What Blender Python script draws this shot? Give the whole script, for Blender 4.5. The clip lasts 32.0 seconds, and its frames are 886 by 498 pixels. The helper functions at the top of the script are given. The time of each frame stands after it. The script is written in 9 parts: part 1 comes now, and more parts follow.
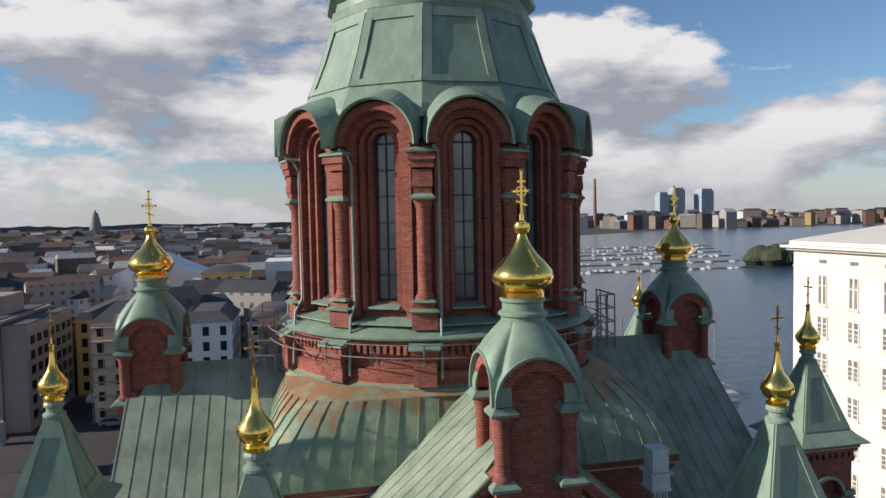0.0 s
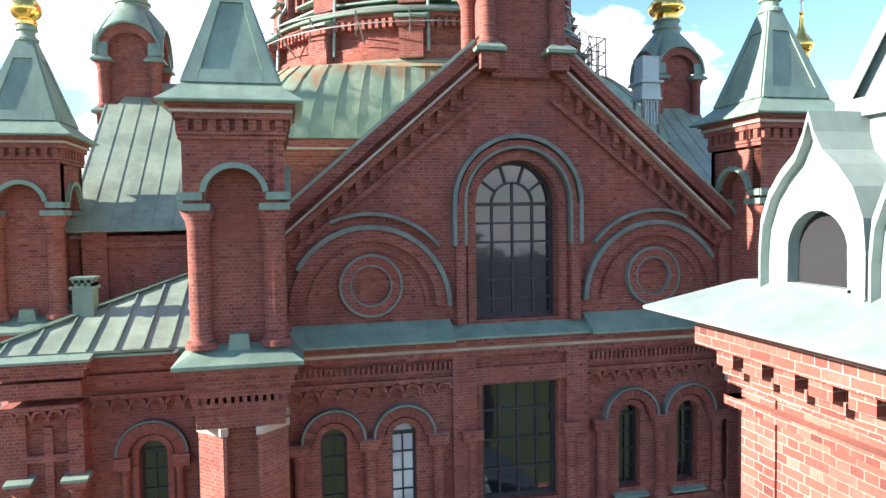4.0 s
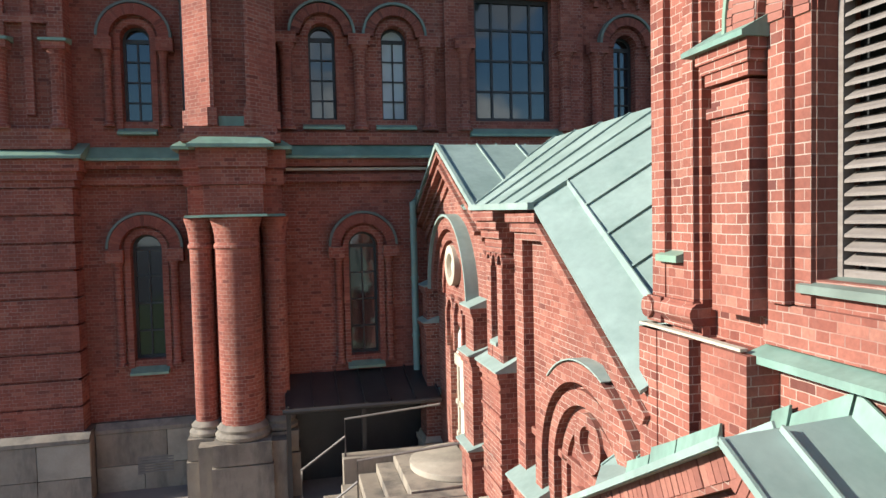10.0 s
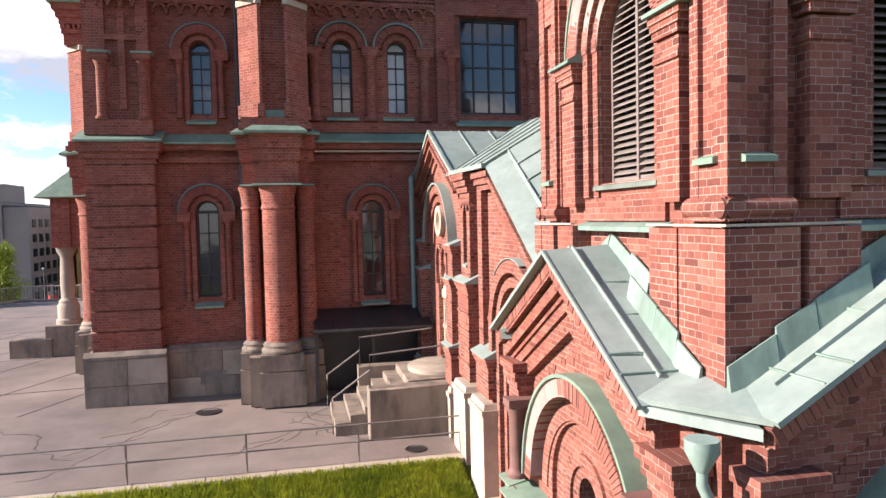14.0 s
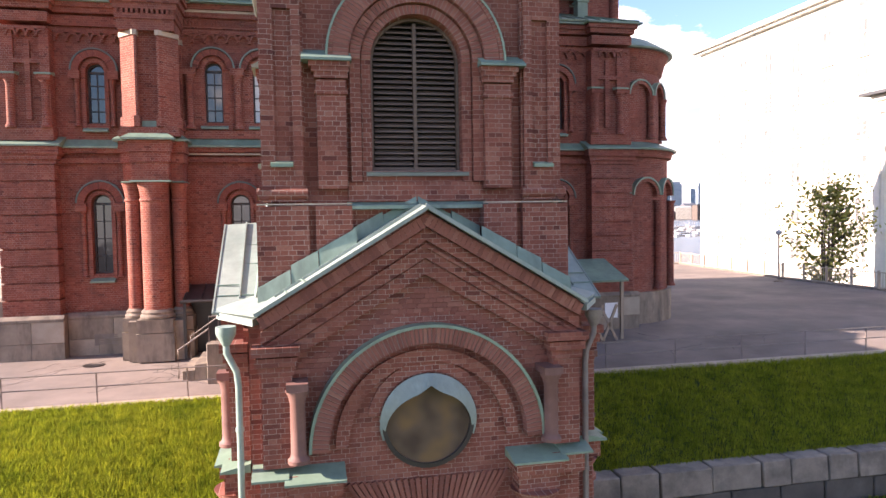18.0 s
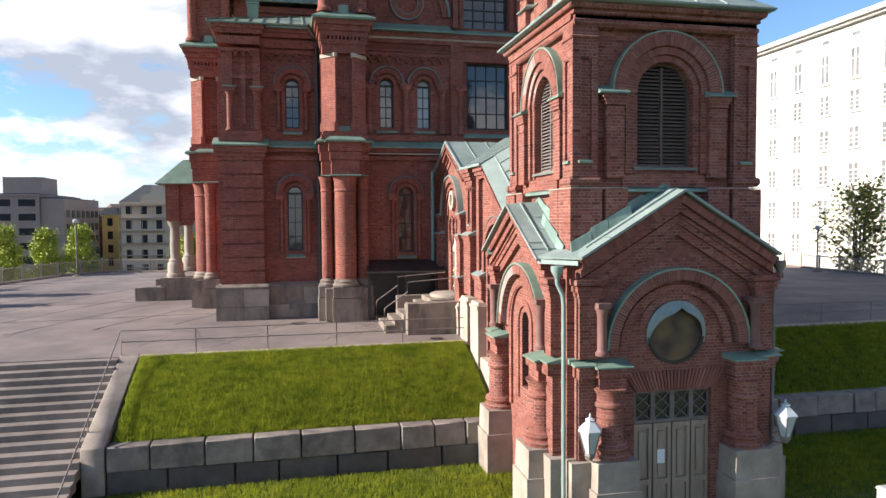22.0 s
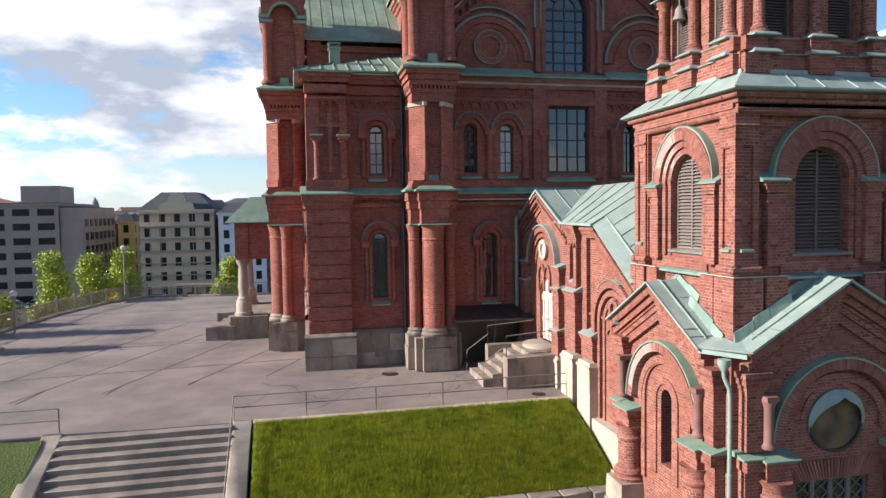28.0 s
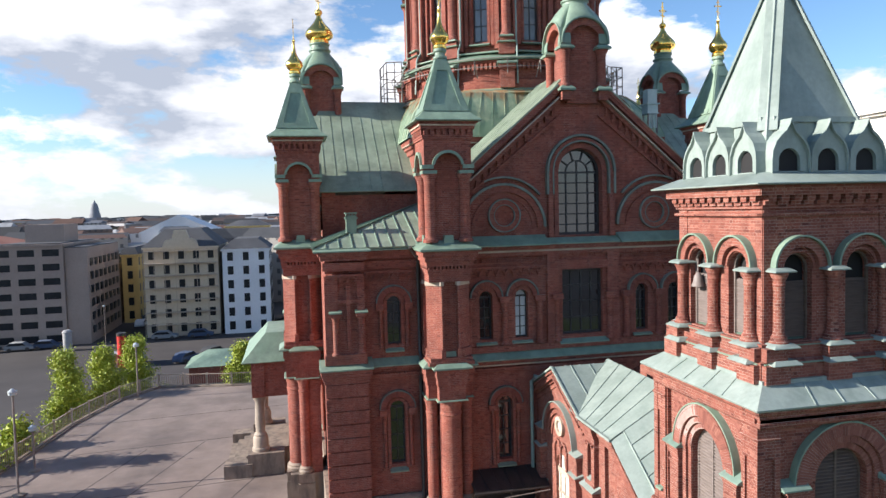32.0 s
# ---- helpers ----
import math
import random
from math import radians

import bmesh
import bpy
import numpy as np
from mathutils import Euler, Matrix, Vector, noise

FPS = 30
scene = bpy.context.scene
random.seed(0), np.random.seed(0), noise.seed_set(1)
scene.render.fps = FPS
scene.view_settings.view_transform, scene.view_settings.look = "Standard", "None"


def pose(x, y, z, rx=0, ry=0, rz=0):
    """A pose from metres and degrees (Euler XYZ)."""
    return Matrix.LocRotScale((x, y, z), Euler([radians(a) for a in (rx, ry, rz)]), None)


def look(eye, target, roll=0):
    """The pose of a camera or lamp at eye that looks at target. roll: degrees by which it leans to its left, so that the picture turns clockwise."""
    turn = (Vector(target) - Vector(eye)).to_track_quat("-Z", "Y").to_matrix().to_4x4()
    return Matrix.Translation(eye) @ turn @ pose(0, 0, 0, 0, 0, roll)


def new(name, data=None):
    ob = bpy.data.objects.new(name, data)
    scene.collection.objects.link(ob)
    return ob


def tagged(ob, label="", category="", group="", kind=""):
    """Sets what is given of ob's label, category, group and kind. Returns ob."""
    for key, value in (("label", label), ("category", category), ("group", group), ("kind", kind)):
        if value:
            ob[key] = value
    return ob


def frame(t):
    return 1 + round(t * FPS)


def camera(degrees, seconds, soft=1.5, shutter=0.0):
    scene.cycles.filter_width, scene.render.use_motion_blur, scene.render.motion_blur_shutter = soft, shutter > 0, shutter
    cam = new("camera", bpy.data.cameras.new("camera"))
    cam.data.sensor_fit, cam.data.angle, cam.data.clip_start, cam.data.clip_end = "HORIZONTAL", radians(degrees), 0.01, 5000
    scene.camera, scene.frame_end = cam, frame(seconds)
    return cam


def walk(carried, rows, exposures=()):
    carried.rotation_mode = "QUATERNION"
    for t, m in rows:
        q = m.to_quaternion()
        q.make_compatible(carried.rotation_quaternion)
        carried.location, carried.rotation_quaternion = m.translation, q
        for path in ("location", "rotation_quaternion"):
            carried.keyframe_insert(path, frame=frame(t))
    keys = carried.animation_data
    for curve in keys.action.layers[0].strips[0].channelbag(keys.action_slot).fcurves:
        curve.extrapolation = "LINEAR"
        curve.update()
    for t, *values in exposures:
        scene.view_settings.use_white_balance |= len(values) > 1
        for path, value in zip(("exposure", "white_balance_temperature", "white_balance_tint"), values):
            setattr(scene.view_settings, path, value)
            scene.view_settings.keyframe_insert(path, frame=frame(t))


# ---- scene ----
cam = camera(66.06, 32.0)
# seconds, x, y, z, yaw, pitch, roll
PATH = [
    (0.0, -4.945, -13.616, 22.965, -12.17, -2.68, 1.08),
    (0.5, -4.930, -13.556, 21.843, -12.22, -2.67, 1.08),
    (1.0, -4.930, -13.510, 20.733, -12.29, -2.67, 1.07),
    (1.5, -4.905, -13.488, 19.579, -12.32, -2.69, 1.04),
    (2.0, -4.926, -13.498, 18.385, -12.42, -2.66, 0.97),
    (2.5, -4.956, -13.558, 17.194, -12.54, -2.62, 0.94),
    (3.0, -4.961, -13.559, 16.045, -12.57, -2.57, 0.91),
    (3.5, -4.899, -13.551, 14.856, -12.59, -2.62, 0.91),
    (4.0, -4.870, -13.612, 13.627, -12.63, -2.73, 0.89),
    (4.5, -4.860, -13.712, 12.410, -12.66, -2.79, 0.79),
    (6.5, -4.927, -13.654, 8.830, -12.96, -2.91, 0.98),
    (7.0, -4.899, -13.609, 7.974, -12.87, -2.91, 1.07),
    (7.5, -4.872, -13.574, 7.295, -12.89, -2.83, 1.13),
    (8.0, -4.868, -13.577, 6.647, -12.99, -2.77, 1.17),
    (8.5, -4.866, -13.557, 6.420, -13.01, -2.76, 1.24),
    (9.0, -4.889, -13.585, 6.181, -13.07, -2.76, 1.27),
    (9.5, -4.902, -13.580, 5.907, -13.07, -2.76, 1.31),
    (10.0, -4.954, -13.622, 5.280, -13.10, -2.69, 1.33),
    (10.5, -4.955, -13.634, 4.815, -13.09, -2.67, 1.25),
    (11.0, -4.950, -13.664, 4.275, -13.08, -2.66, 1.28),
    (11.5, -4.930, -13.676, 4.150, -13.03, -2.70, 1.28),
    (12.0, -4.956, -13.807, 4.243, -12.99, -2.64, 1.25),
    (12.5, -5.113, -14.495, 4.372, -12.94, -2.70, 1.34),
    (13.0, -5.398, -15.629, 4.472, -12.86, -2.71, 1.39),
    (13.5, -5.700, -16.896, 4.510, -12.73, -2.69, 1.39),
    (15.5, -3.185, -18.710, 4.402, -12.28, -2.53, 0.86),
    (16.0, -2.021, -18.983, 4.365, -12.33, -2.66, 0.92),
    (16.5, -1.535, -19.160, 4.345, -12.33, -2.62, 0.83),
    (17.0, -1.379, -19.798, 4.304, -12.29, -2.61, 0.84),
    (17.5, -1.435, -20.908, 4.252, -12.24, -2.64, 0.90),
    (18.0, -1.655, -22.488, 4.179, -12.21, -2.67, 0.92),
    (18.5, -1.992, -24.381, 4.106, -12.21, -2.66, 0.99),
    (19.0, -2.279, -26.057, 4.108, -12.28, -2.62, 0.90),
    (19.5, -2.429, -26.837, 4.100, -12.31, -2.63, 0.83),
    (20.0, -2.973, -26.983, 4.076, -12.24, -2.62, 0.77),
    (20.5, -4.018, -26.849, 4.014, -12.23, -2.64, 0.72),
    (21.0, -5.454, -26.623, 3.936, -12.27, -2.64, 0.68),
    (21.5, -7.003, -26.309, 3.867, -12.29, -2.62, 0.53),
    (22.0, -7.757, -26.117, 3.783, -12.42, -2.60, 0.43),
    (22.5, -7.923, -25.988, 3.729, -12.41, -2.57, 0.36),
    (23.0, -8.008, -25.953, 3.724, -12.45, -2.59, 0.49),
    (23.5, -8.018, -25.931, 3.773, -12.44, -2.63, 0.60),
    (24.0, -8.063, -25.936, 3.827, -12.51, -2.64, 0.62),
    (24.5, -8.380, -25.866, 3.897, -12.50, -2.68, 0.59),
    (25.0, -9.062, -25.724, 3.916, -12.39, -2.64, 0.58),
    (25.5, -10.129, -25.455, 3.948, -12.40, -2.69, 0.58),
    (27.5, -10.872, -25.232, 5.086, -12.41, -3.06, 0.75),
    (28.0, -10.907, -25.197, 5.811, -12.42, -3.06, 0.87),
    (28.5, -10.967, -25.160, 6.567, -12.45, -3.09, 0.91),
    (29.0, -11.054, -25.153, 7.303, -12.45, -3.10, 1.04),
    (29.5, -11.064, -25.149, 8.062, -12.43, -3.16, 1.10),
    (30.0, -11.079, -25.147, 8.787, -12.43, -3.15, 1.15),
    (30.5, -11.073, -25.139, 9.616, -12.41, -3.17, 1.19),
    (31.0, -11.166, -25.143, 10.505, -12.45, -3.20, 1.29),
    (31.5, -11.292, -25.137, 11.469, -12.44, -3.29, 1.36),
    (32.0, -11.425, -25.151, 12.481, -12.48, -3.28, 1.39),
]
SCALE = 1.12                   # drawn units to metres
# seconds, stops, kelvin, tint
EXPO = [(0.0, 0.24, 6500, 13), (1.0, 0.15, 6500, 13), (2.0, 0.38, 6400, 13), (3.0, 1.10, 6250, 12), (4.0, 1.92, 6250, 14), (7.0, 1.80, 6250, 12), (8.0, 1.35, 6250, 12), (9.0, 1.20, 6050, 3), (12.0, 1.15, 6050, 0), (13.0, 1.14, 6150, 7), (16.0, 1.92, 7200, 30), (18.0, 1.96, 7100, 27), (19.0, 1.40, 6750, 20), (20.0, 1.10, 6600, 19), (21.0, 1.28, 6400, 14), (22.0, 1.10, 6250, 12), (23.0, 1.15, 6250, 12), (28.0, 1.02, 6250, 12), (32.0, 1.05, 6250, 12)]
walk(cam, [(t, pose(SCALE * x, SCALE * y, SCALE * z, 90 + pitch, roll, yaw)) for t, x, y, z, yaw, pitch, roll in PATH], EXPO)

# ---- light ----
SUN_EL, SUN_AZ = 23.0, 3.0   # height of the sun; how far it stands behind the front wall's plane, seen from the west
sun_dir = Vector((-math.cos(radians(SUN_AZ)) * math.cos(radians(SUN_EL)), math.sin(radians(SUN_AZ)) * math.cos(radians(SUN_EL)), math.sin(radians(SUN_EL))))
sun = new("sun", bpy.data.lights.new("sun", "SUN"))
sun.data.energy, sun.data.angle, sun.data.color = 5.0, radians(0.5), (1.0, 0.915, 0.80)
sun.matrix_world = look((0, 0, 60), Vector((0, 0, 60)) - sun_dir)

world = bpy.data.worlds.new("sky")
scene.world = world
world.use_nodes = True
wn, wl = world.node_tree.nodes, world.node_tree.links
wn.clear()
w_out = wn.new("ShaderNodeOutputWorld")
w_bg = wn.new("ShaderNodeBackground")
w_sky = wn.new("ShaderNodeTexSky")
w_sky.sky_type, w_sky.sun_disc = "NISHITA", False
w_sky.sun_elevation, w_sky.sun_rotation = radians(SUN_EL), math.atan2(sun_dir.x, sun_dir.y)
w_sky.air_density, w_sky.dust_density, w_sky.ozone_density = 1.0, 0.2, 2.5


def wnode(kind, operation="", data_type=""):
    nd = wn.new(kind)
    if operation:
        nd.operation = operation
    if data_type:
        nd.data_type = data_type
    return nd


def wmath(op, a, b=None):
    nd = wnode("ShaderNodeMath", operation=op)
    for slot, v in ((0, a), (1, b)):
        if v is None:
            continue
        if isinstance(v, (int, float)):
            nd.inputs[slot].default_value = v
        else:
            wl.new(v, nd.inputs[slot])
    return nd.outputs[0]


w_tc = wnode("ShaderNodeTexCoord")
w_sep = wnode("ShaderNodeSeparateXYZ")
wl.new(w_tc.outputs["Generated"], w_sep.inputs[0])
# heaped clouds in level banks, denser towards the horizon
w_bank = wnode("ShaderNodeVectorMath", operation="MULTIPLY")
w_bank.inputs[1].default_value = (1.0, 1.0, 2.5)
wl.new(w_tc.outputs["Generated"], w_bank.inputs[0])


def cloud_noise(vector, scale, detail, rough):
    nd = wnode("ShaderNodeTexNoise")
    nd.inputs["Scale"].default_value, nd.inputs["Detail"].default_value, nd.inputs["Roughness"].default_value = scale, detail, rough
    nd.inputs["Distortion"].default_value = 0.0
    wl.new(vector, nd.inputs["Vector"])
    return nd.outputs["Fac"]


w_fine = cloud_noise(w_bank.outputs[0], 3.6, 12.0, 0.58)
w_dense = wmath("ADD", wmath("MULTIPLY", w_fine, 0.66), wmath("MULTIPLY", cloud_noise(w_bank.outputs[0], 1.2, 3.0, 0.5), 0.34))
w_low = wnode("ShaderNodeMapRange")
wl.new(w_sep.outputs["Z"], w_low.inputs["Value"])
for slot, v in ((1, 0.02), (2, 0.60), (3, 0.030), (4, -0.055)):
    w_low.inputs[slot].default_value = v
w_cov = wnode("ShaderNodeValToRGB")
w_cov.color_ramp.elements[0].position, w_cov.color_ramp.elements[1].position = 0.512, 0.552
wl.new(wmath("ADD", w_dense, w_low.outputs[0]), w_cov.inputs["Fac"])
# a second lookup, higher and towards the sun, gives lit tops and grey undersides
w_shift = wnode("ShaderNodeVectorMath", operation="ADD")
w_shift.inputs[1].default_value = (-0.05, 0.0, 0.13)
wl.new(w_bank.outputs[0], w_shift.inputs[0])
w_rim = wnode("ShaderNodeValToRGB")
w_rim.color_ramp.elements[0].position, w_rim.color_ramp.elements[1].position = 0.39, 0.64
w_rim.color_ramp.elements[0].color, w_rim.color_ramp.elements[1].color = (16.6, 16.4, 16.2, 1), (6.4, 6.9, 7.9, 1)
w_above = wmath("SUBTRACT", cloud_noise(w_shift.outputs[0], 3.6, 6.0, 0.5), w_fine)
wl.new(wmath("ADD", wmath("MULTIPLY", w_above, 1.5), wmath("ADD", wmath("MULTIPLY", w_dense, 0.7), 0.13)), w_rim.inputs["Fac"])
w_mix = wnode("ShaderNodeMix", data_type="RGBA")
wl.new(wmath("MULTIPLY", w_cov.outputs["Color"], 0.97), w_mix.inputs["Factor"])
w_blue = wnode("ShaderNodeMix", data_type="RGBA")
w_blue.blend_type = "MULTIPLY"
w_blue.inputs["Factor"].default_value = 1.0
wl.new(w_sky.outputs[0], w_blue.inputs["A"])
w_blue.inputs["B"].default_value = (1.75, 2.0, 2.2, 1)
wl.new(w_blue.outputs["Result"], w_mix.inputs["A"])
wl.new(w_rim.outputs[0], w_mix.inputs["B"])
# pale haze along the horizon
w_haze = wnode("ShaderNodeMix", data_type="RGBA")
w_hz = wnode("ShaderNodeMapRange")
wl.new(w_sep.outputs["Z"], w_hz.inputs["Value"])
for slot, v in ((1, 0.0), (2, 0.11), (3, 0.75), (4, 0.0)):
    w_hz.inputs[slot].default_value = v
wl.new(w_hz.outputs[0], w_haze.inputs["Factor"])
wl.new(w_mix.outputs["Result"], w_haze.inputs["A"])
w_haze.inputs["B"].default_value = (9.6, 9.9, 10.4, 1)
wl.new(w_haze.outputs["Result"], w_bg.inputs["Color"])
w_bg.inputs["Strength"].default_value = 0.042
wl.new(w_bg.outputs[0], w_out.inputs["Surface"])

# ---- materials ----
def material(name):
    m = bpy.data.materials.new(name)
    m.use_nodes = True
    nt = m.node_tree
    return m, nt, nt.nodes["Principled BSDF"]


def node(nt, kind, ins=(), operation="", data_type="", blend_type="", offset=None):
    nd = nt.nodes.new(kind)
    if operation:
        nd.operation = operation
    if data_type:
        nd.data_type = data_type
    if blend_type:
        nd.blend_type = blend_type
    if offset is not None:
        nd.offset = offset
    for key, value in dict(ins).items():
        if isinstance(value, bpy.types.NodeSocket):
            nt.links.new(value, nd.inputs[key])
        else:
            nd.inputs[key].default_value = value
    return nd


def mth(nt, op, a, b=0.0):
    return node(nt, "ShaderNodeMath", {0: a, 1: b}, operation=op).outputs[0]


def ramp(nt, fac, stops):
    nd = node(nt, "ShaderNodeValToRGB", {"Fac": fac})
    while len(nd.color_ramp.elements) < len(stops):
        nd.color_ramp.elements.new(0.5)
    for e, (p, c) in zip(nd.color_ramp.elements, stops):
        e.position, e.color = p, (*c, 1) if len(c) == 3 else c
    return nd.outputs[0]


def mix(nt, fac, a, b, blend="MIX"):
    nd = node(nt, "ShaderNodeMix", {"Factor": fac}, data_type="RGBA", blend_type=blend)
    for key, value in (("A", a), ("B", b)):
        if isinstance(value, bpy.types.NodeSocket):
            nt.links.new(value, nd.inputs[key])
        else:
            nd.inputs[key].default_value = (*value, 1)
    return nd.outputs["Result"]


def bump(nt, bsdf, height, strength=0.3, distance=0.01):
    b = node(nt, "ShaderNodeBump", {"Height": height, "Strength": strength, "Distance": distance})
    nt.links.new(b.outputs[0], bsdf.inputs["Normal"])


def noise_of(nt, vec, scale, detail=4.0, rough=0.55, stretch=None):
    if stretch:
        vec = node(nt, "ShaderNodeMapping", {"Vector": vec, "Scale": stretch}).outputs[0]
    return node(nt, "ShaderNodeTexNoise", {"Vector": vec, "Scale": scale, "Detail": detail, "Roughness": rough}).outputs["Fac"]


def wall_uv(nt):
    """Metres along a wall and up it, whichever way the wall faces."""
    g = node(nt, "ShaderNodeNewGeometry")
    p = node(nt, "ShaderNodeSeparateXYZ", {0: g.outputs["Position"]})
    n = node(nt, "ShaderNodeSeparateXYZ", {0: g.outputs["True Normal"]})
    side = mth(nt, "GREATER_THAN", mth(nt, "ABSOLUTE", n.outputs[0]), mth(nt, "ABSOLUTE", n.outputs[1]))
    u = mth(nt, "ADD", mth(nt, "MULTIPLY", p.outputs[1], side), mth(nt, "MULTIPLY", p.outputs[0], mth(nt, "SUBTRACT", 1.0, side)))
    v = node(nt, "ShaderNodeCombineXYZ", {0: u, 1: p.outputs[2]})
    return g, v.outputs[0]


def brick_material(name, tones, joint, joint_size, bed=0.0765, stain=0.5, soot=0.3):
    """Cross bond: courses of stretchers and headers in turn, with uneven joints; tones run from burnt to pale bricks."""
    m, nt, bsdf = material(name)
    g, uv = wall_uv(nt)
    pos = g.outputs["Position"]
    wob = node(nt, "ShaderNodeTexNoise", {"Vector": pos, "Scale": 5.0, "Detail": 2.0}).outputs["Color"]
    off = node(nt, "ShaderNodeVectorMath", {0: wob, 1: (0.5, 0.5, 0.5)}, operation="SUBTRACT").outputs[0]
    off = node(nt, "ShaderNodeVectorMath", {0: off, 1: (0.016, 0.016, 0.0)}, operation="MULTIPLY").outputs[0]
    uv = node(nt, "ShaderNodeVectorMath", {0: uv, 1: off}, operation="ADD").outputs[0]
    ragged = noise_of(nt, pos, 9.0, 3.0, 0.6)
    b = node(nt, "ShaderNodeTexBrick", {"Vector": uv, "Color1": (0, 0, 0, 1), "Color2": (1, 1, 1, 1), "Mortar": (0.5, 0.5, 0.5, 1), "Scale": 1.0,
             "Mortar Size": mth(nt, "MULTIPLY", mth(nt, "ADD", ragged, 0.35), joint_size * 1.2), "Mortar Smooth": 0.25, "Bias": 0.0, "Brick Width": 0.2386, "Row Height": bed}, offset=0.5)
    b.squash, b.squash_frequency, b.offset_frequency = 0.5, 2, 2
    burnt, dark, mid, warm, pale = tones
    col = ramp(nt, b.outputs["Color"], [(0.0, burnt), (0.07, dark), (0.35, mid), (0.8, warm), (1.0, pale)])
    big = noise_of(nt, pos, 0.55, 5.0)
    runs = noise_of(nt, pos, 1.0, 4.0, stretch=(2.6, 2.6, 0.35))
    patch = noise_of(nt, pos, 1.7, 4.0, 0.6)
    fine = noise_of(nt, pos, 30.0, 4.0, 0.65)
    col = mix(nt, mth(nt, "MULTIPLY", ramp(nt, patch, [(0.48, (0, 0, 0)), (0.66, (1, 1, 1))]), soot), col, burnt)
    col = mix(nt, 0.55, col, ramp(nt, fine, [(0.25, (0.62, 0.62, 0.64)), (0.75, (1.3, 1.28, 1.25))]), "MULTIPLY")
    # the joints are washed clean in places and sooty in others
    seen = ramp(nt, noise_of(nt, pos, 0.9, 5.0, 0.6), [(0.36, (0.25, 0.25, 0.25)), (0.58, (1, 1, 1))])
    col = mix(nt, mth(nt, "MULTIPLY", b.outputs["Fac"], seen), col, joint)
    col = mix(nt, mth(nt, "MULTIPLY", ramp(nt, big, [(0.42, (0, 0, 0)), (0.72, (1, 1, 1))]), stain), col, (0.12, 0.052, 0.042))
    col = mix(nt, mth(nt, "MULTIPLY", ramp(nt, runs, [(0.58, (0, 0, 0)), (0.8, (1, 1, 1))]), 0.3), col, (0.27, 0.15, 0.12))
    nt.links.new(col, bsdf.inputs["Base Color"])
    bsdf.inputs["Roughness"].default_value = 0.92
    bsdf.inputs["Specular IOR Level"].default_value = 0.3
    h = mth(nt, "ADD", mth(nt, "SUBTRACT", 1.0, b.outputs["Fac"]), mth(nt, "ADD", mth(nt, "MULTIPLY", fine, 0.45), mth(nt, "MULTIPLY", b.outputs["Color"], 0.25)))
    bump(nt, bsdf, h, 0.7, 0.009)
    return m


def mottled(name, a, b, scale, rough=0.8, fine_scale=30.0, bump_by=0.2, metal=0.0, stretch=None, stain=None, stain_by=0.0, runs=None):
    m, nt, bsdf = material(name)
    g = node(nt, "ShaderNodeNewGeometry")
    pos = g.outputs["Position"]
    n1 = noise_of(nt, pos, scale, 5.0, 0.6, stretch)
    n2 = noise_of(nt, pos, fine_scale, 3.0)
    col = ramp(nt, n1, [(0.3, a), (0.7, b)])
    if stain:
        n3 = noise_of(nt, pos, scale * (0.4 if not runs else 1.0), 6.0, 0.65, runs)
        col = mix(nt, mth(nt, "MULTIPLY", ramp(nt, n3, [(0.45, (0, 0, 0)), (0.68, (1, 1, 1))]), stain_by), col, stain)
    col = mix(nt, 0.3, col, ramp(nt, n2, [(0.25, (0.7, 0.7, 0.7)), (0.75, (1.2, 1.2, 1.2))]), "MULTIPLY")
    nt.links.new(col, bsdf.inputs["Base Color"])
    bsdf.inputs["Roughness"].default_value, bsdf.inputs["Metallic"].default_value = rough, metal
    bump(nt, bsdf, n2, bump_by, 0.006)
    return m


BRICK = brick_material("red_brick", ((0.15, 0.044, 0.034), (0.225, 0.064, 0.046), (0.265, 0.077, 0.054), (0.30, 0.091, 0.062), (0.345, 0.125, 0.086)), (0.36, 0.22, 0.18), 0.0052, stain=0.45, soot=0.45)
BRICK_TOWER = brick_material("tower_brick", ((0.12, 0.038, 0.03), (0.205, 0.064, 0.046), (0.248, 0.082, 0.058), (0.282, 0.10, 0.071), (0.335, 0.142, 0.102)), (0.40, 0.295, 0.245), 0.0048, stain=0.32, soot=0.4)


def piece_material(name, dark, mid, pale):
    """Single bricks: each takes its own tone."""
    m, nt, bsdf = material(name)
    oi = node(nt, "ShaderNodeObjectInfo")
    g = node(nt, "ShaderNodeNewGeometry")
    n = noise_of(nt, g.outputs["Position"], 28.0, 3.0)
    col = ramp(nt, oi.outputs["Random"], [(0.0, dark), (0.35, mid), (0.8, mid), (1.0, pale)])
    col = mix(nt, 0.4, col, ramp(nt, n, [(0.2, (0.6, 0.6, 0.6)), (0.8, (1.25, 1.25, 1.25))]), "MULTIPLY")
    nt.links.new(col, bsdf.inputs["Base Color"])
    bsdf.inputs["Roughness"].default_value = 0.9
    bump(nt, bsdf, n, 0.4, 0.006)
    return m


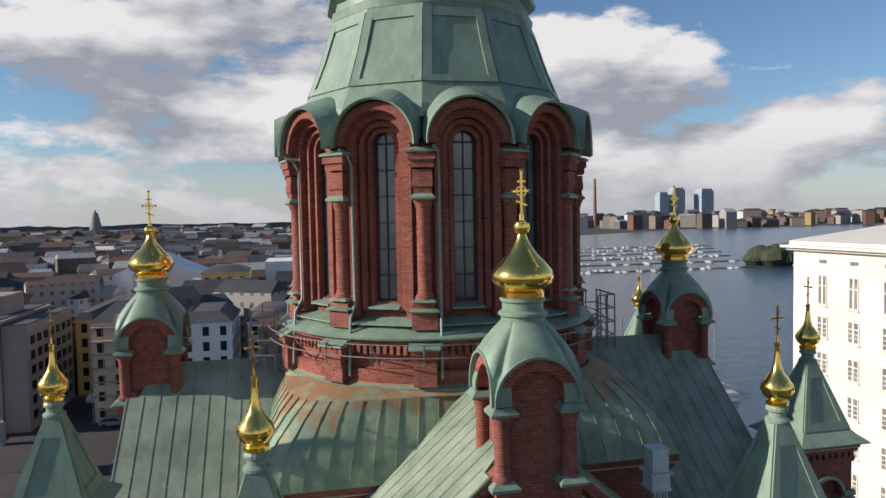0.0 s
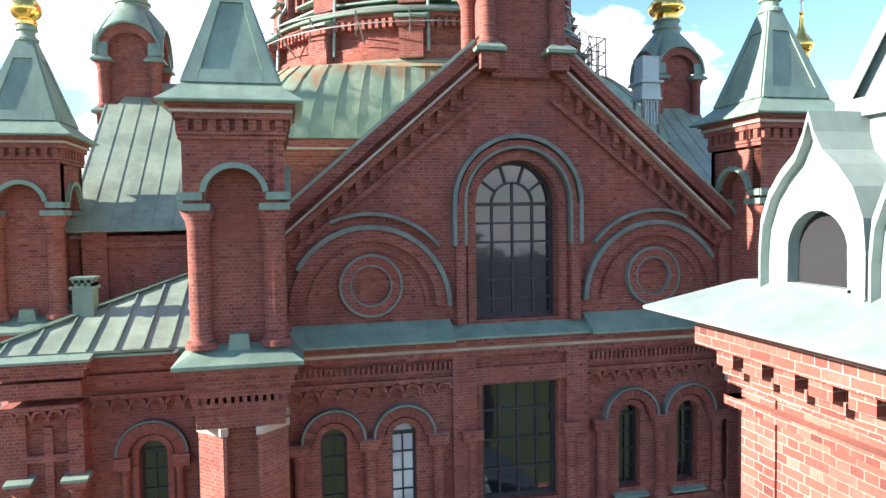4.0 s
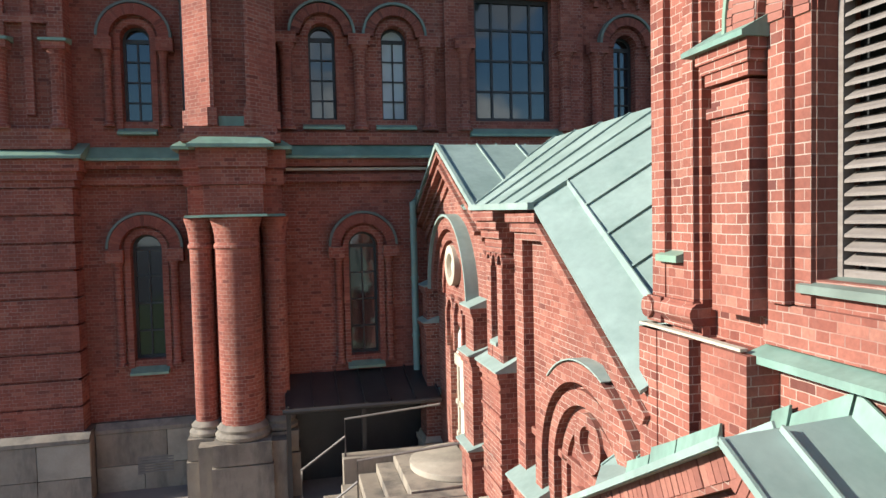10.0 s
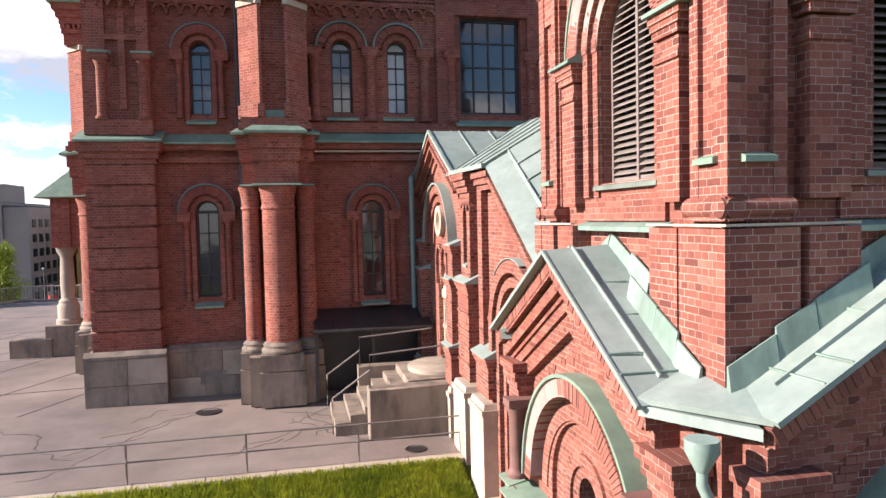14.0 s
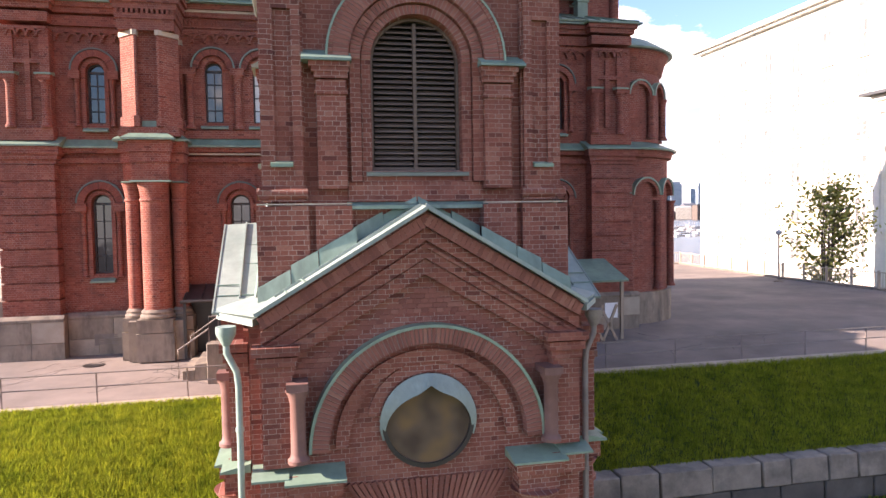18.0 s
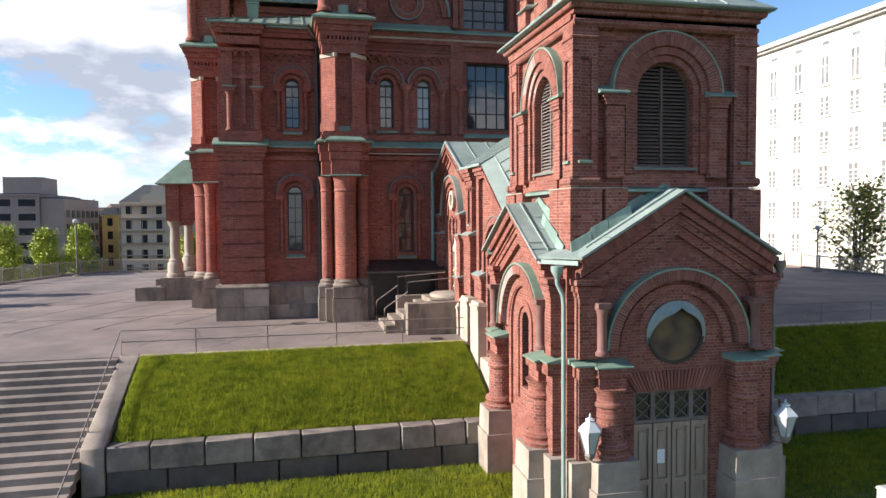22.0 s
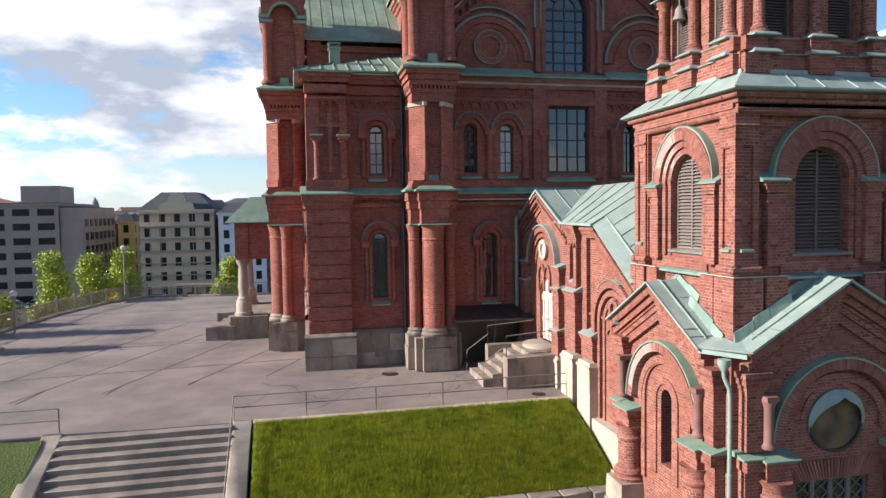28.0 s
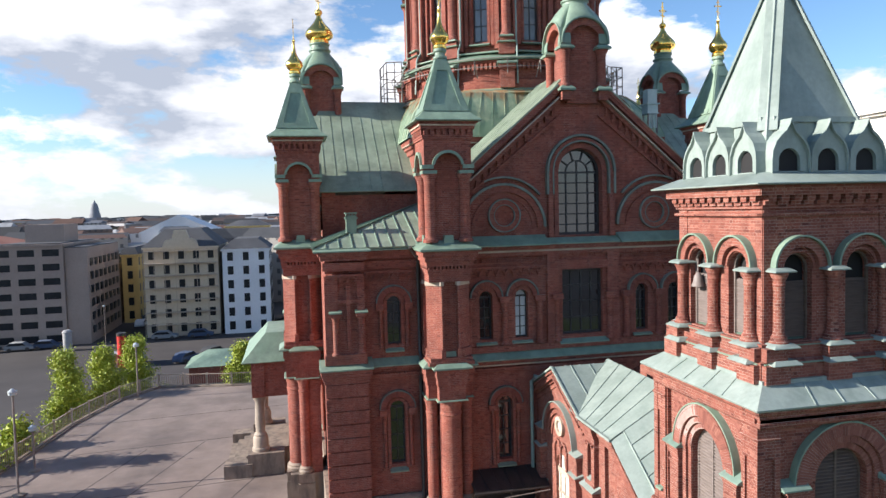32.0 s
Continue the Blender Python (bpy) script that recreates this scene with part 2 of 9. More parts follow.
BRICK_PIECE = piece_material("brick_piece", (0.19, 0.065, 0.048), (0.262, 0.096, 0.07), (0.32, 0.137, 0.10))
BRICK_DEEP = piece_material("deep_red_brick_piece", (0.15, 0.044, 0.034), (0.235, 0.068, 0.049), (0.29, 0.095, 0.067))
MORTAR = mottled("lime_mortar", (0.27, 0.19, 0.165), (0.40, 0.30, 0.265), 4.0, 0.95, 40.0, 0.3)
COPPER = mottled("patina_copper", (0.155, 0.235, 0.172), (0.235, 0.325, 0.245), 0.9, 0.5, 8.0, 0.12, stain=(0.115, 0.155, 0.13), stain_by=0.55, runs=(2.2, 2.2, 0.35))
COPPER_PALE = mottled("chalky_copper", (0.215, 0.265, 0.237), (0.305, 0.36, 0.327), 0.8, 0.55, 9.0, 0.12, stain=(0.16, 0.21, 0.185), stain_by=0.6, runs=(2.0, 2.0, 0.6))
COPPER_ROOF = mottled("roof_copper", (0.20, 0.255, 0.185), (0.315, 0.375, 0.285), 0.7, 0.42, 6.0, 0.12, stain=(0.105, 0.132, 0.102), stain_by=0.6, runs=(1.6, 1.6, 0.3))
# a darker, greener copper for flashing plates, welts and ledges
COPPER_OLD = mottled("dull_green_copper", (0.14, 0.222, 0.178), (0.23, 0.315, 0.262), 1.2, 0.6, 9.0, 0.15, stain=(0.10, 0.135, 0.115), stain_by=0.7, runs=(2.2, 2.2, 0.6))
TRIM = mottled("weathered_copper_trim", (0.105, 0.12, 0.10), (0.20, 0.235, 0.20), 1.4, 0.6, 14.0, 0.15)
COPPER_DARK = mottled("tarnished_copper", (0.085, 0.095, 0.085), (0.14, 0.165, 0.145), 1.6, 0.6, 14.0, 0.15)
GOLD = mottled("gilding", (0.95, 0.60, 0.13), (1.0, 0.68, 0.20), 2.0, 0.16, 18.0, 0.05, metal=1.0)
GRANITE = mottled("grey_granite", (0.20, 0.155, 0.12), (0.305, 0.245, 0.192), 1.4, 0.85, 60.0, 0.3, stain=(0.085, 0.07, 0.062), stain_by=0.8, runs=(1.6, 1.6, 0.5))
PORPHYRY = mottled("dull_purple_stone", (0.15, 0.07, 0.058), (0.23, 0.115, 0.095), 3.0, 0.7, 40.0, 0.25)
WARM_STONE = mottled("warm_granite", (0.29, 0.235, 0.185), (0.40, 0.335, 0.27), 1.6, 0.85, 50.0, 0.3, stain=(0.13, 0.105, 0.088), stain_by=0.65)
LIMESTONE = mottled("pale_stone", (0.42, 0.34, 0.26), (0.52, 0.43, 0.34), 2.0, 0.85, 50.0, 0.3, stain=(0.2, 0.15, 0.12), stain_by=0.5)
PAVING = mottled("worn_asphalt", (0.175, 0.135, 0.115), (0.255, 0.203, 0.178), 0.5, 0.9, 34.0, 0.55, stain=(0.085, 0.07, 0.066), stain_by=0.7)
STREET = mottled("street_asphalt", (0.038, 0.033, 0.033), (0.06, 0.053, 0.052), 0.1, 0.9, 8.0, 0.1)
STEP_STONE = mottled("worn_step_granite", (0.20, 0.158, 0.13), (0.31, 0.255, 0.21), 1.1, 0.85, 45.0, 0.3, stain=(0.08, 0.066, 0.058), stain_by=0.7)
WOOD = mottled("weathered_door_wood", (0.27, 0.205, 0.15), (0.40, 0.31, 0.235), 2.0, 0.7, 40.0, 0.3, stretch=(6, 6, 0.6))
DARK_METAL = mottled("dark_sheet_metal", (0.025, 0.022, 0.022), (0.05, 0.042, 0.04), 1.5, 0.4, 20.0, 0.1)
IRON = mottled("weathered_iron", (0.16, 0.13, 0.115), (0.24, 0.2, 0.18), 3.0, 0.6, 30.0, 0.15)
PIPE = mottled("green_pipe_paint", (0.20, 0.27, 0.24), (0.26, 0.34, 0.30), 3.0, 0.5, 20.0, 0.1)
FRAME = mottled("dark_window_paint", (0.025, 0.024, 0.026), (0.045, 0.042, 0.044), 4.0, 0.5, 20.0, 0.1)
# the same slats twice: sunlight and shade put into two colours
LOUVRE_LIT_TONE = mottled("grey_slats_lit_tone", (0.14, 0.11, 0.096), (0.22, 0.18, 0.16), 2.5, 0.8, 40.0, 0.3, stretch=(1, 1, 8))
LOUVRE_SHADE_TONE = mottled("brown_slats_shade_tone", (0.10, 0.07, 0.055), (0.16, 0.115, 0.09), 2.5, 0.8, 40.0, 0.3, stretch=(1, 1, 8))
# near-black colour painted where openings lie in shade
SHADE_BLACK = mottled("painted_shade_black", (0.012, 0.012, 0.013), (0.02, 0.019, 0.019), 1.0, 0.9)
WHITE_WALL = mottled("white_render", (0.62, 0.59, 0.52), (0.71, 0.68, 0.61), 0.3, 0.9, 12.0, 0.1)
WHITE_PAPER = mottled("white_paper", (0.75, 0.75, 0.75), (0.8, 0.8, 0.8), 3.0, 0.8)
LAMP_GLASS = mottled("milky_lamp_glass", (0.42, 0.46, 0.46), (0.54, 0.58, 0.58), 3.0, 0.25)


def glass_material(name, tint, rough, ior=1.75):
    m, nt, bsdf = material(name)
    g = node(nt, "ShaderNodeNewGeometry")
    n = noise_of(nt, g.outputs["Position"], 0.9, 2.0)
    nt.links.new(ramp(nt, n, [(0.35, tuple(c * 0.6 for c in tint)), (0.65, tint)]), bsdf.inputs["Base Color"])
    bsdf.inputs["Roughness"].default_value, bsdf.inputs["IOR"].default_value = rough, ior
    bump(nt, bsdf, n, 0.15, 0.05)
    return m


GLASS = glass_material("old_window_glass", (0.018, 0.022, 0.028), 0.06, 1.85)
# near-white pane colour paints the sky that shows through one window
GLASS_PAINTED_SKY = glass_material("pane_painted_sky", (0.62, 0.66, 0.70), 0.08)
GLASS_PALE = glass_material("drum_window_glass", (0.16, 0.165, 0.16), 0.12)


def rusty_copper():
    m, nt, bsdf = material("rust_streaked_copper")
    g = node(nt, "ShaderNodeNewGeometry")
    pos = g.outputs["Position"]
    z = node(nt, "ShaderNodeSeparateXYZ", {0: pos}).outputs[2]
    n1 = noise_of(nt, pos, 1.0, 5.0)
    runs = noise_of(nt, pos, 1.0, 5.0, 0.6, (1.9, 1.9, 0.13))
    base = ramp(nt, n1, [(0.3, (0.155, 0.235, 0.16)), (0.7, (0.235, 0.315, 0.215))])
    pale = noise_of(nt, pos, 1.3, 4.0, 0.6, (1.2, 1.2, 0.5))
    base = mix(nt, mth(nt, "MULTIPLY", ramp(nt, pale, [(0.5, (0, 0, 0)), (0.62, (1, 1, 1))]), 0.4), base, (0.45, 0.47, 0.31))
    reach = node(nt, "ShaderNodeMapRange", {"Value": z, 1: 18.2, 2: 20.6, 3: 0.0, 4: 0.54}).outputs[0]
    rust = ramp(nt, mth(nt, "ADD", mth(nt, "MULTIPLY", runs, 0.9), reach), [(0.70, (0, 0, 0)), (0.88, (1, 1, 1))])
    col = mix(nt, mth(nt, "MULTIPLY", rust, 0.85), base, (0.29, 0.145, 0.06))
    nt.links.new(col, bsdf.inputs["Base Color"])
    bsdf.inputs["Roughness"].default_value = 0.6
    bump(nt, bsdf, n1, 0.1, 0.01)
    return m


COPPER_RUST = rusty_copper()


def grass_material():
    m, nt, bsdf = material("lawn_grass")
    g = node(nt, "ShaderNodeNewGeometry")
    n1 = noise_of(nt, g.outputs["Position"], 0.8, 5.0)
    n2 = noise_of(nt, g.outputs["Position"], 14.0, 4.0)
    col = ramp(nt, n1, [(0.3, (0.045, 0.065, 0.006)), (0.7, (0.08, 0.105, 0.01))])
    col = mix(nt, 0.6, col, ramp(nt, n2, [(0.3, (0.5, 0.55, 0.4)), (0.7, (1.35, 1.3, 1.1))]), "MULTIPLY")
    nt.links.new(col, bsdf.inputs["Base Color"])
    bsdf.inputs["Roughness"].default_value = 0.9
    bump(nt, bsdf, n2, 0.8, 0.04)
    return m


GRASS = grass_material()


def leaf_material(name, a, b):
    m, nt, bsdf = material(name)
    oi = node(nt, "ShaderNodeNewGeometry")
    col = ramp(nt, oi.outputs["Random Per Island"], [(0.0, a), (1.0, b)])
    nt.links.new(col, bsdf.inputs["Base Color"])
    bsdf.inputs["Roughness"].default_value = 0.6
    bsdf.inputs["Transmission Weight"].default_value = 0.0
    return m


def blade_material():
    m, nt, bsdf = material("grass_blades")
    g = node(nt, "ShaderNodeNewGeometry")
    col = ramp(nt, g.outputs["Random Per Island"], [(0.0, (0.11, 0.145, 0.016)), (1.0, (0.285, 0.305, 0.035))])
    n = noise_of(nt, g.outputs["Position"], 0.9, 5.0, 0.65)
    col = mix(nt, 0.75, col, ramp(nt, n, [(0.3, (0.5, 0.62, 0.5)), (0.52, (1.0, 1.0, 1.0)), (0.75, (1.35, 1.2, 1.1))]), "MULTIPLY")
    clump = noise_of(nt, g.outputs["Position"], 3.6, 4.0, 0.6, (0.7, 1.4, 1.0))
    col = mix(nt, 0.7, col, ramp(nt, clump, [(0.34, (0.48, 0.52, 0.55)), (0.5, (1.0, 1.0, 1.0)), (0.68, (1.35, 1.25, 1.15))]), "MULTIPLY")
    nt.links.new(col, bsdf.inputs["Base Color"])
    bsdf.inputs["Roughness"].default_value = 0.7
    bsdf.inputs["Specular IOR Level"].default_value = 0.15
    # thin blades let the sun shine through
    thin = node(nt, "ShaderNodeBsdfTranslucent", {"Color": mix(nt, 1.0, col, (1.7, 1.75, 1.2), "MULTIPLY")})
    both = node(nt, "ShaderNodeMixShader", {0: 0.5, 1: bsdf.outputs[0], 2: thin.outputs[0]})
    out = [n for n in nt.nodes if n.type == "OUTPUT_MATERIAL"][0]
    nt.links.new(both.outputs[0], out.inputs["Surface"])
    return m


LEAF = leaf_material("fresh_spring_leaves", (0.22, 0.29, 0.02), (0.42, 0.47, 0.05))
LEAF_DARK = leaf_material("sparse_tree_leaves", (0.20, 0.205, 0.035), (0.38, 0.35, 0.08))
BARK = mottled("tree_bark", (0.10, 0.08, 0.06), (0.18, 0.15, 0.12), 4.0, 0.9)


def water_material():
    m, nt, bsdf = material("harbour_water")
    g = node(nt, "ShaderNodeNewGeometry")
    n = noise_of(nt, g.outputs["Position"], 0.25, 6.0, 0.6)
    bsdf.inputs["Base Color"].default_value = (0.035, 0.06, 0.085, 1)
    bsdf.inputs["Roughness"].default_value = 0.22
    bump(nt, bsdf, n, 0.5, 0.6)
    return m


WATER = water_material()

# ---- building helpers ----
ROOT = {}
IDENT = Matrix.Identity(4)


def T(x, y, z):
    return Matrix.Translation((x, y, z))


def RZ(deg):
    return Matrix.Rotation(radians(deg), 4, "Z")


def mesh_of(bm, mat, name="m", sharp=38):
    if len(bm.verts) < 6000:
        bmesh.ops.remove_doubles(bm, verts=bm.verts, dist=0.0004)
    bmesh.ops.recalc_face_normals(bm, faces=bm.faces)
    folded = any(len(e.link_faces) > 2 for e in bm.edges)
    me = bpy.data.meshes.new(name)
    bm.to_mesh(me)
    bm.free()
    me.materials.append(mat)
    if len(me.polygons):
        if not folded:
            me.polygons.foreach_set("use_smooth", [True] * len(me.polygons))
            me.set_sharp_from_angle(angle=radians(sharp))
    return me


def thing(name, loc, label, category, group="", kind=""):
    e = new(name)
    e.location = loc
    ROOT[e.name] = Vector(loc)
    return tagged(e, label, category, group, kind)


def put(name, me, parent, m=IDENT, label=""):
    """One mesh object under a thing or under a part."""
    ob = new(name, me)
    if parent is not None:
        ob.parent = parent
        if parent.name in ROOT:
            m = Matrix.Translation(-ROOT[parent.name]) @ m
    ob.matrix_basis = m
    if label:
        ob["label"] = label
    return ob


SPLIT = {"porch_mouldings": "moulding", "tower_mouldings": "moulding", "gallery_mouldings": "moulding", "copper_arch_trim": "copper_trim",
         "copper_trim": "copper_trim", "brick_frieze": "frieze_course", "cross_pilaster": "pilaster_course", "arch_moulding": "arch_order",
         "raking_cornice": "cornice_course", "copper_ledge": "copper_ledge", "copper_caps": "copper_cap", "standing_seams": "standing_seam",
         "slats": "slat", "stone_base": "base_block", "granite_base": "base_course", "transom_bars": "transom_bar", "flashing": "flashing",
         "stone_band": "stone_band", "roof_gutter": "gutter", "door_rails": "door_rail", "eave_brackets": "eave_bracket", "pilasters": "pilaster",
         "portico_plinth": "plinth_block", "portico_column": "portico_column", "raised_border": "raised_border", "scaffolding": "scaffold_bar",
         "pale_string_course": "string_course", "window_sill": "window_sill", "apse_arcade": "arcade_piece", "granite_pedestal": "granite_block",
         "flat_arch": "flat_arch_brick", "trestle": "trestle_bar", "belfry_wall": "belfry_piece", "iron_cage": "cage_bar", "sill_sheet": "sill_sheet", "kerb": "kerb_stone", "iron_gallery": "gallery_bar"}


def islands(bm):
    """The separate pieces of a mesh, as lists of faces."""
    left, out = set(bm.faces), []
    while left:
        grown, todo = set(), [next(iter(left))]
        left.discard(todo[0])
        while todo:
            f = todo.pop()
            grown.add(f)
            for v in f.verts:
                for g in v.link_faces:
                    if g in left:
                        left.discard(g)
                        todo.append(g)
        out.append(sorted(grown, key=lambda f: f.index))
    return sorted(out, key=lambda fs: fs[0].index)


def part(name, bm, mat, parent, label="", m=IDENT, sharp=38):
    """A part; mouldings and the like fall into their single pieces."""
    if name not in SPLIT:
        return put(name, mesh_of(bm, mat, name, sharp), parent, m, label)
    bmesh.ops.remove_doubles(bm, verts=bm.verts, dist=0.0004)
    bm.faces.index_update()
    big, small = [], []
    for fs in islands(bm):
        vs = {v for f in fs for v in f.verts}
        size = max(max(v.co[k] for v in vs) - min(v.co[k] for v in vs) for k in range(3))
        (big if size > 0.33 or name in ("transom_bars", "flashing", "copper_caps", "flat_arch") else small).append(fs)
    first = None
    for group in [[fs] for fs in big] + ([small] if small else []):
        b2 = bmesh.new()
        seen = {}
        for fs in group:
            for f in fs:
                for v in f.verts:
                    if v not in seen:
                        seen[v] = b2.verts.new(v.co)
                try:
                    b2.faces.new([seen[v] for v in f.verts])
                except ValueError:
                    pass
        single = len(group) == 1
        ob = put(SPLIT[name] if single else "small_brickwork", mesh_of(b2, mat, SPLIT[name], sharp), parent, m, label if single else "")
        if not single:
            tagged(ob, kind="stuff")
        first = first or ob
    bm.free()
    return first


def pieces(bm, mat, name, sharp=38):
    """Single meshes of a mesh's separate pieces, to be used many times."""
    bmesh.ops.remove_doubles(bm, verts=bm.verts, dist=0.0004)
    bm.faces.index_update()
    out = []
    for fs in islands(bm):
        b2, seen = bmesh.new(), {}
        for f in fs:
            for v in f.verts:
                if v not in seen:
                    seen[v] = b2.verts.new(v.co)
            b2.faces.new([seen[v] for v in f.verts])
        out.append(mesh_of(b2, mat, name, sharp))
    bm.free()
    return out


def lone(name, bm, mat, label, category, group="", kind="", m=IDENT):
    return tagged(put(name, mesh_of(bm, mat, name), None, m), label, category, group, kind)


def hexa(bm, p):
    """Eight corners: four of the bottom in order, then four of the top."""
    v = [bm.verts.new(q) for q in p]
    for f in ((0, 1, 2, 3), (4, 5, 6, 7), (0, 1, 5, 4), (1, 2, 6, 5), (2, 3, 7, 6), (3, 0, 4, 7)):
        bm.faces.new([v[i] for i in f])


def box(bm, x0, x1, y0, y1, z0, z1, tx=0.0, ty=0.0):
    """A box whose top is drawn in by tx and ty on each side."""
    hexa(bm, [(x0, y0, z0), (x1, y0, z0), (x1, y1, z0), (x0, y1, z0),
              (x0 + tx, y0 + ty, z1), (x1 - tx, y0 + ty, z1), (x1 - tx, y1 - ty, z1), (x0 + tx, y1 - ty, z1)])


def slab(bm, quad, thick):
    """A sheet over four corners, thickened downwards."""
    a, b, c, d = [Vector(q) for q in quad]
    n = (b - a).cross(d - a).normalized()
    if n.z < 0:
        n = -n
    hexa(bm, [q - n * thick for q in (a, b, c, d)] + [a, b, c, d])


def rib(bm, a, b, w, h, up=None):
    """A straight bar of w by h from a to b."""
    a, b = Vector(a), Vector(b)
    d = (b - a).normalized()
    up = Vector(up) if up is not None else (Vector((0, 0, 1)) if abs(d.z) < 0.95 else Vector((1, 0, 0)))
    s = d.cross(up).normalized() * (w / 2)
    u = s.cross(d).normalized() * (h / 2)
    hexa(bm, [a - s - u, a + s - u, b + s - u, b - s - u, a - s + u, a + s + u, b + s + u, b - s + u])


def tube(bm, pts, r, n=8):
    pts = [Vector(p) for p in pts]
    rings = []
    for i, p in enumerate(pts):
        d = (pts[min(i + 1, len(pts) - 1)] - pts[max(i - 1, 0)]).normalized()
        s = d.cross(Vector((0.31, 0.17, 0.93)) if abs(d.z) < 0.9 else Vector((1, 0, 0))).normalized()
        u = s.cross(d)
        rings.append([bm.verts.new(p + (s * math.cos(k * math.tau / n) + u * math.sin(k * math.tau / n)) * r) for k in range(n)])
    for a, b in zip(rings, rings[1:]):
        for k in range(n):
            bm.faces.new((a[k], a[(k + 1) % n], b[(k + 1) % n], b[k]))
    bm.faces.new(rings[0])
    bm.faces.new(rings[-1])


def lathe(bm, prof, n=20, cx=0.0, cy=0.0, turn=0.0, a0=0.0, a1=360.0):
    """A profile of (radius, z) turned round a vertical axis."""
    full = abs(a1 - a0) >= 360
    count = n if full else n + 1
    rings = []
    for r, z in prof:
        rings.append([bm.verts.new((cx + r * math.cos(radians(turn + a0 + (a1 - a0) * k / n)), cy + r * math.sin(radians(turn + a0 + (a1 - a0) * k / n)), z)) for k in range(count)])
    for a, b in zip(rings, rings[1:]):
        for k in range(count if full else count - 1):
            bm.faces.new((a[k], a[(k + 1) % count], b[(k + 1) % count], b[k]))
    if full:
        bm.faces.new(rings[0])
        bm.faces.new(rings[-1])


def square_lathe(bm, prof, cx=0.0, cy=0.0):
    """A profile of (half width, z) carried round a square."""
    lathe(bm, [(h * math.sqrt(2), z) for h, z in prof], 4, cx, cy, 45)


def arch_ring(bm, cx, zc, r0, r1, y0, y1, a0=0.0, a1=180.0, n=18):
    rows = []
    for k in range(n + 1):
        a = radians(a0 + (a1 - a0) * k / n)
        c, s = math.cos(a), math.sin(a)
        rows.append([bm.verts.new((cx + r * c, y, zc + r * s)) for r, y in ((r0, y0), (r1, y0), (r1, y1), (r0, y1))])
    for a, b in zip(rows, rows[1:]):
        for k in range(4):
            bm.faces.new((a[k], a[(k + 1) % 4], b[(k + 1) % 4], b[k]))
    if abs(a1 - a0) < 360:
        bm.faces.new(rows[0])
        bm.faces.new(rows[-1])


def arch_order(bm, cx, zb, zs, r0, r1, y0, y1, n=18):
    """A round arch with its two jambs: a door-shaped ring."""
    arch_ring(bm, cx, zs, r0, r1, y0, y1, n=n)
    box(bm, cx - r1, cx - r0, y0, y1, zb, zs)
    box(bm, cx + r0, cx + r1, y0, y1, zb, zs)


def wall(bm, x0, x1, z0, z1, y0, y1, ops=(), n=14):
    """A wall along x with real openings: (centre, half width, bottom, spring or top, round?)."""
    x = x0
    for cx, hw, zb, zs, rnd in sorted(ops):
        if cx - hw > x:
            box(bm, x, cx - hw, y0, y1, z0, z1)
        if zb > z0:
            box(bm, cx - hw, cx + hw, y0, y1, z0, zb)
        if rnd:
            for k in range(n):
                a, b = math.pi - math.pi * k / n, math.pi - math.pi * (k + 1) / n
                xa, xb, za, zc = cx + hw * math.cos(a), cx + hw * math.cos(b), zs + hw * math.sin(a), zs + hw * math.sin(b)
                hexa(bm, [(xa, y0, za), (xb, y0, zc), (xb, y1, zc), (xa, y1, za), (xa, y0, z1), (xb, y0, z1), (xb, y1, z1), (xa, y1, z1)])
        elif z1 > zs:
            box(bm, cx - hw, cx + hw, y0, y1, zs, z1)
        x = cx + hw
    if x1 > x:
        box(bm, x, x1, y0, y1, z0, z1)


def prism(bm, pts, y0, y1):
    """A polygon in x and z, carried along y."""
    a = [bm.verts.new((x, y0, z)) for x, z in pts]
    b = [bm.verts.new((x, y1, z)) for x, z in pts]
    bm.faces.new(a)
    bm.faces.new(b)
    for k in range(len(pts)):
        bm.faces.new((a[k], a[(k + 1) % len(pts)], b[(k + 1) % len(pts)], b[k]))


def arch_fill(bm, cx, zb, zs, hw, y0, y1, n=14):
    """A door-shaped sheet (pane, blind panel)."""
    pts = [(cx - hw, zb), (cx + hw, zb)] + [(cx + hw * math.cos(math.pi * k / n), zs + hw * math.sin(math.pi * k / n)) for k in range(n + 1)]
    prism(bm, pts, y0, y1)


